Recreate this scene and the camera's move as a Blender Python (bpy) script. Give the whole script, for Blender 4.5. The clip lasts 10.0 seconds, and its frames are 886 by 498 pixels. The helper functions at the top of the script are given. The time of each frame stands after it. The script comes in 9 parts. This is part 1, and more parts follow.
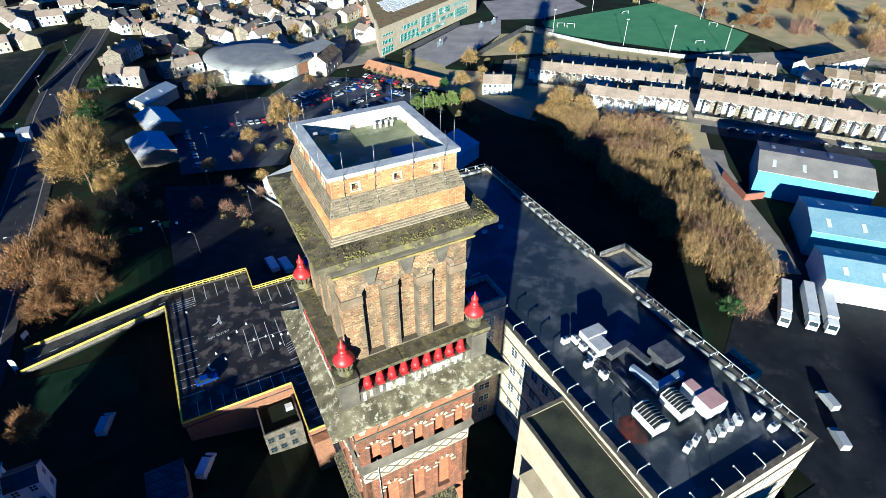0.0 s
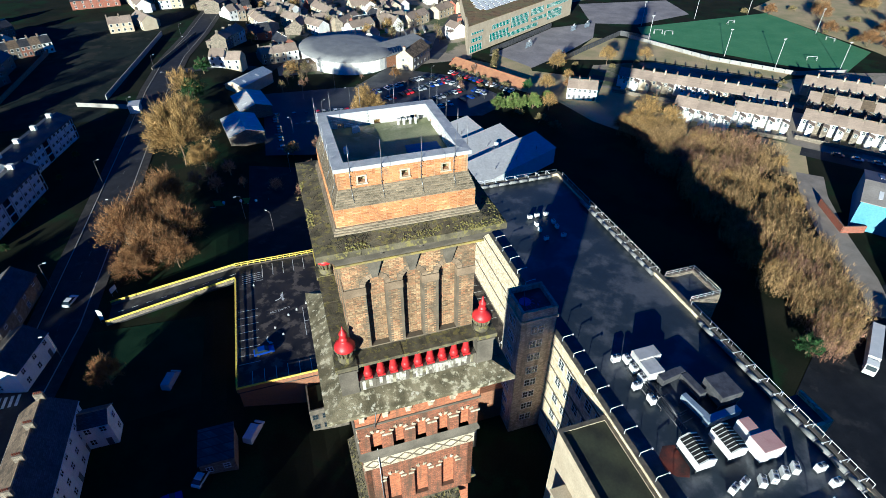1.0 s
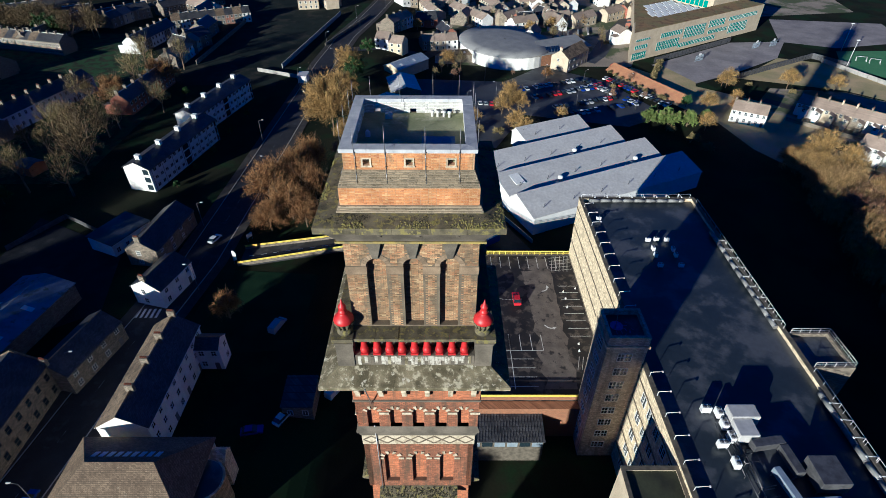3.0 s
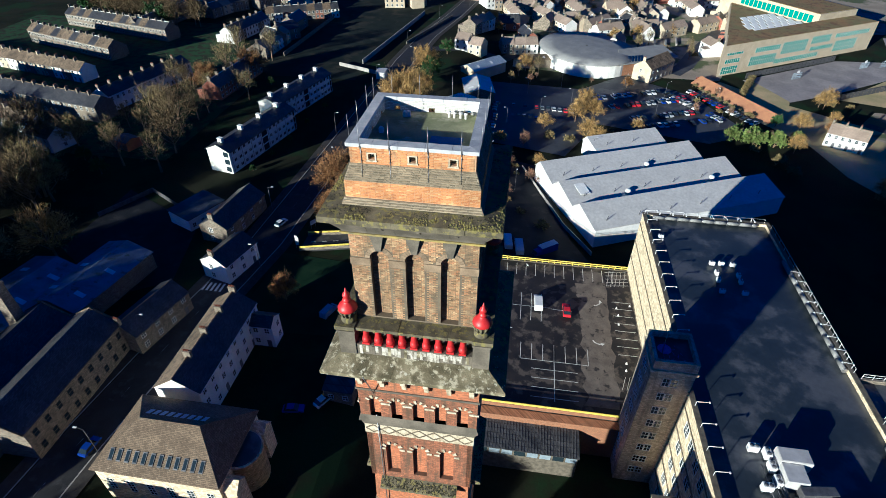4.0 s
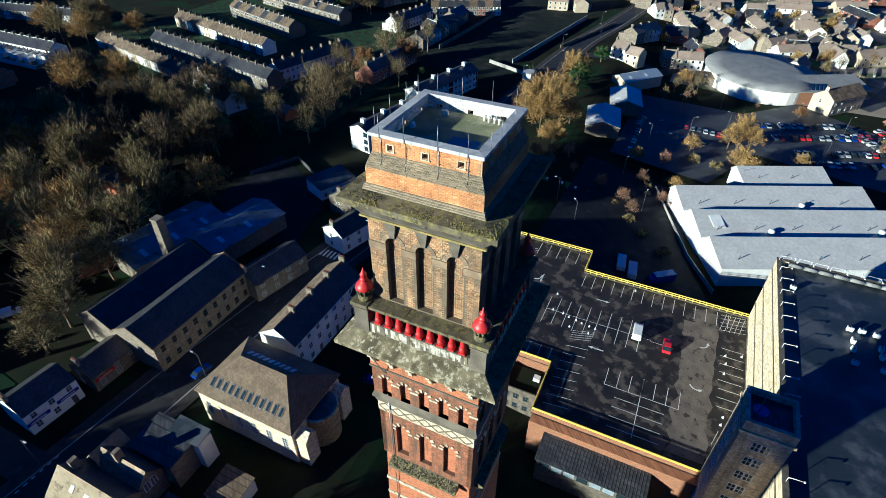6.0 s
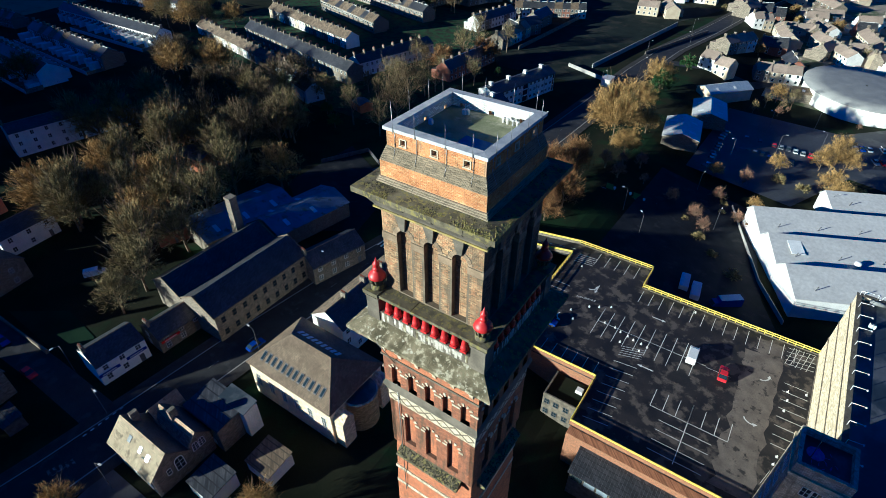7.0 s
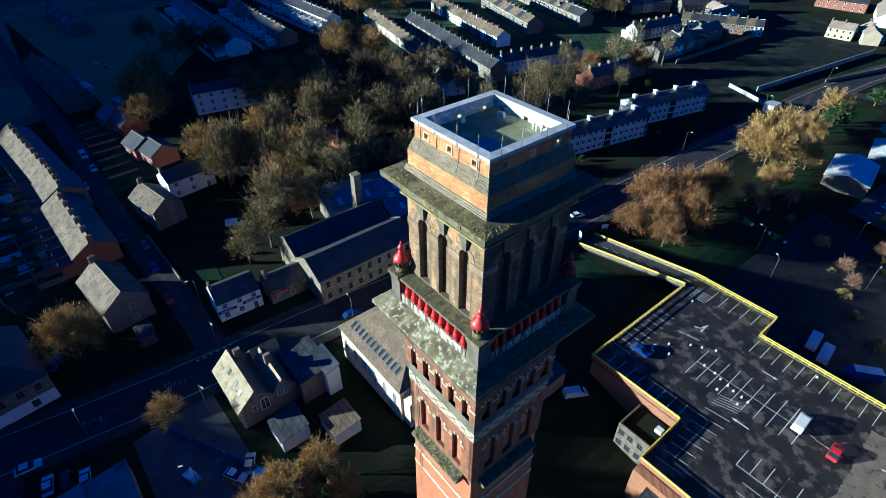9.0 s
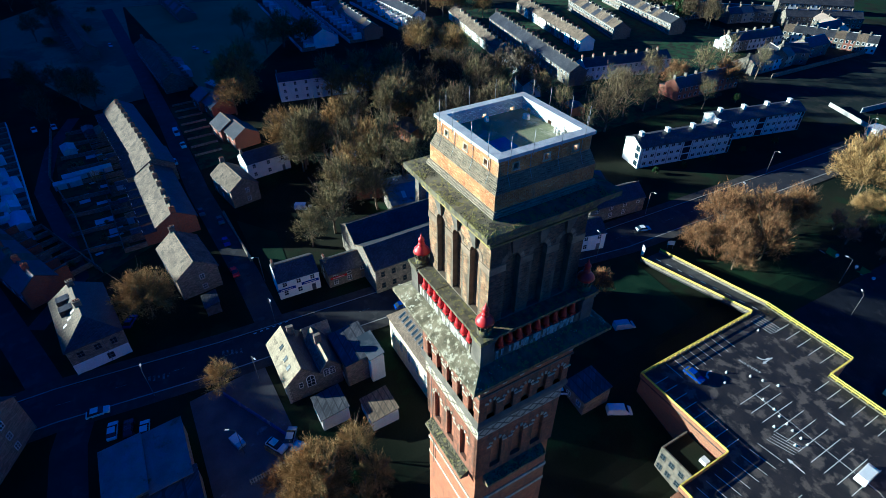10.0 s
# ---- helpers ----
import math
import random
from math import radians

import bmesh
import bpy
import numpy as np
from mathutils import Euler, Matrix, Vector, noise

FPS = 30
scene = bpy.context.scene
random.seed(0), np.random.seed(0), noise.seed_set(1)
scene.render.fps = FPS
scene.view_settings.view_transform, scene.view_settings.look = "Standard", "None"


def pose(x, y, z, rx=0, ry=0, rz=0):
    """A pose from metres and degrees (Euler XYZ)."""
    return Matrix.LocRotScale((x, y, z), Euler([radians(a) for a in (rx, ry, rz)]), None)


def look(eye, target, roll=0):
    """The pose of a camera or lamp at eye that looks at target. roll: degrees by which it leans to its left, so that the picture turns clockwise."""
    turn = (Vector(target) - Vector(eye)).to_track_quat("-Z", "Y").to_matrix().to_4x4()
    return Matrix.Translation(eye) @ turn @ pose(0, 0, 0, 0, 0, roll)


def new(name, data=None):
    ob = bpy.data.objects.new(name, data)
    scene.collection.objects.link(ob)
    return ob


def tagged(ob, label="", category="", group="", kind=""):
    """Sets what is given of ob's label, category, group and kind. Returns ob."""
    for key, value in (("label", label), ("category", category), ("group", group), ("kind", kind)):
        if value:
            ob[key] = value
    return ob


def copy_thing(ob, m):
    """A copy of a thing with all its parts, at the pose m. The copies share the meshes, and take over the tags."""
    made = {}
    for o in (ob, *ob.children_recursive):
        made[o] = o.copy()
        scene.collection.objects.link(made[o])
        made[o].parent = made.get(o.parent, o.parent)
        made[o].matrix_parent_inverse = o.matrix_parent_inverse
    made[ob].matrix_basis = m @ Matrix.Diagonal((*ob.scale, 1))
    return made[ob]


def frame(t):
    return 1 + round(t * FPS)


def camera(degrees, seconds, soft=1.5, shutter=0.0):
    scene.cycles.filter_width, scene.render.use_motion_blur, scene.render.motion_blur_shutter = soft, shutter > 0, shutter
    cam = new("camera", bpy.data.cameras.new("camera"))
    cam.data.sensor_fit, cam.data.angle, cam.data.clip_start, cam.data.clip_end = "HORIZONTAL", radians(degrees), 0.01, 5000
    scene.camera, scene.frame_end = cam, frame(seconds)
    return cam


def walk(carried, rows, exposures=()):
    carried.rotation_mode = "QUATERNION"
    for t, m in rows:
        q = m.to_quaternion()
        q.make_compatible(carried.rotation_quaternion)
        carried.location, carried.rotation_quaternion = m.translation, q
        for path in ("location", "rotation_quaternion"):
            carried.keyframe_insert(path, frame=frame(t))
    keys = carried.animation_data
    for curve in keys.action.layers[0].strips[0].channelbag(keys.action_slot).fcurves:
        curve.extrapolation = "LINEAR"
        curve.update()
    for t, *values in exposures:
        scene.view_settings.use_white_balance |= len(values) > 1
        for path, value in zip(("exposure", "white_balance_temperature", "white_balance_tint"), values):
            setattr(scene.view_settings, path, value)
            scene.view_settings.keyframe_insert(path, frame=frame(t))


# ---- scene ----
cam = camera(79.0, 10.0, 0.5)
METRES, EYE, TILT, LEAN, TURN = 28.2, 100.0, 0.0, 0.0, -27.2
ROWS = [
    (0.0, 0.0, 0.0, 0.0, -0.08, -37.17, 0.11),
    (0.5, 0.0481, 0.0021, 0.002, 4.59, -37.24, 0.03),
    (1.0, 0.1, 0.0092, 0.0024, 9.61, -37.29, -0.03),
    (1.5, 0.1468, 0.0187, 0.0019, 14.1, -37.45, -0.13),
    (2.0, 0.1967, 0.0328, 0.0013, 18.89, -37.62, -0.23),
    (2.5, 0.2417, 0.0488, 0.0012, 22.9, -37.69, -0.27),
    (4.0, 0.3814, 0.1116, 0.006, 35.85, -37.52, -0.3),
    (4.5, 0.4217, 0.137, 0.0083, 40.15, -37.58, -0.29),
    (5.0, 0.4628, 0.1675, 0.0109, 44.61, -37.62, -0.28),
    (6.5, 0.5673, 0.2686, 0.021, 56.96, -37.65, -0.16),
    (7.0, 0.5997, 0.309, 0.0225, 61.49, -37.7, -0.07),
    (7.5, 0.6279, 0.3475, 0.0249, 65.67, -37.72, -0.04),
    (8.0, 0.6567, 0.3914, 0.0283, 70.07, -37.69, -0.02),
    (8.5, 0.6803, 0.4339, 0.0316, 73.82, -37.72, 0.03),
    (9.0, 0.7031, 0.4813, 0.0349, 78.02, -37.7, 0.08),
    (9.5, 0.7203, 0.526, 0.0375, 82.5, -37.74, 0.08),
    (10.0, 0.7374, 0.5751, 0.0402, 86.94, -37.72, 0.13),
]
EXPOSURES = [(0.0, 1.92, 3510, 6), (0.5, 1.82, 3510, 6), (2.0, 1.17, 3570, 11), (2.7, 1.09, 3580, 12), (4.5, 1.47, 3540, 7), (7.5, 1.54, 3420, 4), (10.0, 1.98, 3280, 2)]
walk(cam, [(t, pose(0, 0, EYE, TILT, LEAN, TURN) @ pose(METRES * x, METRES * y, METRES * z, 90 + pitch, roll, yaw)) for t, x, y, z, yaw, pitch, roll in ROWS], EXPOSURES)

# ---- light: a low winter sun from the south-west under a clear sky ----
SUN_DIR = Vector((-0.618, -0.786, 0.0)).normalized()   # towards the sun, on the map
SUN_ELEV = radians(11.5)
sun = new("sun", bpy.data.lights.new("sun", "SUN"))
sun.data.energy, sun.data.angle, sun.data.color = 5.0, radians(0.6), (1.0, 0.635, 0.245)
sun.matrix_world = look((0, 0, 300), Vector((0, 0, 300)) - (SUN_DIR * math.cos(SUN_ELEV) + Vector((0, 0, math.sin(SUN_ELEV)))))
world = bpy.data.worlds.new("sky")
scene.world = world
world.use_nodes = True
wn = world.node_tree.nodes
sky = wn.new("ShaderNodeTexSky")
sky.sky_type, sky.sun_disc = "NISHITA", False
sky.sun_elevation, sky.sun_rotation = SUN_ELEV, math.atan2(SUN_DIR.x, SUN_DIR.y)
sky.air_density, sky.dust_density, sky.ozone_density = 1.2, 0.0, 9.0
deep = wn.new("ShaderNodeHueSaturation")
deep.inputs["Saturation"].default_value = 1.35
world.node_tree.links.new(sky.outputs[0], deep.inputs["Color"])
world.node_tree.links.new(deep.outputs[0], wn["Background"].inputs[0])
wn["Background"].inputs[1].default_value = 0.0155


# ---- materials ----
def surf(name, c1, c2, scale=1.0, rough=0.85, bump=0.3, metal=0.0, fine=12.0, vary=0.12, spec=0.3, c3=None, spots=0.62, spot_scale=0.6):
    """A weathered surface: two colours in clouds, a fine grain, and stains of c3 where given."""
    m = bpy.data.materials.new(name)
    m.use_nodes = True
    n, l = m.node_tree.nodes, m.node_tree.links
    b = n["Principled BSDF"]
    b.inputs["Roughness"].default_value, b.inputs["Metallic"].default_value = rough, metal
    b.inputs["Specular IOR Level"].default_value = spec
    co = n.new("ShaderNodeTexCoord")
    geo = n.new("ShaderNodeNewGeometry")
    big, small = n.new("ShaderNodeTexNoise"), n.new("ShaderNodeTexNoise")
    big.inputs["Scale"].default_value, small.inputs["Scale"].default_value = scale, scale * fine
    big.inputs["Detail"].default_value, small.inputs["Detail"].default_value = 5.0, 3.0
    l.new(geo.outputs["Position"], big.inputs["Vector"])
    l.new(geo.outputs["Position"], small.inputs["Vector"])
    ramp = n.new("ShaderNodeMapRange")
    ramp.inputs[1].default_value, ramp.inputs[2].default_value = 0.35, 0.65
    l.new(big.outputs[0], ramp.inputs[0])
    mix = n.new("ShaderNodeMix")
    mix.data_type = "RGBA"
    mix.inputs[6].default_value, mix.inputs[7].default_value = (*c1, 1), (*c2, 1)
    l.new(ramp.outputs[0], mix.inputs[0])
    out = mix.outputs[2]
    if c3:
        sp = n.new("ShaderNodeTexNoise")
        sp.inputs["Scale"].default_value, sp.inputs["Detail"].default_value, sp.inputs["Roughness"].default_value = spot_scale, 8.0, 0.62
        l.new(geo.outputs["Position"], sp.inputs["Vector"])
        mr = n.new("ShaderNodeMapRange")
        mr.inputs[1].default_value, mr.inputs[2].default_value = spots - 0.03, spots + 0.05
        l.new(sp.outputs[0], mr.inputs[0])
        mx = n.new("ShaderNodeMix")
        mx.data_type = "RGBA"
        mx.inputs[7].default_value = (*c3, 1)
        l.new(mr.outputs[0], mx.inputs[0])
        l.new(out, mx.inputs[6])
        out = mx.outputs[2]
    info = n.new("ShaderNodeObjectInfo")
    add = n.new("ShaderNodeMath")
    add.operation = "MULTIPLY_ADD"
    l.new(info.outputs["Random"], add.inputs[0])
    add.inputs[1].default_value, add.inputs[2].default_value = vary, 1.0 - vary
    gr = n.new("ShaderNodeMapRange")
    gr.inputs[3].default_value, gr.inputs[4].default_value = 0.72, 1.28
    l.new(small.outputs[0], gr.inputs[0])
    mul = n.new("ShaderNodeMath")
    mul.operation = "MULTIPLY"
    l.new(add.outputs[0], mul.inputs[0])
    l.new(gr.outputs[0], mul.inputs[1])
    sc = n.new("ShaderNodeVectorMath")
    sc.operation = "SCALE"
    l.new(out, sc.inputs[0])
    l.new(mul.outputs[0], sc.inputs["Scale"])
    l.new(sc.outputs[0], b.inputs["Base Color"])
    if bump:
        bp = n.new("ShaderNodeBump")
        bp.inputs["Strength"].default_value, bp.inputs["Distance"].default_value = bump, 0.03
        l.new(small.outputs[0], bp.inputs["Height"])
        l.new(bp.outputs[0], b.inputs["Normal"])
    return m


def coursed(name, c1, c2, mortar, w=0.225, h=0.075, gap=0.012, rough=0.9, bump=0.6, vary=0.05, spec=0.3, scale=1.3, c3=None, spots=0.6, spot_scale=0.6, spread=(0.62, 1.3)):
    """Brick, stone or slate courses, for pieces too small to tell apart."""
    m = surf(name, c1, c2, scale, rough, 0.0, vary=vary, spec=spec, c3=c3, spots=spots, spot_scale=spot_scale)
    n, l = m.node_tree.nodes, m.node_tree.links
    b = n["Principled BSDF"]
    geo = n.new("ShaderNodeNewGeometry")
    sep, com, ad = n.new("ShaderNodeSeparateXYZ"), n.new("ShaderNodeCombineXYZ"), n.new("ShaderNodeMath")
    l.new(geo.outputs["Position"], sep.inputs[0])
    l.new(sep.outputs[0], ad.inputs[0])
    l.new(sep.outputs[1], ad.inputs[1])
    l.new(ad.outputs[0], com.inputs[0])
    l.new(sep.outputs[2], com.inputs[1])
    br = n.new("ShaderNodeTexBrick")
    br.inputs["Scale"].default_value, br.inputs["Mortar Size"].default_value = 1.0, gap
    br.inputs["Brick Width"].default_value, br.inputs["Row Height"].default_value = w, h
    br.inputs["Color1"].default_value, br.inputs["Color2"].default_value = (*(spread[0],) * 3, 1), (*(spread[1],) * 3, 1)
    br.inputs["Bias"].default_value = 0.0
    l.new(com.outputs[0], br.inputs["Vector"])
    old = b.inputs["Base Color"].links[0].from_socket
    mu = n.new("ShaderNodeVectorMath")
    mu.operation = "MULTIPLY"
    l.new(old, mu.inputs[0])
    l.new(br.outputs["Color"], mu.inputs[1])
    mx = n.new("ShaderNodeMix")
    mx.data_type = "RGBA"
    mx.inputs[7].default_value = (*mortar, 1)
    l.new(br.outputs["Fac"], mx.inputs[0])
    l.new(mu.outputs[0], mx.inputs[6])
    l.new(mx.outputs[2], b.inputs["Base Color"])
    bp = n.new("ShaderNodeBump")
    bp.invert = True
    bp.inputs["Strength"].default_value, bp.inputs["Distance"].default_value = bump, 0.02
    l.new(br.outputs["Fac"], bp.inputs["Height"])
    l.new(bp.outputs[0], b.inputs["Normal"])
    return m


def glass(name, c=(0.02, 0.03, 0.04)):
    m = bpy.data.materials.new(name)
    m.use_nodes = True
    b = m.node_tree.nodes["Principled BSDF"]
    b.inputs["Base Color"].default_value, b.inputs["Roughness"].default_value = (*c, 1), 0.08
    b.inputs["Specular IOR Level"].default_value = 0.6
    return m


def piecework(name, ramp, island, rough=0.9, low=0.62, scale=0.7):
    """Single bricks: each takes its own colour from a ramp, with grain and soot over it."""
    m = surf(name, (low, low * 0.97, low * 0.93), (1.15, 1.08, 1.0), scale, rough, 0.3, vary=0.0, fine=30)
    n, l = m.node_tree.nodes, m.node_tree.links
    b = n["Principled BSDF"]
    old = b.inputs["Base Color"].links[0].from_socket
    src = n.new("ShaderNodeNewGeometry" if island else "ShaderNodeObjectInfo")
    cr = n.new("ShaderNodeValToRGB")
    while len(cr.color_ramp.elements) < len(ramp):
        cr.color_ramp.elements.new(0.5)
    for i, c in enumerate(ramp):
        e = cr.color_ramp.elements[i]
        e.position, e.color = i / (len(ramp) - 1), (*c, 1)
    l.new(src.outputs["Random Per Island" if island else "Random"], cr.inputs[0])
    mu = n.new("ShaderNodeVectorMath")
    mu.operation = "MULTIPLY"
    l.new(old, mu.inputs[0])
    l.new(cr.outputs[0], mu.inputs[1])
    l.new(mu.outputs[0], b.inputs["Base Color"])
    return m


def streaked(m, colour, lo, hi, scale=2.4, stretch=0.12):
    """Long vertical runs of dirt or lime over a finished material."""
    n, l = m.node_tree.nodes, m.node_tree.links
    b = n["Principled BSDF"]
    old = b.inputs["Base Color"].links[0].from_socket
    geo, mp, tex, mr, mx = (n.new("ShaderNode" + k) for k in ("NewGeometry", "Mapping", "TexNoise", "MapRange", "Mix"))
    mp.inputs["Scale"].default_value = (1.0, 1.0, stretch)
    tex.inputs["Scale"].default_value, tex.inputs["Detail"].default_value, tex.inputs["Roughness"].default_value = scale, 6.0, 0.6
    mr.inputs[1].default_value, mr.inputs[2].default_value = lo, hi
    mr.inputs[4].default_value = 0.8
    mx.data_type = "RGBA"
    mx.inputs[7].default_value = (*colour, 1)
    l.new(geo.outputs["Position"], mp.inputs["Vector"])
    l.new(mp.outputs[0], tex.inputs["Vector"])
    l.new(tex.outputs[0], mr.inputs[0])
    l.new(mr.outputs[0], mx.inputs[0])
    l.new(old, mx.inputs[6])
    l.new(mx.outputs[2], b.inputs["Base Color"])
    return m


M = {}
ORANGE = ((0.37, 0.165, 0.048), (0.50, 0.24, 0.066), (0.53, 0.285, 0.085), (0.46, 0.22, 0.06), (0.62, 0.41, 0.16))
BUFF = ((0.15, 0.108, 0.058), (0.29, 0.19, 0.09), (0.36, 0.25, 0.12), (0.36, 0.19, 0.08), (0.44, 0.34, 0.175), (0.23, 0.16, 0.085))
M["brick_piece"] = piecework("single_orange_brick", ORANGE, False)
M["brick_pieces_orange"] = streaked(piecework("orange_bricks", ORANGE, True), (0.17, 0.13, 0.07), 0.56, 0.72, 2.0, 0.35)
M["brick_pieces_buff"] = streaked(piecework("buff_bricks", BUFF, True), (0.11, 0.095, 0.062), 0.5, 0.66, 1.1, 0.5)
M["brick_pieces_black"] = streaked(piecework("dark_east_bricks", ((0.07, 0.06, 0.045), (0.11, 0.09, 0.062), (0.16, 0.125, 0.08), (0.20, 0.12, 0.065)), True), (0.05, 0.05, 0.036), 0.5, 0.64, 0.9, 0.4)
M["brick_pieces_sooty"] = piecework("sooty_bricks", ((0.13, 0.115, 0.075), (0.21, 0.18, 0.12), (0.30, 0.255, 0.165), (0.17, 0.145, 0.095)), True)
M["brick_red"] = streaked(coursed("red_brick", (0.50, 0.175, 0.05), (0.40, 0.14, 0.045), (0.26, 0.14, 0.07)), (0.15, 0.09, 0.05), 0.54, 0.7)
M["brick_red_sooty"] = streaked(coursed("sooty_red_brick", (0.36, 0.135, 0.05), (0.24, 0.10, 0.045), (0.14, 0.085, 0.05)), (0.09, 0.065, 0.04), 0.47, 0.62, 2.0, 0.15)
M["brick_dark"] = coursed("weathered_dark_brick", (0.17, 0.14, 0.09), (0.25, 0.20, 0.13), (0.08, 0.068, 0.048))
M["mortar_pale"] = surf("pale_lime_mortar", (0.42, 0.26, 0.13), (0.48, 0.32, 0.17), 3.0, 0.95, 0.3)
M["mortar_dark"] = surf("sooty_mortar", (0.11, 0.09, 0.06), (0.17, 0.14, 0.09), 2.0, 0.95, 0.3)
M["arch_brick"] = surf("sooty_arch_brick", (0.20, 0.15, 0.09), (0.33, 0.25, 0.15), 1.5, 0.9, 0.4, vary=0.4)
M["stone_dark"] = surf("sooty_sandstone", (0.09, 0.08, 0.06), (0.16, 0.14, 0.105), 1.2, 0.92, 0.5)
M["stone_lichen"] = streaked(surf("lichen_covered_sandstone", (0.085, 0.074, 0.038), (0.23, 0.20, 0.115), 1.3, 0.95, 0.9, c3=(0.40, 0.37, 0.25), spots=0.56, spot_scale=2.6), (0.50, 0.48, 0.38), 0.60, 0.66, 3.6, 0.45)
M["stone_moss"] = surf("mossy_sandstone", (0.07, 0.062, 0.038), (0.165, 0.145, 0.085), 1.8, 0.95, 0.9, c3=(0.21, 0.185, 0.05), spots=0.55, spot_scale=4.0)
M["stone_yellow"] = surf("yellow_lichen_stone", (0.16, 0.14, 0.07), (0.34, 0.27, 0.05), 2.2, 0.95, 0.5)
M["stone_pale"] = streaked(surf("pale_limestone", (0.48, 0.42, 0.28), (0.62, 0.55, 0.39), 2.0, 0.9, 0.4), (0.20, 0.16, 0.09), 0.5, 0.66, 3.0, 0.4)
M["stone_coping"] = surf("bleached_coping_stone", (0.42, 0.43, 0.46), (0.56, 0.56, 0.57), 2.5, 0.8, 0.3)
M["red_paint"] = surf("weathered_red_paint", (0.48, 0.018, 0.008), (0.36, 0.014, 0.008), 3.0, 0.45, 0.15, spec=0.5, c3=(0.24, 0.03, 0.02), spots=0.66, spot_scale=5.0)
M["lime_streak"] = streaked(surf("limewashed_stone", (0.60, 0.58, 0.50), (0.34, 0.31, 0.25), 4.0, 0.9, 0.4), (0.14, 0.12, 0.08), 0.5, 0.6, 7.0, 0.3)
M["roof_moss_floor"] = surf("algae_green_roof_screed", (0.20, 0.215, 0.10), (0.33, 0.33, 0.18), 0.9, 0.9, 0.3, c3=(0.43, 0.41, 0.28), spots=0.58)
M["white_paint"] = surf("worn_white_paint", (0.66, 0.66, 0.63), (0.78, 0.77, 0.74), 1.5, 0.7, 0.2)
M["white_brick"] = coursed("whitewashed_brick", (0.62, 0.62, 0.58), (0.72, 0.71, 0.66), (0.42, 0.41, 0.37))
M["metal_rod"] = surf("dull_galvanised_metal", (0.30, 0.30, 0.31), (0.40, 0.40, 0.41), 4.0, 0.45, 0.05, 0.8)
# The hatch's blue is sky light in shadow, put into the felt colour.
M["hatch_blue"] = surf("sky_tinted_felt", (0.10, 0.17, 0.30), (0.14, 0.21, 0.34), 2.0, 0.7, 0.2)
M["black"] = surf("soot_black_void", (0.012, 0.012, 0.012), (0.02, 0.02, 0.02), 2.0, 0.95, 0.0)
M["felt"] = surf("wet_dark_roof_felt", (0.021, 0.028, 0.038), (0.042, 0.051, 0.062), 0.12, 0.36, 0.1, spec=0.5, c3=(0.085, 0.090, 0.103), spots=0.53, spot_scale=0.12)
M["felt_green"] = surf("algae_stained_roof_felt", (0.03, 0.032, 0.022), (0.06, 0.065, 0.035), 0.25, 0.7, 0.2)
M["mill_stone"] = coursed("cream_mill_stone", (0.62, 0.52, 0.32), (0.70, 0.60, 0.39), (0.46, 0.38, 0.24), 0.6, 0.28, 0.015, bump=0.3)
M["stone_wall"] = coursed("brown_gritstone", (0.175, 0.15, 0.11), (0.245, 0.21, 0.155), (0.10, 0.088, 0.068), 0.5, 0.22, 0.02, bump=0.3)
M["render_white"] = surf("white_render", (0.70, 0.70, 0.66), (0.80, 0.79, 0.75), 0.4, 0.85, 0.1)
M["render_cream"] = surf("cream_render", (0.44, 0.37, 0.25), (0.52, 0.45, 0.31), 0.4, 0.85, 0.1)
M["house_brick"] = coursed("house_red_brick", (0.33, 0.10, 0.05), (0.27, 0.09, 0.045), (0.2, 0.13, 0.09))
M["slate"] = coursed("grey_slate", (0.038, 0.040, 0.046), (0.075, 0.075, 0.08), (0.02, 0.02, 0.022), 0.42, 0.16, 0.012, 0.42, 0.25, 0.3, 0.5, 0.35, spread=(0.6, 1.45))
M["slate_brown"] = coursed("brown_stone_slate", (0.145, 0.11, 0.07), (0.245, 0.19, 0.122), (0.08, 0.063, 0.043), 0.36, 0.14, 0.012, 0.85, 0.3, 0.3, 0.3, 0.3, (0.085, 0.068, 0.048), 0.56, 0.55, (0.78, 1.22))
M["slate_mid"] = coursed("weathered_slate", (0.145, 0.108, 0.067), (0.215, 0.163, 0.10), (0.07, 0.056, 0.038), 0.36, 0.14, 0.012, 0.8, 0.25, 0.3, 0.25, 0.35, (0.27, 0.22, 0.15), 0.64, 1.2, (0.75, 1.25))
# Pale slate: low-sun glare on the far roofs is put into the colour.
M["slate_pale"] = coursed("sun_glint_slate", (0.27, 0.215, 0.165), (0.35, 0.28, 0.215), (0.24, 0.19, 0.145), 0.6, 0.2, 0.01, 0.85, 0.1, 0.25, 0.3, 0.25, spread=(0.92, 1.08))
M["shed_sheet"] = surf("weathered_grey_sheet_roof", (0.288, 0.263, 0.231), (0.375, 0.344, 0.3), 0.2, 0.7, 0.1, vary=0.05)
M["asphalt"] = surf("asphalt", (0.024, 0.0245, 0.027), (0.038, 0.038, 0.041), 0.3, 0.7, 0.2, spec=0.28, fine=20, c3=(0.054, 0.053, 0.056), spots=0.58, spot_scale=0.25)
M["deck_asphalt"] = surf("patched_damp_asphalt", (0.016, 0.016, 0.019), (0.034, 0.030, 0.030), 0.3, 0.55, 0.2, spec=0.28, c3=(0.108, 0.092, 0.077), spots=0.535, spot_scale=0.34)
M["paving"] = surf("flag_paving", (0.040, 0.038, 0.036), (0.065, 0.060, 0.055), 0.5, 0.85, 0.2, spec=0.15)
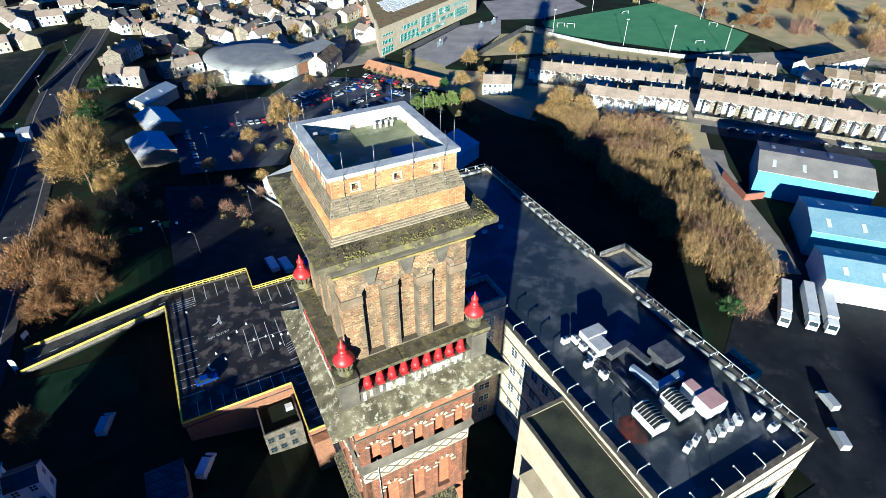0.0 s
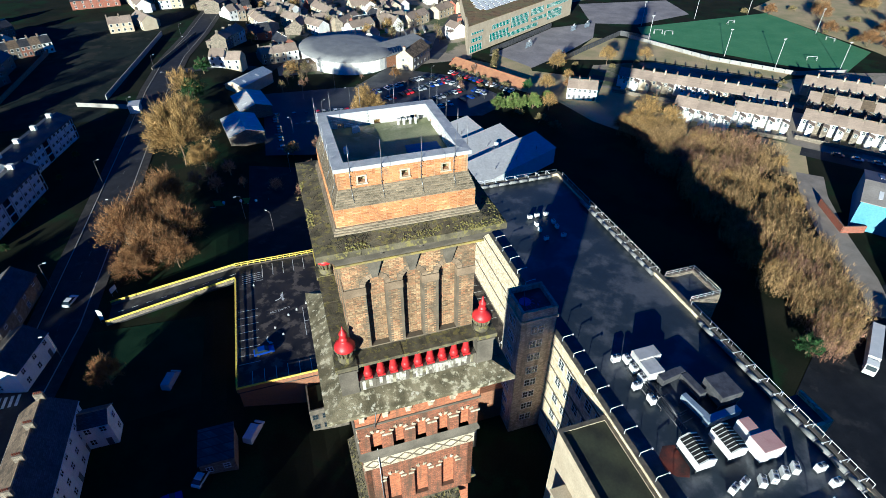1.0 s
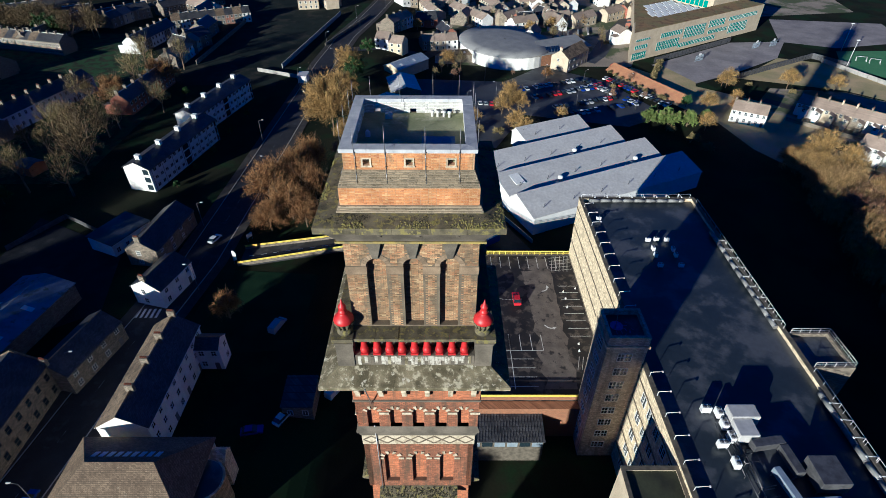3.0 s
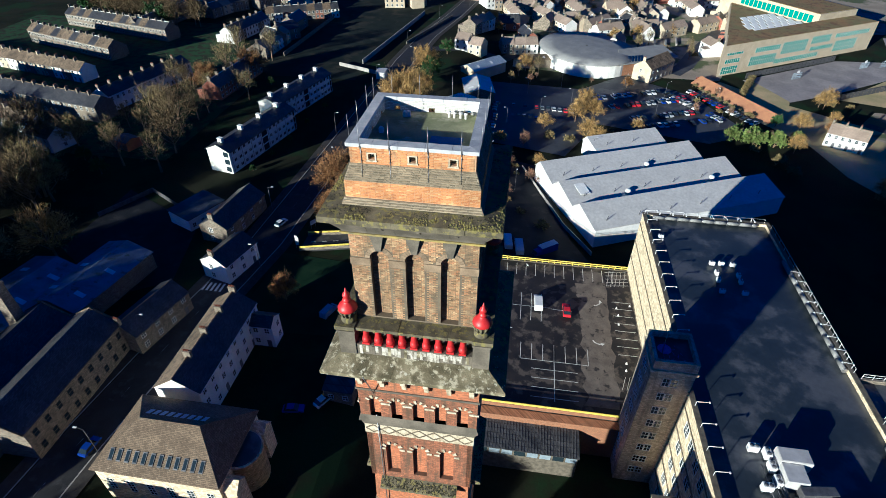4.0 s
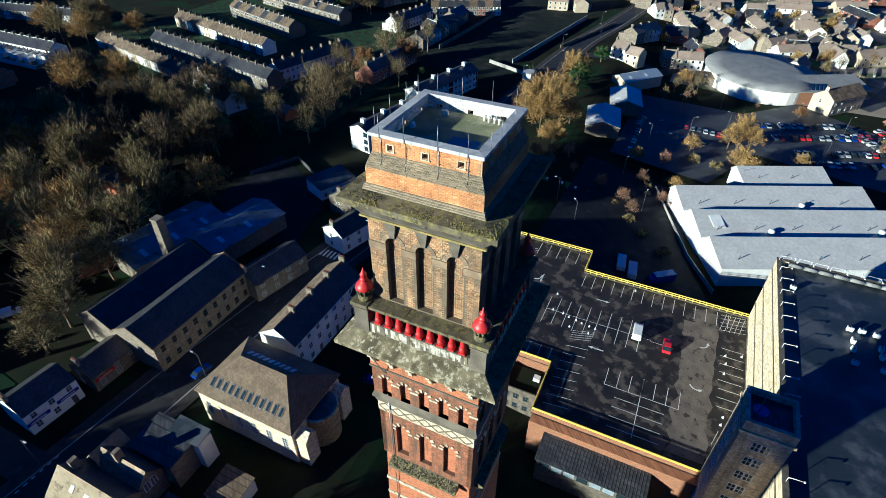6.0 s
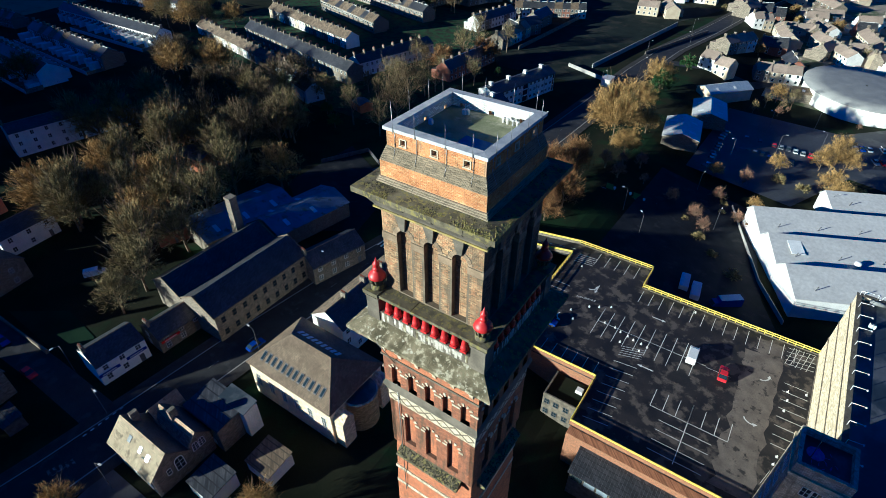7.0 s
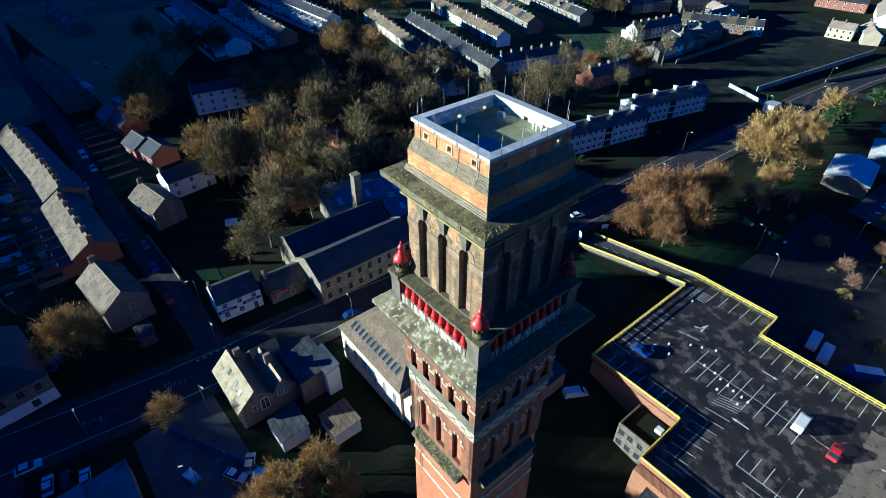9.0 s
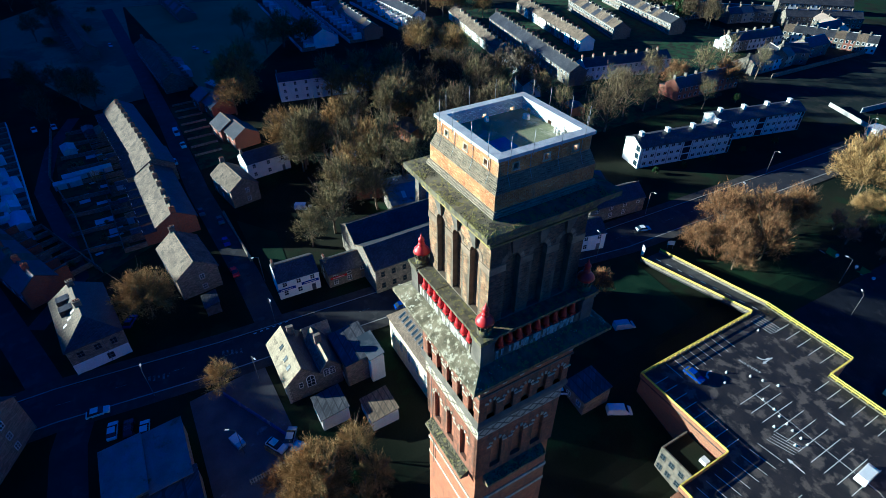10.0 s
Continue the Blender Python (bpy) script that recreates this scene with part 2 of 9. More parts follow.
M["line_white"] = surf("white_road_paint", (0.62, 0.62, 0.60), (0.75, 0.75, 0.72), 1.5, 0.8, 0.0)
M["line_worn"] = surf("worn_road_paint", (0.10, 0.10, 0.10), (0.26, 0.26, 0.25), 1.5, 0.85, 0.0, c3=(0.04, 0.04, 0.045), spots=0.5, spot_scale=1.2)
# Yard asphalt made paler to hold the sky's reflection in its colour.
M["villa_yard"] = surf("sky_pale_yard_asphalt", (0.075, 0.075, 0.078), (0.12, 0.118, 0.118), 0.25, 0.7, 0.2, spec=0.3, fine=20, c3=(0.26, 0.27, 0.29), spots=0.66, spot_scale=0.2)
M["yellow_paint"] = surf("yellow_painted_rail", (0.80, 0.64, 0.02), (0.86, 0.72, 0.05), 1.0, 0.6, 0.1)
M["deck_brick"] = coursed("orange_brown_brick", (0.36, 0.17, 0.07), (0.30, 0.14, 0.06), (0.22, 0.13, 0.07))
# Grass darkened in its colour to stand in for shade over the lawns.
M["lawn_dark"] = surf("shade_toned_lawn_grass", (0.010, 0.024, 0.013), (0.019, 0.038, 0.019), 0.15, 0.95, 0.5, fine=25, spec=0.05)
M["soil"] = surf("damp_garden_soil", (0.022, 0.027, 0.017), (0.042, 0.045, 0.028), 0.2, 0.95, 0.4, c3=(0.035, 0.07, 0.028), spots=0.48, spot_scale=0.25, spec=0.1)
# Asphalt for the yards, its colour lowered in place of shade lying on them.
M["yard_asphalt"] = surf("shade_toned_yard_asphalt", (0.010, 0.012, 0.017), (0.020, 0.022, 0.028), 0.25, 0.75, 0.2, spec=0.16, fine=20, c3=(0.034, 0.034, 0.038), spots=0.6, spot_scale=0.2)
M["car_park"] = surf("pale_car_park_asphalt", (0.042, 0.046, 0.056), (0.07, 0.074, 0.085), 0.1, 0.6, 0.2, c3=(0.10, 0.10, 0.105), spots=0.6, spot_scale=0.12)
M["meadow"] = surf("wet_winter_meadow", (0.10, 0.20, 0.105), (0.155, 0.26, 0.13), 0.03, 0.95, 0.4, fine=40, c3=(0.11, 0.125, 0.07), spots=0.52, spot_scale=0.03)
M["park_grass"] = surf("mown_park_grass", (0.075, 0.20, 0.075), (0.11, 0.25, 0.095), 0.05, 0.95, 0.3, fine=40)
M["mortar_grey"] = surf("weathered_grey_mortar", (0.26, 0.22, 0.15), (0.36, 0.31, 0.21), 2.0, 0.95, 0.3)
M["grass_bright"] = surf("bright_lawn", (0.06, 0.14, 0.02), (0.10, 0.20, 0.03), 0.3, 0.95, 0.5, fine=25)
M["scrub"] = surf("winter_scrub_ground", (0.010, 0.014, 0.007), (0.022, 0.023, 0.013), 0.08, 0.95, 0.5, c3=(0.016, 0.032, 0.012), spots=0.55, spot_scale=0.05, fine=30, spec=0.08)
M["turf_green"] = surf("artificial_turf", (0.10, 0.25, 0.095), (0.13, 0.29, 0.115), 0.1, 0.9, 0.1)
M["concrete"] = surf("concrete", (0.28, 0.27, 0.25), (0.36, 0.345, 0.32), 0.6, 0.85, 0.2)
M["roof_grey"] = surf("mid_grey_roof_membrane", (0.24, 0.24, 0.24), (0.30, 0.30, 0.29), 0.2, 0.7, 0.1)
M["metal_grey"] = surf("pale_grey_metal_sheet", (0.56, 0.55, 0.535), (0.63, 0.62, 0.60), 0.2, 0.5, 0.05, 0.15, spec=0.5, fine=6)
M["metal_white"] = surf("white_coated_steel", (0.66, 0.67, 0.68), (0.76, 0.76, 0.76), 0.6, 0.4, 0.05)
M["roof_blue_dark"] = surf("blue_grey_patched_roof", (0.12, 0.15, 0.20), (0.20, 0.235, 0.29), 0.3, 0.55, 0.1, c3=(0.07, 0.10, 0.09), spots=0.6, spot_scale=0.35)
M["pipe_grey"] = surf("weathered_pipe_lagging", (0.16, 0.16, 0.16), (0.26, 0.26, 0.25), 1.5, 0.6, 0.2)
M["metal_dark"] = surf("dark_galvanised_steel", (0.10, 0.10, 0.11), (0.17, 0.17, 0.18), 1.0, 0.5, 0.1, 0.5)
M["rust"] = surf("rust_red_clay", (0.14, 0.045, 0.02), (0.22, 0.08, 0.035), 1.0, 0.8, 0.2)
M["blue_sheet"] = surf("sky_blue_profiled_sheet", (0.13, 0.29, 0.42), (0.17, 0.34, 0.47), 0.15, 0.5, 0.1)
M["blue_roof"] = surf("pale_blue_roof_sheet", (0.24, 0.38, 0.48), (0.32, 0.45, 0.54), 0.15, 0.5, 0.1)
M["bark"] = surf("bark", (0.13, 0.10, 0.06), (0.22, 0.165, 0.10), 3.0, 0.95, 0.3)
M["twig_tan"] = piecework("tan_winter_twigs", ((0.15, 0.10, 0.025), (0.33, 0.23, 0.06), (0.44, 0.31, 0.085), (0.56, 0.42, 0.13)), True, 0.95, 0.4, 0.55)
M["twig_rust"] = piecework("rust_brown_winter_twigs", ((0.11, 0.058, 0.02), (0.235, 0.135, 0.042), (0.32, 0.19, 0.06), (0.40, 0.26, 0.095)), True, 0.95, 0.4, 0.55)
# Darker copy of the grey twigs; grove shade is put into the colour.
M["twig_dim"] = piecework("shade_toned_winter_twigs", ((0.05, 0.04, 0.02), (0.10, 0.082, 0.038), (0.16, 0.13, 0.06), (0.24, 0.19, 0.09)), True, 0.95, 0.4, 0.55)
M["twig_purple"] = piecework("purple_brown_saplings", ((0.12, 0.07, 0.05), (0.24, 0.15, 0.10), (0.35, 0.22, 0.14), (0.42, 0.29, 0.19)), True, 0.95, 0.4, 0.55)
M["twig_grey"] = piecework("olive_grey_winter_twigs", ((0.08, 0.073, 0.028), (0.19, 0.168, 0.062), (0.29, 0.25, 0.098), (0.41, 0.355, 0.16)), True, 0.95, 0.4, 0.55)
M["leaf_green"] = surf("evergreen_leaves", (0.03, 0.07, 0.015), (0.06, 0.12, 0.025), 0.8, 0.9, 0.0, vary=0.3)
M["leaf_olive"] = surf("olive_laurel_leaves", (0.10, 0.15, 0.02), (0.20, 0.24, 0.045), 0.9, 0.9, 0.0, vary=0.3)
M["glass"] = glass("dark_window_glass")
M["glass_green"] = glass("green_curtain_glass", (0.03, 0.22, 0.18))
M["tyre"] = surf("tyre_rubber", (0.02, 0.02, 0.02), (0.03, 0.03, 0.03), 5, 0.9, 0.0)
for cname, col in dict(white=(0.78, 0.78, 0.78), silver=(0.42, 0.43, 0.45), black=(0.02, 0.02, 0.022), red=(0.55, 0.02, 0.02), blue=(0.02, 0.045, 0.30), grey=(0.12, 0.125, 0.13)).items():
    M["car_" + cname] = surf(cname + "_car_paint", col, tuple(v * 0.92 for v in col), 1.0, 0.25, 0.0, spec=0.6, vary=0.02)


# ---- mesh helpers ----
def box(bm, x0, x1, y0, y1, z0, z1, mi=0):
    v = [bm.verts.new(p) for p in ((x0, y0, z0), (x1, y0, z0), (x1, y1, z0), (x0, y1, z0), (x0, y0, z1), (x1, y0, z1), (x1, y1, z1), (x0, y1, z1))]
    for q in ((3, 2, 1, 0), (4, 5, 6, 7), (0, 1, 5, 4), (1, 2, 6, 5), (2, 3, 7, 6), (3, 0, 4, 7)):
        bm.faces.new([v[i] for i in q]).material_index = mi


def prism(bm, pts, d, mi=0):
    """A polygon of 3D points pushed along d."""
    a = [bm.verts.new(p) for p in pts]
    b = [bm.verts.new(Vector(p) + Vector(d)) for p in pts]
    k = len(a)
    fs = [bm.faces.new(a), bm.faces.new(b[::-1])]
    for i in range(k):
        fs.append(bm.faces.new((a[i], b[i], b[(i + 1) % k], a[(i + 1) % k])))
    for f in fs:
        f.material_index = mi
    bmesh.ops.recalc_face_normals(bm, faces=fs)


def frustum(bm, h0, z0, h1, z1, mi=0):
    """A square block, half width h0 at z0 and h1 at z1."""
    v = [bm.verts.new((sx * h, sy * h, z)) for h, z in ((h0, z0), (h1, z1)) for sx, sy in ((-1, -1), (1, -1), (1, 1), (-1, 1))]
    for q in ((3, 2, 1, 0), (4, 5, 6, 7), (0, 1, 5, 4), (1, 2, 6, 5), (2, 3, 7, 6), (3, 0, 4, 7)):
        bm.faces.new([v[i] for i in q]).material_index = mi


def lathe(bm, prof, seg=12, at=(0, 0), mi=0):
    """A turned shape from (radius, z) pairs, bottom to top."""
    rings = []
    for r, z in prof:
        rings.append([bm.verts.new((at[0] + r * math.cos(2 * math.pi * i / seg), at[1] + r * math.sin(2 * math.pi * i / seg), z)) for i in range(seg)])
    for a, b in zip(rings, rings[1:]):
        for i in range(seg):
            f = bm.faces.new((a[i], a[(i + 1) % seg], b[(i + 1) % seg], b[i]))
            f.smooth, f.material_index = True, mi
    bm.faces.new(rings[0][::-1]).material_index = mi
    bm.faces.new(rings[-1]).material_index = mi


def tube(bm, a, b, r0, r1=None, seg=6, mi=0):
    a, b = Vector(a), Vector(b)
    r1 = r0 if r1 is None else r1
    d = (b - a).normalized()
    u = d.cross(Vector((0, 0, 1)) if abs(d.z) < 0.9 else Vector((1, 0, 0))).normalized()
    w = d.cross(u)
    ra = [bm.verts.new(a + (u * math.cos(2 * math.pi * i / seg) + w * math.sin(2 * math.pi * i / seg)) * r0) for i in range(seg)]
    rb = [bm.verts.new(b + (u * math.cos(2 * math.pi * i / seg) + w * math.sin(2 * math.pi * i / seg)) * r1) for i in range(seg)]
    for i in range(seg):
        f = bm.faces.new((ra[i], rb[i], rb[(i + 1) % seg], ra[(i + 1) % seg]))
        f.smooth, f.material_index = True, mi
    bm.faces.new(ra).material_index = mi
    bm.faces.new(rb[::-1]).material_index = mi


def as_mesh(name, bm, *mats):
    me = bpy.data.meshes.new(name)
    bm.normal_update()
    bm.to_mesh(me)
    bm.free()
    for m in mats:
        me.materials.append(M[m])
    return me


def part(name, bm, mats, parent, label="", at=None):
    """One mesh object under a thing or a part."""
    me = bm if isinstance(bm, bpy.types.Mesh) else as_mesh(name, bm, *((mats,) if isinstance(mats, str) else mats))
    ob = new(name, me)
    ob.parent = parent
    if at is not None:
        ob.matrix_basis = at
    if label:
        ob["label"] = label
    return ob


def thing(name, m, label, category, group="", kind=""):
    ob = new(name)
    ob.empty_display_size = 0.2
    ob.matrix_basis = m
    return tagged(ob, label, category, group, kind)


def solid(name, bm, mats, label, category, group="", kind="", m=None):
    """A thing that is one mesh."""
    ob = part(name, bm, mats, None)
    if m is not None:
        ob.matrix_basis = m
    return tagged(ob, label, category, group, kind)


def ground_z(x, y=0.0):
    s = min(1.0, max(0.0, (5.0 - x) / 30.0))
    return 2.0 + 6.0 * s * s * (3 - 2 * s)


PROTO = {}


def place(key, build, m):
    """The first one is built, all further ones are copies."""
    if key not in PROTO:
        PROTO[key] = build()
        PROTO[key].matrix_basis = m
        return PROTO[key]
    return copy_thing(PROTO[key], m)


SIDES = [Matrix.Rotation(math.pi / 2 * k, 4, "Z") for k in range(4)]   # south, east, north, west


# ---- the chimney tower ----
TX, TY = 6.83, 19.88
tower = thing("chimney_tower", pose(TX, TY, 0), "tall Italianate brick mill chimney with stone cornices and red balusters", "chimney")


def arched_wall(half, z0, z1, openings, front, back, seg=10):
    """A wall slab facing south between y=-front and y=-back, with round-headed openings (x0, x1, bottom, spring)."""
    bm = bmesh.new()
    x = -half
    for a, b, zb, zs in openings:
        box(bm, x, a, -front, -back, z0, z1)
        box(bm, a, b, -front, -back, z0, zb)
        r, c = (b - a) / 2, (a + b) / 2
        arc = [(c - r * math.cos(math.pi * i / seg), zs + r * math.sin(math.pi * i / seg)) for i in range(seg + 1)]
        for (xa, za), (xb, zb2) in zip(arc, arc[1:]):
            prism(bm, [(xa, -front, za), (xb, -front, zb2), (xb, -front, z1), (xa, -front, z1)], (0, front - back, 0))
        x = b
    box(bm, x, half, -front, -back, z0, z1)
    bmesh.ops.remove_doubles(bm, verts=bm.verts[:], dist=0.0005)
    return bm


def arch_ring(name, c, zs, r0, r1, front, n, gap, mats, picks=None, label=""):
    """Single wedge stones round an arch on all four sides, standing proud of the wall."""
    for i in picks or range(n):
        bm = bmesh.new()
        a0, a1 = math.pi * (i + gap) / n, math.pi * (i + 1 - gap) / n
        prism(bm, [(c - r * math.cos(a), -front, zs + r * math.sin(a)) for r, a in ((r0, a0), (r1, a0), (r1, a1), (r0, a1))], (0, 0.12, 0))
        me = as_mesh(name, bm, mats)
        for side in SIDES:
            part(name, me, None, tower, label, side)


def four(name, build, mats, label="", parent=None):
    """The same part on all four sides."""
    first = None
    for k, side in enumerate(SIDES):
        if first is None:
            first = part(name, build(), mats, parent or tower, label, side)
        else:
            part(name, first.data, None, parent or tower, label, side)


def shaft_block(name, prof, mats, label=""):
    bm = bmesh.new()
    for h0, z0, h1, z1 in prof:
        frustum(bm, h0, z0, h1, z1)
    return part(name, bm, mats, tower, label)


# lower shaft and its bands
shaft_block("shaft", [(3.75, 2.0, 3.3, 60.0), (3.3, 60.0, 3.18, 66.0), (3.05, 66.0, 3.05, 71.0), (3.2, 71.0, 3.2, 77.2)], "brick_red", "red brick square shaft")
for zb in (60.35, 62.35):
    shaft_block("stone_band", [(3.33, zb, 3.33, zb + 0.34)], "stone_pale", "pale stone band across red brick")
LOW = [(-2.17, -1.3, 66.6, 69.35), (-0.44, 0.44, 66.6, 69.35), (1.3, 2.17, 66.6, 69.35)]
four("arcade_wall", lambda: arched_wall(3.32, 66.0, 70.85, LOW, 3.32, 2.99), "brick_red_sooty", "soot-stained red brick piers and arches")
SLIT = [(-2.17, -1.3, 52.0, 57.6), (-0.44, 0.44, 52.0, 57.6), (1.3, 2.17, 52.0, 57.6)]
for a, b, zb, zs in LOW:
    arch_ring("arch_stone", (a + b) / 2, zs, 0.45, 0.72, 3.38, 9, 0.1, "stone_pale", (1, 3, 5, 7))
    for c in (a - 0.19, b + 0.19):
        four("impost", lambda: (lambda bm: (box(bm, c - 0.17, c + 0.17, -3.37, -3.30, 69.2, 69.36), bm)[1])(bmesh.new()), "stone_pale")


def sill():
    bm = bmesh.new()
    prism(bm, [(-2.65, -3.3, 65.95), (-2.65, -3.95, 65.55), (-2.65, -3.95, 65.35), (-2.65, -3.3, 65.2)], (5.1, 0, 0))
    return bm


four("sill_ledge", sill, "stone_moss", "projecting stone sill grown over with weeds")
# diamond band
shaft_block("diamond_band", [(3.36, 70.85, 3.36, 71.8)], "stone_pale", "pale stone band inlaid with dark diamonds")


def diamonds():
    bm = bmesh.new()
    for i in range(7):
        c, w, h = -2.82 + 0.94 * i, 0.46, 0.36
        for sx in (-1, 1):
            for sz in (-1, 1):
                a, b = Vector((c + sx * w, -3.375, 71.32)), Vector((c, -3.375, 71.32 + sz * h))
                n = Vector((0.035, 0, 0.035 * sx * sz))
                prism(bm, [a - n, a + n, b + n, b - n], (0, 0.02, 0))
    return bm


four("diamond_inlay", diamonds, "brick_dark", "dark brick lozenge inlay")
for ob in list(tower.children):
    if ob.name.startswith("diamond_inlay"):
        tagged(ob, kind="stuff")
shaft_block("string_course", [(3.4, 71.8, 3.5, 72.25), (3.58, 72.3, 3.58, 72.5), (3.58, 72.5, 3.46, 72.8)], "stone_dark", "dark stone string course")
UP = [(-2.85 + 1.29 * i, -2.2 + 1.29 * i, 72.8, 74.15) for i in range(5)]
four("blind_arcade", lambda: arched_wall(3.46, 72.8, 75.3, UP, 3.46, 3.15), "brick_red_sooty", "soot-stained red brick blind arcade")
for a, b, zb, zs in UP:
    arch_ring("arch_stone", (a + b) / 2, zs, 0.33, 0.58, 3.51, 9, 0.08, "stone_pale", (1, 3, 5, 7))
    four("impost", lambda: (lambda bm: (box(bm, b + 0.05, b + 0.59, -3.52, -3.44, 74.02, 74.16), bm)[1])(bmesh.new()), "stone_pale")
shaft_block("frieze", [(3.5, 75.3, 3.5, 77.2)], "brick_red")
shaft_block("frieze_band", [(3.56, 75.22, 3.56, 75.36)], "stone_dark")


def corbel():
    bm = bmesh.new()
    prism(bm, [(-0.16, -3.48, 77.0), (-0.16, -4.05, 77.0), (-0.16, -4.02, 76.6), (-0.16, -3.8, 76.35), (-0.16, -3.7, 75.9), (-0.16, -3.48, 75.8)], (0.26, 0, 0))
    return as_mesh("corbel", bm, "stone_pale")


corbel_mesh = corbel()
for side in SIDES:
    for i in range(6):
        part("corbel", corbel_mesh, None, tower, "pale stone corbel under the big ledge", side @ pose(-3.12 + 1.25 * i, 0, 0))
# the big ledge
shaft_block("ledge_moulding", [(3.6, 76.9, 4.45, 77.55), (4.6, 77.55, 4.6, 77.86)], "stone_dark")


def ledge_slab(k):
    """One side of the sloping ledge in uneven slabs."""
    rnd = random.Random(k)
    cuts = [-1.0, -0.62, -0.22, 0.2, 0.58, 1.0]
    out = []
    for a, b in zip(cuts, cuts[1:]):
        bm = bmesh.new()
        dz = rnd.uniform(-0.012, 0.012)
        g = 0.004
        lo, hi = 4.83, 3.0
        prism(bm, [(a * lo + g, -lo, 78.10 + dz), (b * lo - g, -lo, 78.10 + dz), (b * hi - g, -hi, 79.12 + dz), (a * hi + g, -hi, 79.12 + dz)], (0, 0, -0.24))
        out.append(bm)
    return out


for k, side in enumerate(SIDES):
    for bm in ledge_slab(k):
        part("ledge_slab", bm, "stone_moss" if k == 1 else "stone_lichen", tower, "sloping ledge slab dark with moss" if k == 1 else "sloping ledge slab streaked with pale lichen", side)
# balustrade
shaft_block("gallery_wall", [(3.0, 78.5, 3.0, 80.5)], "stone_dark")


def baluster():
    bm = bmesh.new()
    box(bm, -0.19, 0.19, -0.19, 0.19, 0, 0.12)
    lathe(bm, [(0.17, 0.12), (0.215, 0.17), (0.225, 0.26), (0.2, 0.4), (0.165, 0.44), (0.175, 0.5), (0.15, 0.72), (0.125, 0.92), (0.16, 0.98)], 10)
    box(bm, -0.16, 0.16, -0.16, 0.16, 0.98, 1.08)
    return as_mesh("baluster", bm, "red_paint")


bal_mesh = baluster()
for side in SIDES:
    for i in range(9):
        part("baluster", bal_mesh, None, tower, "red painted baluster", side @ pose(-2.5 + 0.625 * i, -3.62, 79.36))


def lime_course():
    rnd = random.Random(4)
    out = []
    for i in range(34):
        bm = bmesh.new()
        box(bm, -0.078, 0.078, -3.84 - rnd.uniform(0, 0.025), -3.4, 78.8 + rnd.uniform(-0.16, 0.2), 79.28 + rnd.uniform(0, 0.06))
        out.append(as_mesh("plinth_block", bm, "lime_streak" if rnd.random() < 0.55 else rnd.choice(("stone_lichen", "stone_dark"))))
    return out


four("balustrade_plinth", lambda: (lambda bm: (box(bm, -3.0, 3.0, -3.82, -3.36, 78.6, 79.36), bm)[1])(bmesh.new()), "stone_dark")
lime_blocks = lime_course()
for k in (0, 1, 3):
    for i, me in enumerate(lime_blocks):
        part("plinth_block", me, None, tower, "", SIDES[k] @ pose(-2.775 + i * 0.168, 0, 0))


def pedestal():
    bm = bmesh.new()
    box(bm, -0.43, 0.43, -0.43, 0.43, 78.5, 80.42)
    box(bm, -0.48, 0.48, -0.48, 0.48, 80.2, 80.3)
    return as_mesh("pedestal", bm, "stone_dark")


ped_mesh = pedestal()
for side in SIDES:
    part("pedestal", ped_mesh, None, tower, "dark stone corner pedestal", side @ pose(3.45, -3.45, 0))


def coping_stones(side, k):
    rnd = random.Random(40 + k)
    cuts = [-3.0, -1.9, -0.75, 0.5, 1.75, 3.0]
    for a, b in zip(cuts, cuts[1:]):
        bm = bmesh.new()
        d = rnd.uniform(-0.01, 0.01)
        box(bm, a + 0.006, b - 0.006, -3.92 + d, -2.98, 80.45, 80.64 + d)
        part("gallery_coping", bm, "stone_moss", tower, "dark stone coping over the balusters", side)
    bm = bmesh.new()
    box(bm, 2.96, 4.0, -4.0, -2.96, 80.43, 80.68)
    part("corner_coping", bm, "stone_moss", tower, "mossy stone corner slab", side)


for k, side in enumerate(SIDES):
    coping_stones(side, k)


def finial():
    bm = bmesh.new()
    lathe(bm, [(0.40, 80.68), (0.40, 80.86), (0.30, 80.92), (0.28, 81.05), (0.34, 81.12), (0.44, 81.38), (0.46, 81.46)], 16)
    return as_mesh("finial_base", bm, "stone_moss")


def finial_top():
    bm = bmesh.new()
    lathe(bm, [(0.46, 81.40), (0.50, 81.46), (0.49, 81.56), (0.43, 81.68), (0.33, 81.79), (0.22, 81.88), (0.17, 81.95), (0.22, 82.0), (0.21, 82.06), (0.15, 82.11), (0.16, 82.2), (0.2, 82.3), (0.17, 82.4), (0.1, 82.46), (0.06, 82.58), (0.012, 82.78)], 14)
    return as_mesh("finial_top", bm, "red_paint")


fin_base, fin_top = finial(), finial_top()
bm = bmesh.new()
tube(bm, (0.32, 0, 81.0), (0.48, 0, 81.44), 0.05, 0.06, 5)
flute = as_mesh("flute", bm, "stone_moss")
for side in SIDES:
    p = part("finial_base", fin_base, None, tower, "fluted stone base of a finial", side @ pose(3.38, -3.38, 0))
    part("finial_top", fin_top, None, p, "red painted onion finial")
    for i in range(12):
        part("flute", flute, None, p, "", pose(0, 0, 0, 0, 0, 30 * i))
# main arcade of the upper stage
shaft_block("upper_core", [(2.68, 80.4, 2.68, 86.5)], "mortar_dark", "sooty buff brick")
MAIN = [(-2.09, -1.19, 80.72, 84.5), (-0.41, 0.49, 80.72, 84.5), (1.27, 2.17, 80.72, 84.5)]
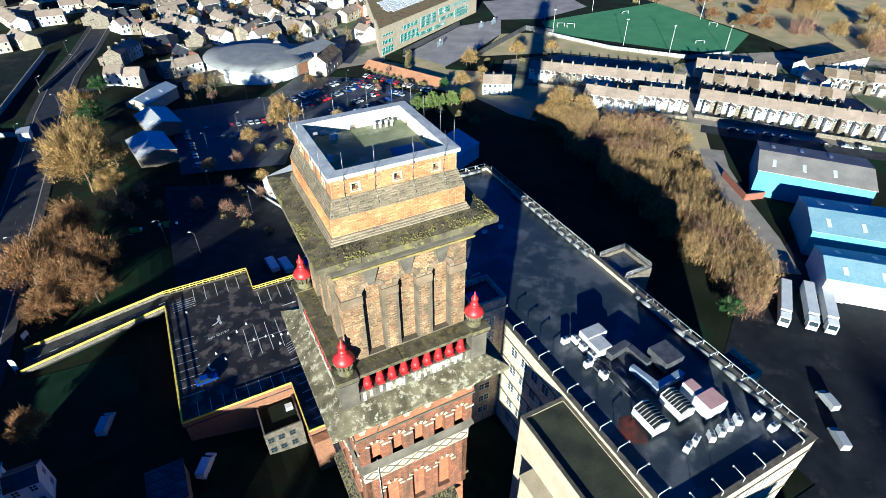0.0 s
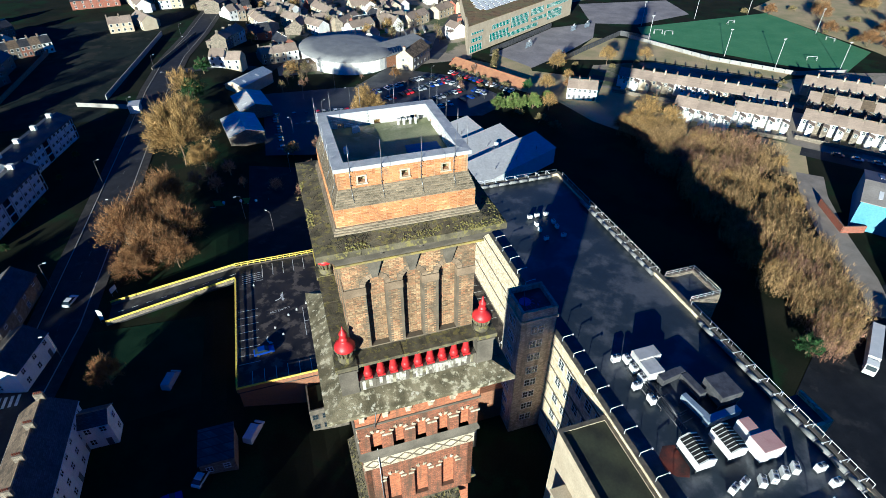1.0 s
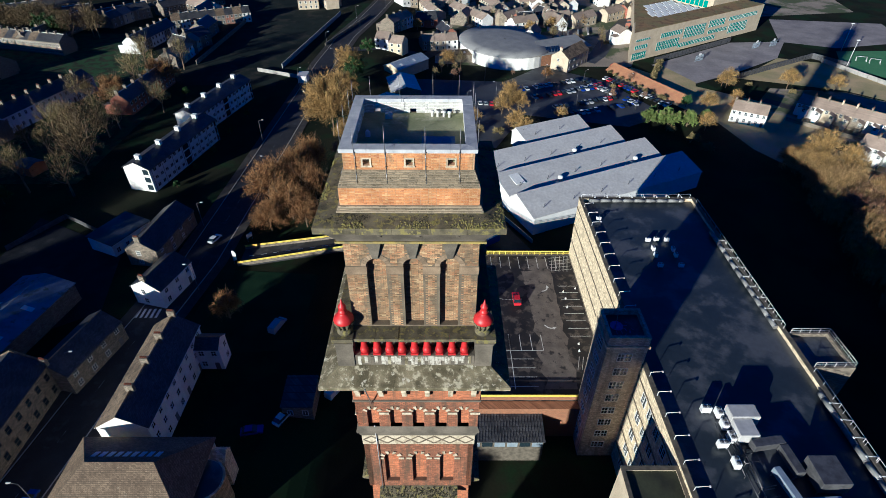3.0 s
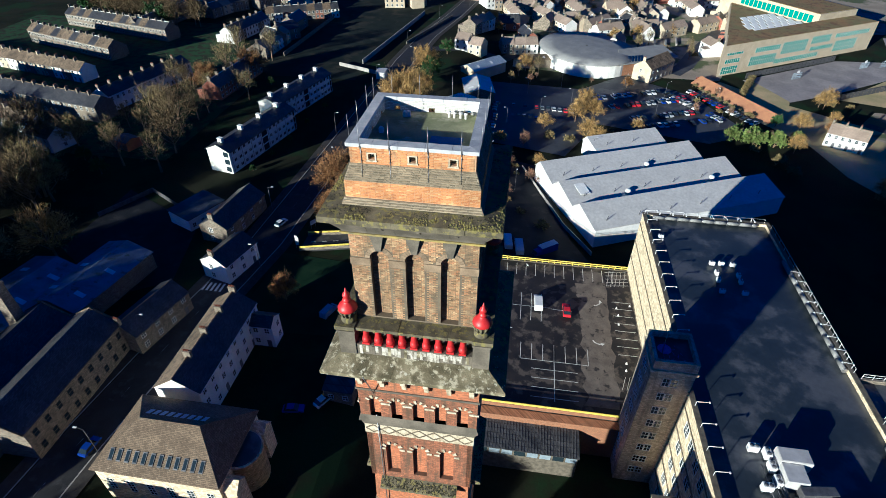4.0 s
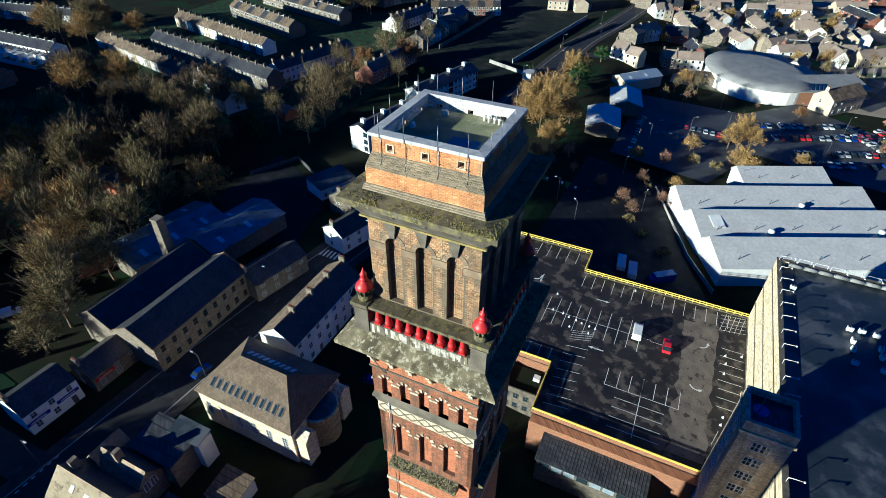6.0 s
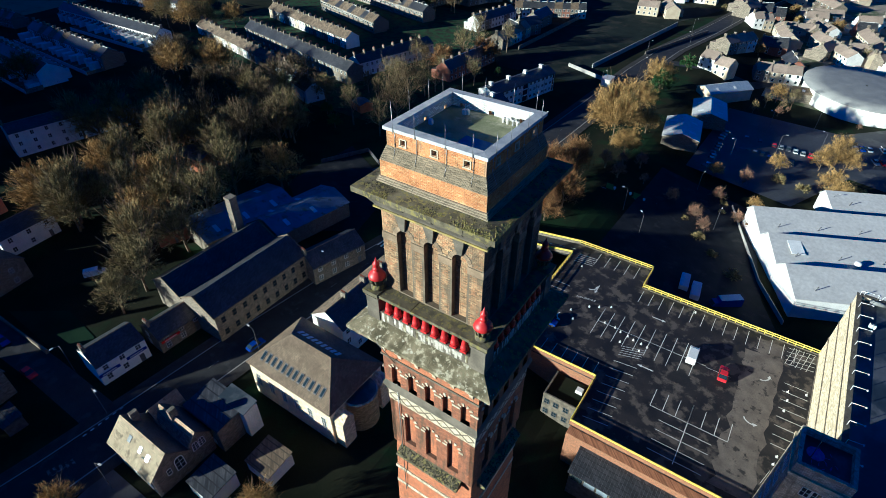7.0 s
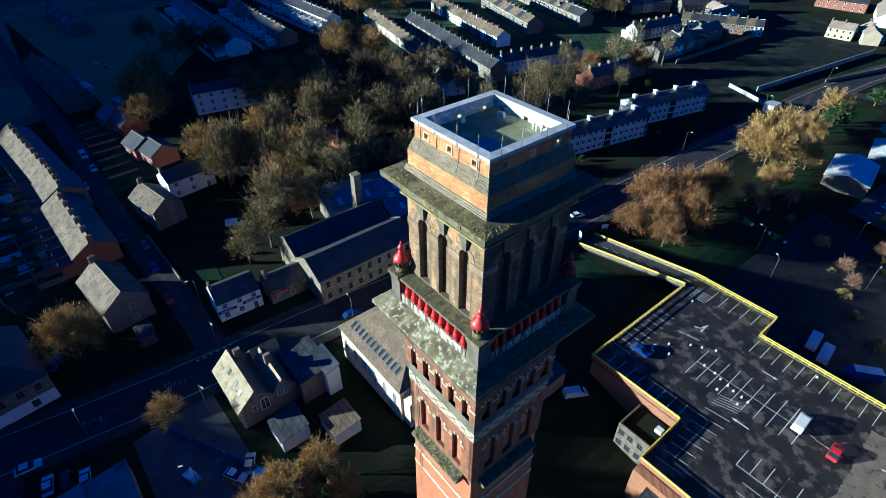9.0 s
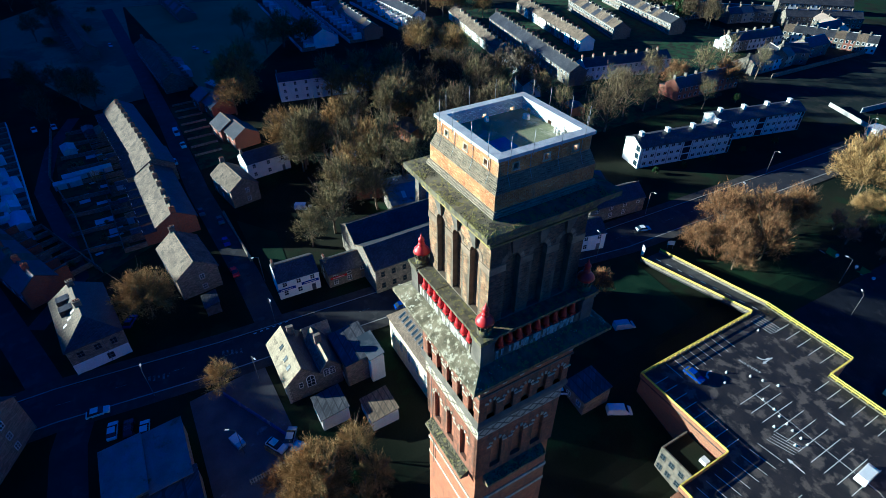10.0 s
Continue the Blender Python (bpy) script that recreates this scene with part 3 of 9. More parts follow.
for k, side in enumerate(SIDES):
    w = 3.02 if k % 2 == 0 else 3.018
    part("arcade_wall", arched_wall(w, 80.5, 85.95, MAIN, 3.02, 2.6), "mortar_dark", tower, "buff brick wall with three tall round-headed recesses", side)
PIERS = [(-3.03, -2.09), (-1.19, -0.41), (0.49, 1.27), (2.17, 3.03)]


for a, b in PIERS:
    four("impost_stone", lambda: (lambda bm: (box(bm, a - 0.01, b + 0.02, -3.06, -2.75, 84.06, 84.47), bm)[1])(bmesh.new()), "arch_brick", "sooty stone impost")
for a, b, zb, zs in MAIN:
    arch_ring("arch_brick", (a + b) / 2, zs, 0.455, 0.69, 3.04, 11, 0.03, "arch_brick")


def keystone(c):
    bm = bmesh.new()
    v = []
    for y in (-3.0, -3.28):
        v += [bm.verts.new(p) for p in ((c - 0.12, y if y > -3.1 else -3.12, 85.0), (c + 0.12, y if y > -3.1 else -3.12, 85.0), (c + 0.32, y, 85.97), (c - 0.32, y, 85.97))]
    for q in ((0, 1, 2, 3), (7, 6, 5, 4), (0, 4, 5, 1), (1, 5, 6, 2), (2, 6, 7, 3), (3, 7, 4, 0)):
        bm.faces.new([v[i] for i in q])
    bmesh.ops.recalc_face_normals(bm, faces=bm.faces[:])
    return bm


for a, b, zb, zs in MAIN:
    four("keystone", lambda: keystone((a + b) / 2), "stone_dark", "long dark stone keystone bracket")
# main cornice
shaft_block("architrave", [(3.24, 85.95, 3.24, 86.12), (3.10, 86.12, 3.10, 86.9)], "stone_dark")
shaft_block("architrave_band", [(3.3, 85.98, 3.3, 86.08)], "stone_yellow", "stone band coated with yellow lichen")


def roundel():
    bm = bmesh.new()
    d = Vector((0, -0.78, -0.62)).normalized()
    p = Vector((0, -3.46, 86.56))
    tube(bm, p - d * 0.1, p + d * 0.05, 0.17, 0.16, 14)
    tube(bm, p + d * 0.05, p + d * 0.09, 0.11, 0.08, 14)
    return as_mesh("roundel", bm, "stone_dark")


def cove_block(a, b):
    """One stone of the slanting cove under the cornice."""
    bm = bmesh.new()
    prism(bm, [(a, -3.0, 86.12), (a, -3.26, 86.12), (a, -3.30, 86.22), (a, -3.72, 86.86), (a, -3.84, 86.99), (a, -3.0, 86.99)], (b - a, 0, 0))
    return bm


rm = roundel()
for k, side in enumerate(SIDES):
    cuts = [-3.24, -2.0, -0.72, 0.52, 1.72, 3.24]
    for a, b in zip(cuts, cuts[1:]):
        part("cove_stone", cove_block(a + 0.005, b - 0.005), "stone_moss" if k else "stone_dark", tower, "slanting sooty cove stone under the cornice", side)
    for c in (-1.3, 0.37, 2.03):
        part("roundel", rm, None, tower, "carved stone roundel", side @ pose(c, 0, 0))
shaft_block("cove_core", [(3.2, 86.12, 3.3, 86.22), (3.28, 86.22, 3.80, 86.985)], "stone_dark")


def cornice_slabs(side, k):
    rnd = random.Random(70 + k)
    cuts = [-1.0, -0.55, -0.18, 0.22, 0.6, 1.0]
    for a, b in zip(cuts, cuts[1:]):
        bm = bmesh.new()
        d, g = rnd.uniform(-0.015, 0.015), 0.004
        lo, hi = 4.0, 2.7
        prism(bm, [(a * lo + g, -lo + d, 87.28), (b * lo - g, -lo + d, 87.28), (b * hi - g, -hi, 87.48), (a * hi + g, -hi, 87.48)], (0, 0, -0.30))
        part("cornice_slab", bm, "stone_moss", tower, "mossy projecting cornice slab", side)


for k, side in enumerate(SIDES):
    cornice_slabs(side, k)
# attic block
bm = bmesh.new()
for i in range(3):
    frustum(bm, 3.09 - 0.045 * i, 87.44 + 0.1 * i, 3.09 - 0.045 * i, 87.54 + 0.1 * i)
part("attic_base", bm, "mortar_grey", tower, "stepped dark brick base course")
shaft_block("attic_band", [(2.93, 87.7, 2.93, 88.56)], "mortar_pale", "orange brick band")
for i in range(8):
    bm = bmesh.new()
    frustum(bm, 2.92 - 0.033 * i, 88.55 + 0.09 * i, 2.915 - 0.033 * i, 88.55 + 0.09 * (i + 1))
    part("weathering_course", bm, "mortar_grey", tower, "stepped sooty weathering course")
for k, side in enumerate(SIDES):
    w = 2.65 if k % 2 == 0 else 2.38
    bm = bmesh.new()
    for a, b in ((-w, -1.86), (-1.56, -0.13), (0.17, 1.57), (1.87, w)):
        box(bm, a, b, -2.65, -2.38, 89.25, 90.08)
    for a in (-1.86, -0.13, 1.57):
        box(bm, a, a + 0.3, -2.65, -2.38, 89.25, 89.48)
        box(bm, a, a + 0.3, -2.65, -2.38, 89.76, 90.08)
    part("parapet_wall", bm, "mortar_pale", tower, "orange brick parapet", side)
    bm = bmesh.new()
    for a, b in ((-2.40, -1.86), (-1.56, -0.13), (0.17, 1.57), (1.87, 2.40)):
        box(bm, a, b, -2.385, -2.34, 89.3, 90.06)
    for a in (-1.86, -0.13, 1.57):
        box(bm, a, a + 0.3, -2.385, -2.34, 89.3, 89.48)
        box(bm, a, a + 0.3, -2.385, -2.34, 89.76, 90.06)
    part("parapet_lining", bm, "white_brick", tower, "whitewashed inner face of the parapet", side)
    for c in (-1.71, 0.02, 1.72):
        bm = bmesh.new()
        box(bm, c - 0.205, c - 0.14, -2.685, -2.58, 89.44, 89.80)
        box(bm, c + 0.14, c + 0.205, -2.685, -2.58, 89.44, 89.80)
        box(bm, c - 0.14, c + 0.14, -2.685, -2.58, 89.75, 89.80)
        box(bm, c - 0.23, c + 0.23, -2.71, -2.58, 89.40, 89.46)
        part("vent_frame", bm, "stone_pale", tower, "pale stone surround of a small vent", side)
    for i in range(5):
        a, b = -2.77 + i * 1.108, -2.77 + (i + 1) * 1.108
        bm = bmesh.new()
        a2, b2 = (max(a, -2.3), min(b, 2.3))
        prism(bm, [(a + 0.005, -2.77, 90.23), (b - 0.005, -2.77, 90.23), (b2 - 0.005, -2.3, 90.25), (a2 + 0.005, -2.3, 90.25)], (0, 0, -0.16))
        part("coping_stone", bm, "stone_coping", tower, "bleached white coping stone", side)
    for x, up in ((-2.15, 0.95), (-0.92, 1.0), (0.68, 0.95), (2.05, 0.9)):
        bm = bmesh.new()
        tube(bm, (x, -2.68, 89.3), (x, -2.68, 90.06), 0.014)
        tube(bm, (x, -2.80, 90.0), (x, -2.80, 90.24 + up), 0.014, 0.009)
        for z in (89.4, 89.8):
            box(bm, x - 0.03, x + 0.03, -2.72, -2.64, z, z + 0.03)
        tube(bm, (x, -2.68, 89.3), (x + 0.03, -2.9, 88.75), 0.012)
        box(bm, x - 0.03, x + 0.03, -2.82, -2.6, 90.08, 90.12)
        part("lightning_rod", bm, "metal_rod", tower, "thin upright lightning rod clamped to the parapet", side)
bm = bmesh.new()
box(bm, -2.4, 2.4, -2.4, 2.4, 89.15, 89.55)
part("top_floor", bm, "roof_moss_floor", tower, "algae-green screed floor inside the parapet")
bm = bmesh.new()
box(bm, 0.55, 1.85, -1.75, -0.85, 89.55, 89.79)
box(bm, 0.5, 1.9, -1.8, -0.8, 89.79, 89.85)
part("roof_hatch", bm, "hatch_blue", tower, "flat access hatch tinted blue for sky light")
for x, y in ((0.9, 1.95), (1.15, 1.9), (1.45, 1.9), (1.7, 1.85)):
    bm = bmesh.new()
    lathe(bm, [(0.07, 89.55), (0.07, 89.75), (0.095, 89.76), (0.095, 89.82), (0.03, 89.84)], 10, (x, y))
    part("vent_pipe", bm, "white_paint", tower, "short white vent pipe")
for x, y in ((-1.2, 1.7), (-1.05, 1.75), (-1.9, -0.2)):
    bm = bmesh.new()
    box(bm, x - 0.1, x + 0.1, y - 0.08, y + 0.08, 89.55, 89.77)
    box(bm, x - 0.07, x + 0.05, y - 0.1, y + 0.1, 89.77, 89.82)
    part("junction_box", bm, "white_paint", tower, "small white junction box")
bm = bmesh.new()
tube(bm, (-2.5, -3.44, 72.9), (-2.42, -3.4, 60), 0.03)
tube(bm, (-2.5, -4.86, 78.0), (-2.5, -3.52, 75.0), 0.03)
part("conductor_strap", bm, "metal_rod", tower, "lightning conductor strap running down the shaft")


def moss(name, count, seed, where, mats, label, r0=0.03, r1=0.1):
    """Small uneven cushions of moss and weeds."""
    rnd = random.Random(seed)
    vs, fs = [], []
    for i in range(count):
        x, y, z = where(rnd)
        r, k = rnd.uniform(r0, r1), len(vs)
        for q in range(6):
            a = q * math.pi / 3 + rnd.uniform(-0.3, 0.3)
            vs.append((x + r * rnd.uniform(0.7, 1.3) * math.cos(a), y + r * rnd.uniform(0.7, 1.3) * math.sin(a), z - 0.02))
        vs.append((x + rnd.uniform(-0.3, 0.3) * r, y, z + r * rnd.uniform(0.4, 0.9)))
        fs += [(k + q, k + (q + 1) % 6, k + 6) for q in range(6)]
    me = bpy.data.meshes.new(name)
    me.from_pydata(vs, [], fs)
    me.materials.append(M[mats])
    tagged(part(name, me, None, tower, label), kind="stuff")


def on_cornice(rnd):
    s = SIDES[rnd.choice((0, 0, 1, 3))]
    while True:
        h = rnd.uniform(3.1, 3.98)
        p = s @ Vector((rnd.uniform(-h, h), -h, 87.48 - 0.154 * (h - 2.7)))
        if noise.noise(p * 1.1) > 0.08:
            return p


def on_cornice_edge(rnd):
    s = SIDES[rnd.choice((0, 0, 1, 3))]
    while True:
        h = 3.98 - min(0.8, abs(rnd.gauss(0, 0.25)))
        p = s @ Vector((rnd.uniform(-h, h), -h, 87.48 - 0.154 * (h - 2.7)))
        if noise.noise(p * 0.9 + Vector((7, 3, 1))) > 0.05:
            return p


def on_ledge(rnd):
    s = SIDES[rnd.choice((0, 0, 1, 3))]
    h = rnd.uniform(3.95, 4.8)
    return s @ Vector((rnd.uniform(-h, h), -h, 79.12 - 0.557 * (h - 3.0)))


def on_sill(rnd):
    s = SIDES[rnd.choice((0, 0, 1, 3))]
    h = rnd.uniform(3.35, 3.92)
    return s @ Vector((rnd.uniform(-2.6, 2.4), -h, 65.95 - 0.615 * (h - 3.3)))


M["moss_dark"] = surf("dark_moss", (0.022, 0.021, 0.012), (0.05, 0.045, 0.022), 6.0, 0.98, 0.5)
M["moss_yellow"] = surf("yellow_green_moss", (0.17, 0.16, 0.035), (0.24, 0.21, 0.05), 6.0, 0.98, 0.5)
moss("moss", 800, 1, on_cornice, "moss_dark", "dark cushions of moss on the cornice", 0.015, 0.055)
moss("lichen", 800, 2, on_cornice_edge, "moss_yellow", "yellow-green moss on the cornice", 0.02, 0.07)
moss("lichen", 500, 3, on_ledge, "stone_lichen", "flaking pale lichen on the ledge", 0.015, 0.05)
moss("weed_growth", 900, 4, on_sill, "moss_dark", "weeds growing along the sills", 0.02, 0.08)


# ---- ground and roads ----
def sheet(name, pts, z, mats, label, category, kind="structure", thick=0.12):
    """A flat patch from its outline; it follows the ground where z is None."""
    bm = bmesh.new()
    vs = [bm.verts.new((x, y, (ground_z(x, y) + thick) if z is None else z)) for x, y in pts]
    f = bm.faces.new(vs)
    if f.normal.z < 0 or f.calc_area() and (f.normal_update() or f.normal.z < 0):
        f.normal_flip()
    bmesh.ops.triangulate(bm, faces=[f])
    return solid(name, bm, mats, label, category, kind=kind)


def ribbon(name, pts, width, mats, label, category, lift=0.06, kind="structure", parent=None):
    """A strip of road along a line, draped on the ground."""
    bm = bmesh.new()
    p = []
    for (x0, y0), (x1, y1) in zip(pts, pts[1:]):
        k = max(1, int(math.hypot(x1 - x0, y1 - y0) / 8))
        p += [(x0 + (x1 - x0) * i / k, y0 + (y1 - y0) * i / k) for i in range(k)]
    p.append(pts[-1])
    rows = []
    for i, (x, y) in enumerate(p):
        a, b = p[max(0, i - 1)], p[min(len(p) - 1, i + 1)]
        d = Vector((b[0] - a[0], b[1] - a[1])).normalized()
        n = Vector((-d.y, d.x)) * width / 2
        rows.append([bm.verts.new((x + n.x * s, y + n.y * s, ground_z(x + n.x * s) + lift)) for s in (1, -1)])
    for a, b in zip(rows, rows[1:]):
        bm.faces.new((a[0], a[1], b[1], b[0]))
    ob = part(name, bm, mats, parent)
    return ob if parent else tagged(ob, label, category, kind=kind)


bm = bmesh.new()
xs = [-2600, -1500, -900, -600, -400, -200, -100, -60] + [-40 + 3 * i for i in range(20)] + [30, 60, 100, 200, 400, 600, 900, 1500, 2600]
ys = [-2600, -1200, -600, -300, -150, -50, 0, 50, 100, 150, 200, 300, 400, 600, 900, 1500, 2600]
grid = [[bm.verts.new((x, y, ground_z(x))) for x in xs] for y in ys]
for r0, r1 in zip(grid, grid[1:]):
    for i in range(len(xs) - 1):
        bm.faces.new((r0[i], r0[i + 1], r1[i + 1], r1[i]))
solid("ground", bm, "scrub", "winter ground of rough grass and earth", "ground", kind="structure")
MAIN_ROAD = [(-75, -120), (-73, -30), (-69, 3), (-66, 45), (-62, 80), (-57, 111), (-55, 150), (-52, 216), (-50, 271), (-46, 316), (-37, 361), (-28, 420), (-10, 520)]
ribbon("road", MAIN_ROAD, 9.0, "asphalt", "dark asphalt main road", "road")
for s in (-1, 1):
    ribbon("pavement", [(x + s * 6.2, y) for x, y in MAIN_ROAD], 2.6, "paving", "flagged pavement beside the main road", "pavement", 0.17)
    ribbon("kerb", [(x + s * 4.75, y) for x, y in MAIN_ROAD], 0.3, "concrete", "grey concrete kerb of the main road", "kerb", 0.19)
SIDE_ROADS = [[(-70, 15), (-96, 14.5), (-146, 11.5), (-206, 11), (-276, 9), (-420, 3)], [(-74, -30), (-90, -35), (-130, -48)], [(-71, -25), (-60, -28), (-30, -29)]]
for r in SIDE_ROADS:
    ribbon("road", r, 6.5, "asphalt", "narrow asphalt side street", "road", 0.055)
ribbon("road", [(-50, 292), (0, 300), (25, 345), (60, 420)], 7, "asphalt", "asphalt street past the far houses", "road", 0.055)
sheet("car_park", [(-6, 196), (-4, 262), (40, 262), (62, 285), (92, 262), (108, 222), (88, 210), (45, 222), (30, 190)], None, "car_park", "dark asphalt surface car park", "car park")
sheet("yard", [(-14, 119), (-12, 186), (20, 180), (30, 135), (42, 111)], None, "yard_asphalt", "asphalt service yard beside the deck", "yard", thick=0.08)
sheet("yard", [(88, 5), (88, 40), (132, 66), (160, 70), (190, 20), (150, -20)], None, "yard_asphalt", "asphalt lorry yard beside the blue sheds", "yard", thick=0.08)
sheet("yard", [(42, 5), (42, 16), (88, 16), (88, 5)], None, "yard_asphalt", "asphalt yard in the mill's shadow", "yard", thick=0.07)
sheet("lawn", [(-52, 78), (-50, 108), (-24, 106), (-24, 80)], None, "lawn_dark", "lawn beside the car park deck, coloured dark for shade", "lawn", thick=0.08)
sheet("meadow", [(-700, -260), (-700, 300), (-420, 230), (-400, 98), (-421, 13), (-240, 6), (-236, -14), (-300, -40), (-330, -200)], None, "meadow", "wet winter meadow above the last houses", "meadow", thick=0.05)
sheet("lawn", [(-420, 14), (-400, 96), (-300, 92), (-240, 50), (-234, 30)], None, "park_grass", "mown park grass", "lawn", thick=0.08)
sheet("lawn", [(-122, 18.4), (-110, 27), (-96.3, 25.7), (-91.7, 20.0), (-101, 18.2)], None, "lawn_dark", "small dim green lawn beside the side street", "lawn", thick=0.08)
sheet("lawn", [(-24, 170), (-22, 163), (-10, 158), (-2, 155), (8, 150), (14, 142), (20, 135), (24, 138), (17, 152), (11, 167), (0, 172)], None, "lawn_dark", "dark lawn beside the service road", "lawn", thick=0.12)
ribbon("lawn", [(-23, 158.5), (-11, 161.5), (0.4, 163.5), (7, 161)], 3.4, "grass_bright", "strip of bright green grass", "lawn", 0.24)
ribbon("kerb", [(-24, 156.4), (-11, 159.6), (0.4, 161.6), (7.6, 158), (13.8, 146), (19.6, 135)], 0.3, "concrete", "pale kerb along the lawn", "kerb", 0.2)

# ---- the mill ----
MX0, MX1, MY0, MY1, MZ = 42.3, 70.4, 16.0, 110.4, 29.5
WINDOW_MESH = {}


def lattice(bm, xs, zs, y0, y1):
    """A frame with bars in one piece: every odd cell is open."""
    nx, nz = len(xs) - 1, len(zs) - 1
    grid = {(i, j, k): bm.verts.new((xs[i], y, zs[j])) for i in range(nx + 1) for j in range(nz + 1) for k, y in enumerate((y0, y1))}
    full = lambda i, j: 0 <= i < nx and 0 <= j < nz and not (i % 2 and j % 2)
    for i in range(nx):
        for j in range(nz):
            if not full(i, j):
                continue
            bm.faces.new((grid[i, j, 0], grid[i + 1, j, 0], grid[i + 1, j + 1, 0], grid[i, j + 1, 0]))
            for di, dj, (a, b) in ((-1, 0, ((i, j), (i, j + 1))), (1, 0, ((i + 1, j + 1), (i + 1, j))), (0, -1, ((i + 1, j), (i, j))), (0, 1, ((i, j + 1), (i + 1, j + 1)))):
                if not full(i + di, j + dj):
                    bm.faces.new((grid[(*a, 0)], grid[(*b, 0)], grid[(*b, 1)], grid[(*a, 1)]))
    for v in [v for v in bm.verts if not v.link_faces]:
        bm.verts.remove(v)
    bmesh.ops.recalc_face_normals(bm, faces=bm.faces[:])


def window_mesh(w, h, bars=(1, 1), frame="white_paint", pane="glass"):
    """A window facing -y: frame, bars and pane, 6 cm proud to 4 cm behind."""
    key = (w, h, bars, frame, pane)
    if key not in WINDOW_MESH:
        bm = bmesh.new()
        t, q = 0.09, 0.035
        box(bm, -w / 2, w / 2, 0.0, 0.05, 0, h, 1)
        xs = [-w / 2 - t, -w / 2] + [v for i in range(bars[0]) for v in (-w / 2 + w * (i + 1) / (bars[0] + 1) - q, -w / 2 + w * (i + 1) / (bars[0] + 1) + q)] + [w / 2, w / 2 + t]
        zs = [-t, 0] + [v for i in range(bars[1]) for v in (h * (i + 1) / (bars[1] + 1) - q, h * (i + 1) / (bars[1] + 1) + q)] + [h, h + t]
        lattice(bm, xs, zs, -0.06, 0.045)
        WINDOW_MESH[key] = as_mesh("window", bm, frame, pane)
    return WINDOW_MESH[key]


mill = thing("mill_building", pose(0, 0, 0), "long cream stone cotton mill with a flat dark roof", "mill")
bm = bmesh.new()
box(bm, MX0, MX1, MY0, MY1, 1.5, MZ - 1.0)
part("wall", bm, "mill_stone", mill, "cream coursed stone walls")
bm = bmesh.new()
for a in ((MX0, MX0 + 0.6, MY0, MY1), (MX1 - 0.6, MX1, MY0, MY1), (MX0 + 0.6, MX1 - 0.6, MY0, MY0 + 0.6), (MX0 + 0.6, MX1 - 0.6, MY1 - 0.6, MY1)):
    box(bm, *a, MZ - 1.0, MZ)
part("parapet", bm, "mill_stone", mill, "stone parapet")
bm = bmesh.new()
for a in ((MX0 - 0.15, MX0 + 0.7, MY0 - 0.1, MY1 + 0.1), (MX1 - 0.7, MX1 + 0.15, MY0 - 0.1, MY1 + 0.1), (MX0 + 0.7, MX1 - 0.7, MY0 - 0.15, MY0 + 0.7), (MX0 + 0.7, MX1 - 0.7, MY1 - 0.7, MY1 + 0.15)):
    box(bm, *a, MZ, MZ + 0.14)
part("coping", bm, "stone_dark", mill, "dark stone coping")
bm = bmesh.new()
box(bm, MX0 + 0.6, MX1 - 0.6, MY0 + 0.6, MY1 - 0.6, MZ - 1.0, MZ - 0.8)
part("roof", bm, "felt", mill, "flat felt roof stained by drying puddles")
MILL_ROOF = MZ - 0.8


def sawn(me, parent, m):
    return part("window", me, None, parent, "", m)


wm = window_mesh(1.7, 2.1, (1, 2))
for zf in (3.6, 8.4, 13.2, 18.0, 22.8):
    for i in range(29):
        y = MY0 + 3.0 + i * 3.15
        if y > 56 or y < 40.5:
            continue
        sawn(wm, mill, pose(MX0 - 0.02, y, zf + 1.3, 0, 0, -90))
    for i in range(8):
        sawn(wm, mill, pose(MX0 + 3 + i * 3.15, MY0 - 0.02, zf + 1.3))
        sawn(wm, mill, pose(MX0 + 3 + i * 3.15, MY1 + 0.02, zf + 1.3, 0, 0, 180))
bm = bmesh.new()
for zf in (7.0, 11.8, 16.6, 21.4, 26.6):
    box(bm, MX0 - 0.14, MX0, MY0, MY1, zf, zf + 0.25)
    box(bm, MX0, MX1, MY0 - 0.14, MY0, zf, zf + 0.25)
# Darker stone puts the thin shadow lines of the courses into colour.
part("string_course", bm, "stone_wall", mill, "projecting string courses darkened for their shadow lines")
# oriel turret on the east side
bm = bmesh.new()
box(bm, MX1, 78.0, 57.0, 65.2, 1.5, MZ - 0.9)
for a in ((MX1, 78.0, 57.0, 57.4), (MX1, 78.0, 64.8, 65.2), (77.6, 78.0, 57.4, 64.8)):
    box(bm, *a, MZ - 0.9, MZ)
part("east_bay", bm, "stone_wall", mill, "square stone bay with a flat roof")
bm = bmesh.new()
box(bm, MX1, 77.6, 57.4, 64.8, MZ - 0.9, MZ - 0.75)
part("bay_roof", bm, "felt", mill)
# east lean-to near the lorry yard
bm = bmesh.new()
box(bm, MX1, 79.5, 30.0, 36.5, 1.5, 23.5)
for a in ((MX1, 79.5, 30.0, 30.5), (79.0, 79.5, 30.5, 36.5)):
    box(bm, *a, 23.5, 24.6)
part("lower_bay", bm, "mill_stone", mill, "lower stone bay with parapet")
bm = bmesh.new()
box(bm, MX1, 79.0, 30.5, 36.5, 23.5, 23.6)
part("lower_bay_roof", bm, "felt", mill)
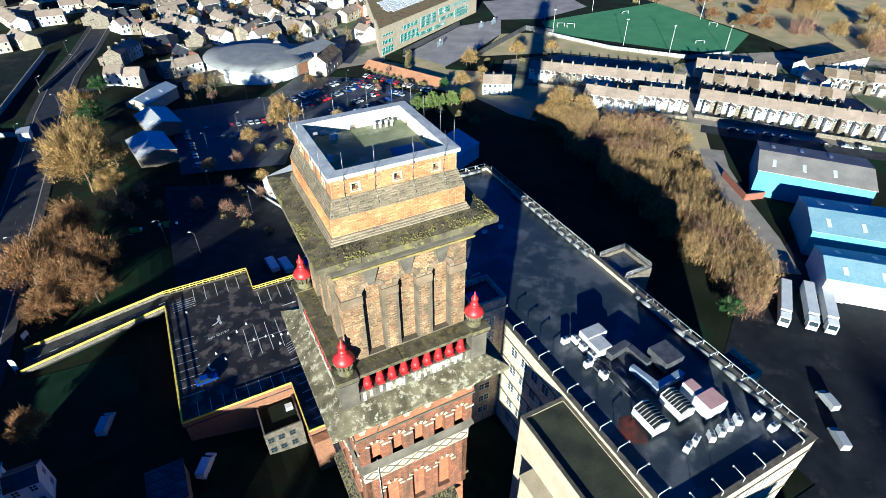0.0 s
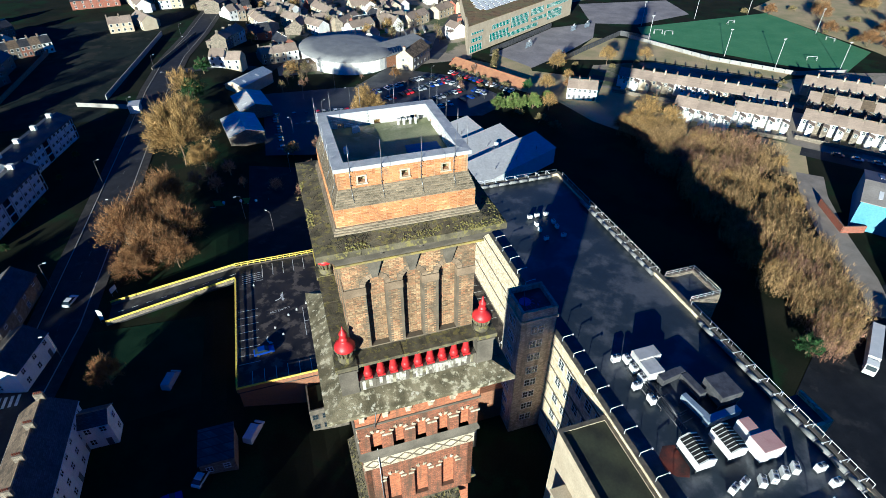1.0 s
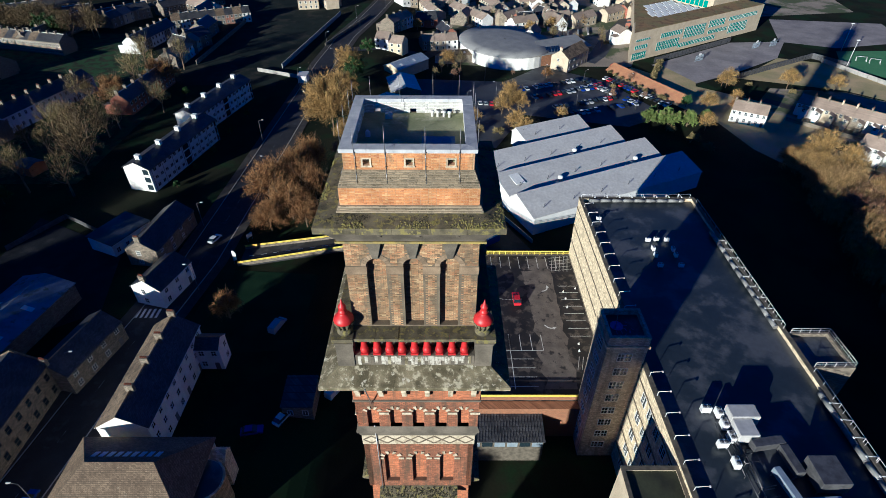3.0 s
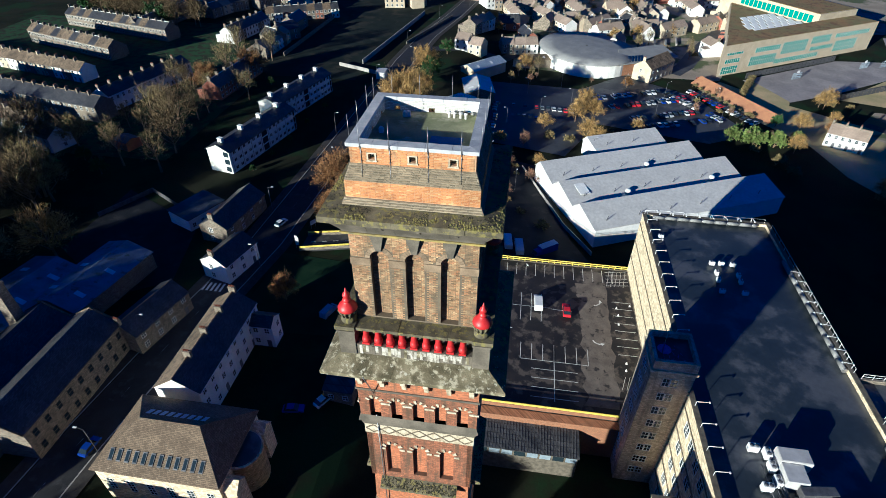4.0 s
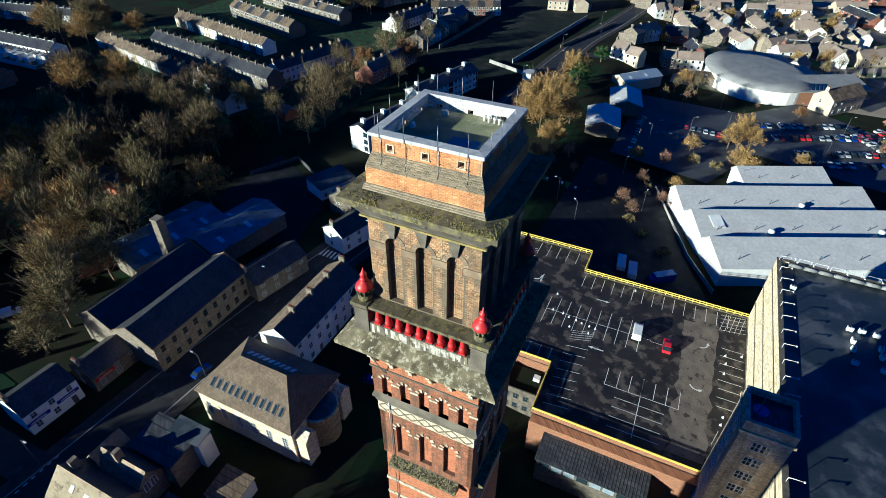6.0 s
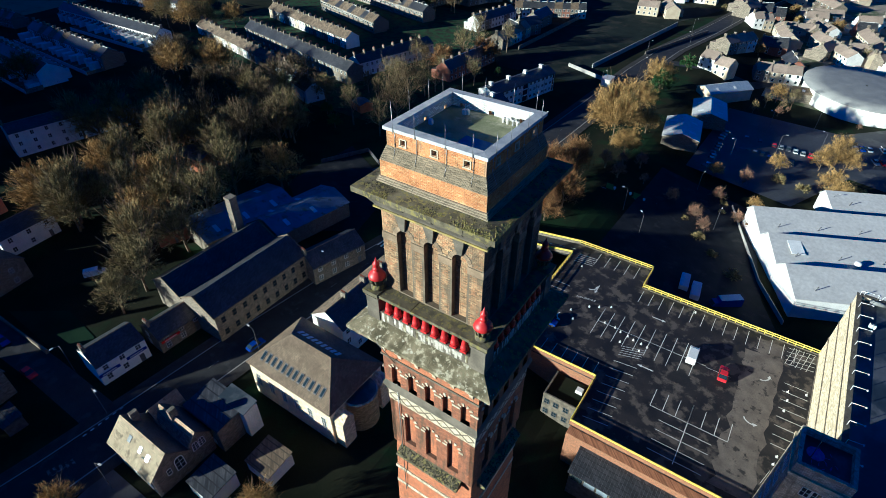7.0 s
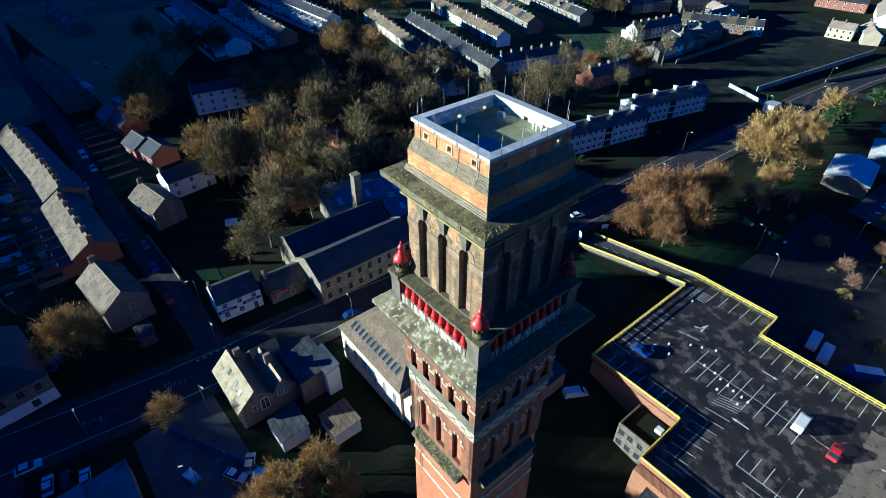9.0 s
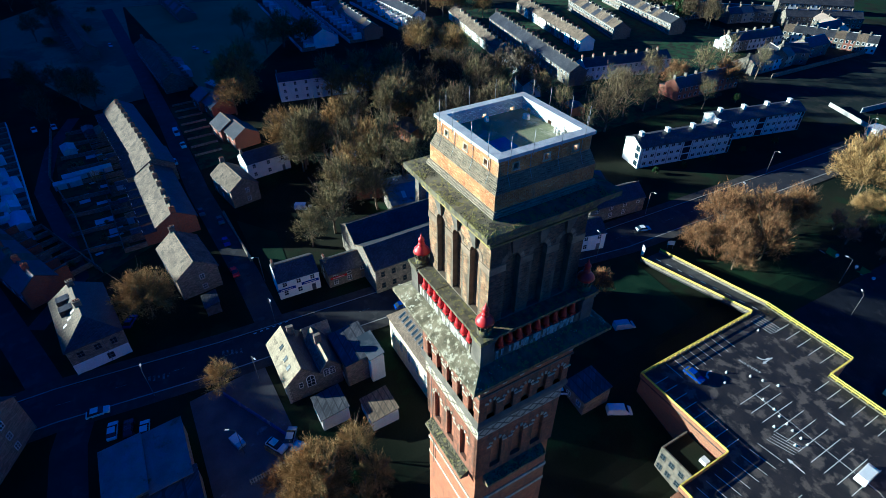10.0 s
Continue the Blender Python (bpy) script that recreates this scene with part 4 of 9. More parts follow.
# west stair tower
M["tower_stone"] = streaked(coursed("grey_buff_gritstone", (0.46, 0.39, 0.275), (0.57, 0.49, 0.35), (0.28, 0.24, 0.17), 0.5, 0.22, 0.02, bump=0.3), (0.16, 0.135, 0.095), 0.5, 0.68, 1.2, 0.12)
stair = thing("stair_tower", pose(38.9, 61.1, 0), "square stone stair tower with a sunken flat roof", "tower")
bm = bmesh.new()
box(bm, -3.4, 3.4, -3.4, 3.4, 1.5, 34.8)
part("wall", bm, "tower_stone", stair, "grey-buff gritstone walls")
bm = bmesh.new()
for a in ((-3.4, 3.4, -3.4, -2.9), (-3.4, 3.4, 2.9, 3.4), (-3.4, -2.9, -2.9, 2.9), (2.9, 3.4, -2.9, 2.9)):
    box(bm, *a, 34.8, 36.0)
part("parapet", bm, "tower_stone", stair)
bm = bmesh.new()
box(bm, -3.65, 3.65, -3.65, -3.4, 33.5, 34.0)
box(bm, -3.65, -3.4, -3.4, 3.65, 33.5, 34.0)
part("string_course", bm, "mill_stone", stair, "cream stone string course")
bm = bmesh.new()
box(bm, -2.9, 2.9, -2.9, 2.9, 34.8, 34.95)
part("roof", bm, "felt", stair)
M["paint_blue"] = surf("sprayed_blue_paint", (0.02, 0.10, 0.42), (0.05, 0.25, 0.45), 2.0, 0.7, 0.0)
bm = bmesh.new()
rnd = random.Random(9)
for i in range(16):
    x, y = rnd.uniform(-1.6, 2.2), rnd.uniform(-1.9, 1.8)
    tube(bm, (x, y, 34.96), (x + rnd.uniform(-0.9, 0.9), y + rnd.uniform(-0.7, 0.7), 34.97), 0.045, 0.035, 4)
lathe(bm, [(1.1, 34.955), (1.1, 34.965)], 20, (-1.2, 0.3))
tagged(part("sprayed_mark", bm, "paint_blue", stair, "faded blue sprayed shapes on the roof"), kind="stuff")
bm = bmesh.new()
tube(bm, (-1.7, -0.6, 34.9), (-1.3, 1.0, 39.5), 0.06, 0.03)
part("mast", bm, "metal_rod", stair, "thin leaning mast")
wm2 = window_mesh(1.0, 1.7, (1, 1))
for zf in (31.0 - 3.6 * i for i in range(8)):
    for x in (-0.7, 0.55):
        part("window", wm2, None, stair, "", pose(x, -3.42, zf - 0.6))
        part("window", wm2, None, stair, "", pose(-3.42, x, zf - 0.6, 0, 0, -90))
# south-west extension with a sunken roof
ext = thing("mill_extension", pose(38.35, 15.0, 0), "cream rendered mill extension with a sunken algae-stained flat roof", "building")
bm = bmesh.new()
box(bm, -4.3, 3.9, -30, 24.8, 1.5, 26.6)
part("wall", bm, "render_cream", ext, "plain cream rendered walls")
bm = bmesh.new()
for a in ((-4.3, 3.9, 24.3, 24.8), (-4.3, -3.9, -30, 24.3), (3.5, 3.9, -30, 24.3)):
    box(bm, *a, 26.6, 28.5)
part("parapet", bm, "render_cream", ext)
bm = bmesh.new()
for a in ((-4.4, 4.0, 24.2, 24.9), (-4.4, -3.8, -30, 24.2), (3.4, 4.0, -30, 24.2)):
    box(bm, *a, 28.5, 28.62)
part("coping", bm, "stone_dark", ext, "dark coping")
bm = bmesh.new()
box(bm, -3.9, 3.5, -30, 24.3, 26.6, 28.2)
part("roof", bm, "felt_green", ext, "dark algae-stained felt roof")
bm = bmesh.new()
box(bm, -6.8, -4.3, -30, 20.0, 1.5, 20.5)
box(bm, -7.0, -4.3, -30, 20.2, 20.5, 20.8)
part("side_wing", bm, "render_cream", ext, "lower rendered side wing")


# rooftop fall-arrest brackets and duct along the edges
def bracket():
    bm = bmesh.new()
    tube(bm, (0, 0, 0), (0, 0, 1.05), 0.05)
    tube(bm, (0, 0, 1.05), (1.9, 0, 1.25), 0.055)
    box(bm, 1.8, 2.0, -0.12, 0.12, 1.1, 1.3)
    ob = solid("roof_bracket", bm, "metal_white", "white steel bracket arm clamped to the parapet", "bracket", "brackets along the mill parapet")
    return ob


for i in range(24):
    y = MY0 + 4 + i * 3.9
    if 56 < y < 66:
        continue
    place("bracket", bracket, pose(MX0 + 0.3, y, MZ + 0.1))
for i in range(6):
    place("bracket", bracket, pose(MX0 + 4 + i * 4.2, MY0 + 0.3, MZ + 0.1, 0, 0, 90))


def rail_run(name, pts, h, mats, label, step=2.4, rails=2, r=0.04):
    """Posts and rails along a line."""
    top = thing(name, pose(0, 0, 0), label, "railing")
    for (a, b) in zip(pts, pts[1:]):
        a, b = Vector(a), Vector(b)
        k = max(1, round((b - a).length / step))
        for i in range(k + 1):
            p = a.lerp(b, i / k)
            bm = bmesh.new()
            tube(bm, p, p + Vector((0, 0, h)), r, r, 5)
            part("post", bm, mats, top)
        for j in range(rails):
            bm = bmesh.new()
            z = Vector((0, 0, h * (j + 1) / rails - 0.02))
            tube(bm, a + z, b + z, r * 0.9, None, 5)
            part("rail", bm, mats, top)
    return top


rail_run("roof_railing", [(MX1 - 0.2, 66, MZ + 0.14), (MX1 - 0.2, 108, MZ + 0.14)], 1.0, "metal_white", "pale galvanised railing on the mill parapet", 2.8, 1)
rail_run("roof_railing", [(71, 65, MZ), (77.8, 65, MZ), (77.8, 57.2, MZ), (71, 57.2, MZ)], 1.1, "metal_white", "white railing round the bay roof", 1.9)
rail_run("roof_railing", [(MX1 - 0.2, 18, MZ + 0.14), (MX1 - 0.2, 56, MZ + 0.14)], 1.0, "metal_white", "pale galvanised railing on the mill parapet", 2.8, 1)
rail_run("roof_railing", [(MX0 + 1, MY1 - 0.3, MZ + 0.14), (MX1 - 1, MY1 - 0.3, MZ + 0.14)], 1.0, "metal_white", "pale galvanised railing on the mill parapet", 2.8, 1)


def pipe_run(name, y0, y1, x):
    top = thing(name, pose(x, 0, MZ - 0.15), "fat grey lagged pipe in lengths along the mill parapet", "pipe")
    y = y0
    while y < y1 - 0.5:
        bm = bmesh.new()
        tube(bm, (0, y, 0), (0, min(y + 2.6, y1), 0), 0.42, None, 10)
        part("pipe_length", bm, "pipe_grey", top)
        bm = bmesh.new()
        tube(bm, (0, y - 0.06, 0), (0, y + 0.06, 0), 0.47, None, 10)
        part("collar", bm, "metal_rod", top)
        y += 2.75
    return top


pipe_run("lagged_pipe", 18, 52, MX1 - 1.3)
pipe_run("lagged_pipe", 66.5, 96, MX1 - 1.3)
pipe_run("lagged_pipe", 44.5, 67.5, 0).matrix_basis = pose(0, MY1 - 1.3, MZ - 0.15, 0, 0, -90)
for i in range(8):
    place("bracket", bracket, pose(45.5 + 3.0 * i, MY1 - 0.1, MZ + 0.1, 0, 0, -90))

for y0, y1 in ((19, 52), (67, 96)):
    for i in range(int((y1 - y0) / 3.0)):
        place("bracket", bracket, pose(MX1 - 0.1, y0 + 3.0 * i, MZ + 0.1, 0, 0, 180))

# ---- rooftop plant on the mill ----
def unit_box(name, x, y, rot, w, d, h, legs, mats, label, lid=None, group=""):
    """A plant box on a low frame."""
    top = thing(name, pose(x, y, MILL_ROOF, 0, 0, rot), label, "roof plant", group)
    bm = bmesh.new()
    box(bm, -w / 2, w / 2, -d / 2, d / 2, legs, legs + h)
    bmesh.ops.bevel(bm, geom=[e for e in bm.edges], offset=0.05, segments=1, affect="EDGES")
    part("casing", bm, mats, top)
    if lid:
        bm = bmesh.new()
        box(bm, -w / 2 + 0.1, w / 2 - 0.1, -d / 2 + 0.12, d / 2 - 0.12, legs + h, legs + h + 0.06)
        part("lid", bm, lid, top)
    if legs > 0.1:
        for sx in (-1, 1):
            for sy in (-1, 1):
                bm = bmesh.new()
                box(bm, sx * (w / 2 - 0.2) - 0.07, sx * (w / 2 - 0.2) + 0.07, sy * (d / 2 - 0.2) - 0.07, sy * (d / 2 - 0.2) + 0.07, 0, legs)
                part("leg", bm, "metal_dark", top)
    return top


def chiller(x, y, w, d, label):
    """A long white chiller with dark sloping coil panels and pale ribs on top."""
    top = thing("chiller", pose(x, y, MILL_ROOF), label, "roof plant", "chillers on the mill roof")
    bm = bmesh.new()
    box(bm, -w / 2, w / 2, -d / 2, d / 2, 0.8, 2.3)
    bmesh.ops.bevel(bm, geom=[e for e in bm.edges], offset=0.04, segments=1, affect="EDGES")
    part("casing", bm, "metal_white", top)
    for s in (-1, 1):
        bm = bmesh.new()
        prism(bm, [(s * w / 2 * 0.96, -d / 2 + 0.1, 2.3), (s * w / 2 * 0.96, -d / 2 + 0.1, 2.45), (s * 0.12, -d / 2 + 0.1, 3.0), (s * 0.12, -d / 2 + 0.1, 2.3)], (0, d - 0.2, 0))
        part("coil_panel", bm, "black", top, "dark louvred coil panel")
        for i in range(8):
            y0 = -d / 2 + 0.15 + i * (d - 0.38) / 7
            bm = bmesh.new()
            prism(bm, [(s * w / 2 * 0.97, y0, 2.44), (s * w / 2 * 0.97, y0, 2.5), (s * 0.1, y0, 3.06), (s * 0.1, y0, 3.0)], (0, 0.09, 0))
            part("rib", bm, "metal_grey", top)
    for y0 in (-d / 2, d / 2 - 0.1):
        bm = bmesh.new()
        prism(bm, [(-w / 2, y0, 2.3), (w / 2, y0, 2.3), (w / 2, y0, 2.46), (0.15, y0, 3.05), (-0.15, y0, 3.05), (-w / 2, y0, 2.46)], (0, 0.1, 0))
        part("end_panel", bm, "metal_white", top)
    for sx in (-1, 1):
        for sy in (-1, 1):
            bm = bmesh.new()
            box(bm, sx * (w / 2 - 0.25) - 0.08, sx * (w / 2 - 0.25) + 0.08, sy * (d / 2 - 0.25) - 0.08, sy * (d / 2 - 0.25) + 0.08, 0, 0.8)
            part("leg", bm, "metal_dark", top)
    return top


def condenser():
    top = thing("condenser_unit", pose(0, 0, 0), "small white air-conditioning condenser on feet", "air conditioner", "condensers on the mill roof")
    bm = bmesh.new()
    box(bm, -0.75, 0.75, -0.45, 0.45, 0.25, 1.45)
    bmesh.ops.bevel(bm, geom=[e for e in bm.edges], offset=0.06, segments=1, affect="EDGES")
    part("casing", bm, "metal_white", top)
    for x in (-0.36, 0.36):
        bm = bmesh.new()
        lathe(bm, [(0.3, 1.45), (0.3, 1.5), (0.1, 1.5), (0.08, 1.53)], 14, (x, 0))
        part("fan_grille", bm, "metal_dark", top)
    for x in (-0.6, 0.6):
        bm = bmesh.new()
        box(bm, x - 0.06, x + 0.06, -0.5, 0.5, 0, 0.25)
        part("foot", bm, "metal_dark", top)
    return top


for x, y, r in ((49.5, 48.9, 0), (51.2, 48.2, 90), (51.2, 46.1, 90), (51.3, 43.9, 90), (49.6, 42.8, 0), (50.3, 39.8, 90), (56.8, 23.4, 60), (58.8, 23.4, 60), (60.7, 23.5, 60), (62.7, 23.6, 60), (66.2, 22.6, 0), (66.4, 20.2, 0), (52.3, 23.7, 20), (54.2, 24.0, 20),
                (45.1, 101.6, 0), (54.1, 93.3, 0), (54.3, 90.2, 90), (54.1, 87.9, 90), (54.0, 84.4, 0), (56.0, 93.5, 0), (58.3, 93.4, 0), (58.5, 89.9, 90)):
    place("condenser", condenser, pose(x, y, MILL_ROOF, 0, 0, r) @ Matrix.Scale(0.72 if y > 80 else 1.0, 4))
for x, y, r in ((58.4, 87.9, 90), (58.3, 84.4, 0)):
    place("condenser", condenser, pose(x, y, MILL_ROOF, 0, 0, r) @ Matrix.Scale(0.72 if y > 80 else 1.0, 4))
unit_box("plant_unit", 54.1, 47.3, 0, 4.3, 2.4, 2.0, 0.5, "metal_grey", "pale grey ventilation unit on the mill roof", "metal_grey")
unit_box("plant_unit", 53.4, 44.6, 0, 2.9, 2.9, 1.8, 0.5, "metal_grey", "pale grey ventilation unit on the mill roof")
unit_box("duct", 55.8, 42.5, 8, 4.8, 1.3, 1.3, 0.7, "metal_dark", "dark galvanised duct run")
unit_box("duct", 57.9, 39.8, -85, 4.4, 1.3, 1.3, 0.7, "metal_dark", "dark galvanised duct run")
unit_box("plant_unit", 61.4, 37.5, 0, 4.0, 4.3, 2.3, 0.7, "metal_dark", "large brown-grey plant box on the mill roof")
M["duct_blue"] = surf("pale_blue_duct_foil", (0.35, 0.42, 0.52), (0.45, 0.52, 0.60), 1.0, 0.35, 0.1, 0.4)
unit_box("duct", 55.4, 36.3, 100, 4.6, 1.0, 1.1, 0.9, "duct_blue", "foil-lagged pale blue duct")
unit_box("duct", 58.3, 33.6, 3, 6.4, 1.2, 1.2, 0.8, "duct_blue", "foil-lagged pale blue duct")
chiller(50.5, 29.6, 3.0, 4.6, "white chiller with dark sloping coil panels")
chiller(56.0, 29.6, 2.9, 4.4, "white chiller with dark sloping coil panels")
M["pink_sheet"] = surf("faded_pink_sheet", (0.50, 0.30, 0.27), (0.56, 0.36, 0.32), 0.8, 0.6, 0.1)
unit_box("plant_unit", 60.0, 30.2, 0, 2.0, 3.0, 2.2, 0.6, "metal_white", "white plant box with a faded pink lid", "pink_sheet")
unit_box("plant_unit", 60.4, 27.3, 0, 3.8, 3.1, 2.4, 0.6, "metal_white", "white plant box with a faded pink lid", "pink_sheet")
pip = thing("pipework", pose(0, 0, MILL_ROOF), "tangle of dark pipes and cable trays between roof units", "pipes")
rnd = random.Random(3)
for i in range(14):
    bm = bmesh.new()
    x = 50.2 + rnd.uniform(0, 2.6)
    y0 = rnd.uniform(33, 42)
    z = rnd.uniform(0.25, 1.1)
    tube(bm, (x, y0, z), (x + rnd.uniform(-0.3, 0.3), y0 + rnd.uniform(2, 6), z), rnd.uniform(0.05, 0.12), None, 6)
    tube(bm, (x, y0, 0), (x, y0, z), 0.05, None, 5)
    if i % 2:
        tube(bm, (x, y0, z), (x + 2.2, y0 + 0.4, z), 0.07, None, 6)
    part("pipe", bm, "metal_dark", pip)
bm = bmesh.new()
prism(bm, [(45.8, 31.2, 0), (47.4, 32.6, 0), (49.2, 32.2, 0), (49.0, 28.4, 0), (48.0, 27.2, 0), (46.4, 27.9, 0), (45.4, 29.3, 0)], (0, 0, 0.01))
M["rust_stain"] = surf("rust_stained_felt", (0.03, 0.02, 0.018), (0.12, 0.03, 0.014), 0.6, 0.6, 0.1)
solid("rust_stain", bm, "rust_stain", "rust-coloured stain on the felt roof beside the chiller", "stain", m=pose(0, 0, MILL_ROOF), kind="structure")

# ---- the car park deck ----
DZ = 11.5
DECK = [(-16, 76.7), (4.8, 76.7), (4.8, 64.0), (35.4, 64.0), (42.3, 64.6), (42.3, 110.2), (3.9, 110.2), (3.9, 118.5), (-16, 118.5)]
deck = thing("car_park_deck", pose(0, 0, 0), "rooftop car park deck with brick walls and yellow edge rails", "car park")
bm = bmesh.new()
prism(bm, [(x, y, DZ) for x, y in DECK], (0, 0, -0.5))
part("deck_surface", bm, "deck_asphalt", deck, "dark patched asphalt with pale dried patches")
bm = bmesh.new()
prism(bm, [(x, y, DZ - 0.5) for x, y in [(-15.8, 76.9), (5.0, 76.9), (5.0, 64.2), (42.2, 64.2), (42.2, 110.0), (3.7, 110.0), (3.7, 118.3), (-15.8, 118.3)]], (0, 0, -10))
part("wall", bm, "deck_brick", deck, "orange-brown brick walls")


def deck_edge(a, b, high=True):
    """Kerb wall, two yellow rails, posts."""
    a, b = Vector((*a, DZ)), Vector((*b, DZ))
    d = (b - a).normalized()
    n = Vector((-d.y, d.x, 0)) * 0.14
    bm = bmesh.new()
    prism(bm, [a - n, b - n, b + n, a + n], (0, 0, 0.98 if high else 0.22))
    part("kerb_wall", bm, "deck_brick" if high else "stone_dark", deck)
    for z in (1.0, 1.26) if high else (0.62, 1.2):
        bm = bmesh.new()
        u = Vector((0, 0, z))
        prism(bm, [a - n * 0.6 + u, b - n * 0.6 + u, b + n * 0.6 + u, a + n * 0.6 + u], (0, 0, 0.16))
        part("edge_rail", bm, "yellow_paint", deck, "yellow painted steel rail")
    k = max(1, int((b - a).length / (2.6 if high else 1.5)))
    for i in range(k + 1):
        p = a.lerp(b, i / k)
        bm = bmesh.new()
        box(bm, p.x - 0.07, p.x + 0.07, p.y - 0.07, p.y + 0.07, DZ, DZ + (1.42 if high else 1.36))
        part("rail_post", bm, "yellow_paint", deck)


for a, b in ((DECK[0], DECK[1]), (DECK[1], DECK[2]), (DECK[2], DECK[3]), (DECK[5], DECK[6]), (DECK[6], DECK[7]), (DECK[7], DECK[8]), (DECK[0], (-16, 112.8))):
    deck_edge(a, b, a[1] < 100 and b[1] < 100)


M["worn_asphalt"] = surf("worn_dry_asphalt", (0.115, 0.098, 0.083), (0.185, 0.158, 0.132), 0.35, 0.8, 0.2, c3=(0.04, 0.036, 0.035), spots=0.59, spot_scale=0.6)
for x0, x1, y0, y1 in ((29.6, 36.2, 66.5, 103.5), (31.0, 36.0, 103.5, 108.5)):
    bm = bmesh.new()
    rnd = random.Random(8)
    k = 16
    left = [(x0 + rnd.uniform(-0.8, 0.8), y0 + (y1 - y0) * i / k, DZ + 0.003) for i in range(k + 1)]
    right = [(x1 + rnd.uniform(-0.5, 0.5), y0 + (y1 - y0) * i / k, DZ + 0.003) for i in range(k + 1)]
    va, vb = [bm.verts.new(p) for p in left], [bm.verts.new(p) for p in right]
    for i in range(k):
        bm.faces.new((va[i], vb[i], vb[i + 1], va[i + 1]))
    part("worn_lane", bm, "worn_asphalt", deck, "lane of worn dry asphalt")


def mark(x0, y0, x1, y1, w=0.12, z=DZ + 0.006):
    bm = bmesh.new()
    d = Vector((x1 - x0, y1 - y0)).normalized()
    n = Vector((-d.y, d.x)) * w / 2
    prism(bm, [(x0 - n.x, y0 - n.y, z), (x1 - n.x, y1 - n.y, z), (x1 + n.x, y1 + n.y, z), (x0 + n.x, y0 + n.y, z)], (0, 0, 0.004))
    return part("bay_line", bm, "line_white", deck)


for i in range(15):
    mark(4.6 + 2.4 * i, 104.6, 4.6 + 2.4 * i, 109.4)
for i in range(10):
    x = -1.0 + 2.4 * i
    mark(x, 88.6, x, 98.0)
mark(-1.0, 93.3, 23.0, 93.3, 0.1)
mark(23, 93.0, 27.8, 93.0, 0.1)
for i in range(7):
    mark(16.2 + 2.4 * i, 76.8, 16.2 + 2.4 * i, 81.4)
mark(16.2, 76.8, 30.6, 76.8)
for i in range(4):
    mark(18.6, 74.4 - 2.4 * i, 28.2, 74.4 - 2.4 * i)
mark(23.4, 66.5, 23.4, 81.6, 0.14)
for i in range(8):
    mark(37.2, 81.0 + 2.4 * i, 41.8, 81.0 + 2.4 * i)
    mark(6.2, 67.0 + 2.4 * i, 11.0, 67.6 + 2.4 * i)
for i in range(8):
    mark(-15.6, 84.0 + 2.4 * i, -11.2, 84.0 + 2.4 * i)
    mark(-13.0 + 2.4 * i, 77.2, -13.0 + 2.4 * i, 81.6)
for i in range(5):
    mark(-9.5 + 2.6 * i, 112.5, -9.5 + 2.6 * i, 117.6)
for k in range(5):
    mark(36.6 + k, 103.5, 37.8 + k, 109.6, 0.1)
    mark(36.6, 103.6 + k * 1.3, 42.0, 104.4 + k * 1.3, 0.1)
    mark(37.0 + k * 0.9, 71.5, 38.0 + k * 0.9, 75.0, 0.1)
    mark(6.5, 86.0 + 0.7 * k, 11.0, 87.4 + 0.7 * k, 0.1)
    mark(-14.5, 111.0 + 0.8 * k, -9.5, 111.4 + 0.8 * k, 0.12)


def arrow(x, y, rot, curved=False):
    bm = bmesh.new()
    if curved:
        pts = [(1.6 * math.cos(a), 1.6 * math.sin(a)) for a in (0.0, 0.35, 0.7, 1.05, 1.4)]
        for (xa, ya), (xb, yb) in zip(pts, pts[1:]):
            d = Vector((xb - xa, yb - ya)).normalized()
            n = Vector((-d.y, d.x)) * 0.14
            prism(bm, [(xa - n.x, ya - n.y, 0), (xb - n.x, yb - n.y, 0), (xb + n.x, yb + n.y, 0), (xa + n.x, ya + n.y, 0)], (0, 0, 0.004))
        prism(bm, [(0.3, 1.2, 0), (0.3, 2.0, 0), (-0.6, 1.55, 0)], (0, 0, 0.004))
    else:
        box(bm, -1.6, 0.8, -0.12, 0.12, 0, 0.004)
        prism(bm, [(0.8, -0.4, 0), (1.8, 0, 0), (0.8, 0.4, 0)], (0, 0, 0.004))
    part("arrow_mark", bm, "line_white", deck, "white painted arrow", pose(x, y, DZ + 0.006, 0, 0, rot))


arrow(12.5, 85.6, 180)
arrow(10.5, 101.6, 0)
arrow(33.0, 97.5, 270, True)
arrow(33.5, 85.0, 200, True)
arrow(-7.0, 104.0, 270, True)
arrow(-8.0, 90.0, 150, True)
arrow(-5.2, 103.5, 270)
cu = bpy.data.curves.new("painted_words", "FONT")
cu.body, cu.size, cu.extrude = "NO ENTRY", 0.95, 0.002
cu.materials.append(M["line_white"])
words = new("painted_words", cu)
words.parent = deck
words.matrix_basis = pose(-8.4, 98.0, DZ + 0.009, 0, 0, 10)
words["label"] = "white painted words on the asphalt"
rnd = random.Random(12)


def cone_block():
    bm = bmesh.new()
    box(bm, -0.22, 0.22, -0.22, 0.22, 0, 0.08)
    lathe(bm, [(0.17, 0.08), (0.1, 0.4), (0.03, 0.62)], 8)
    return solid("marker_cone", bm, "line_white", "pale plastic marker cone on the deck", "cone", "marker cones")


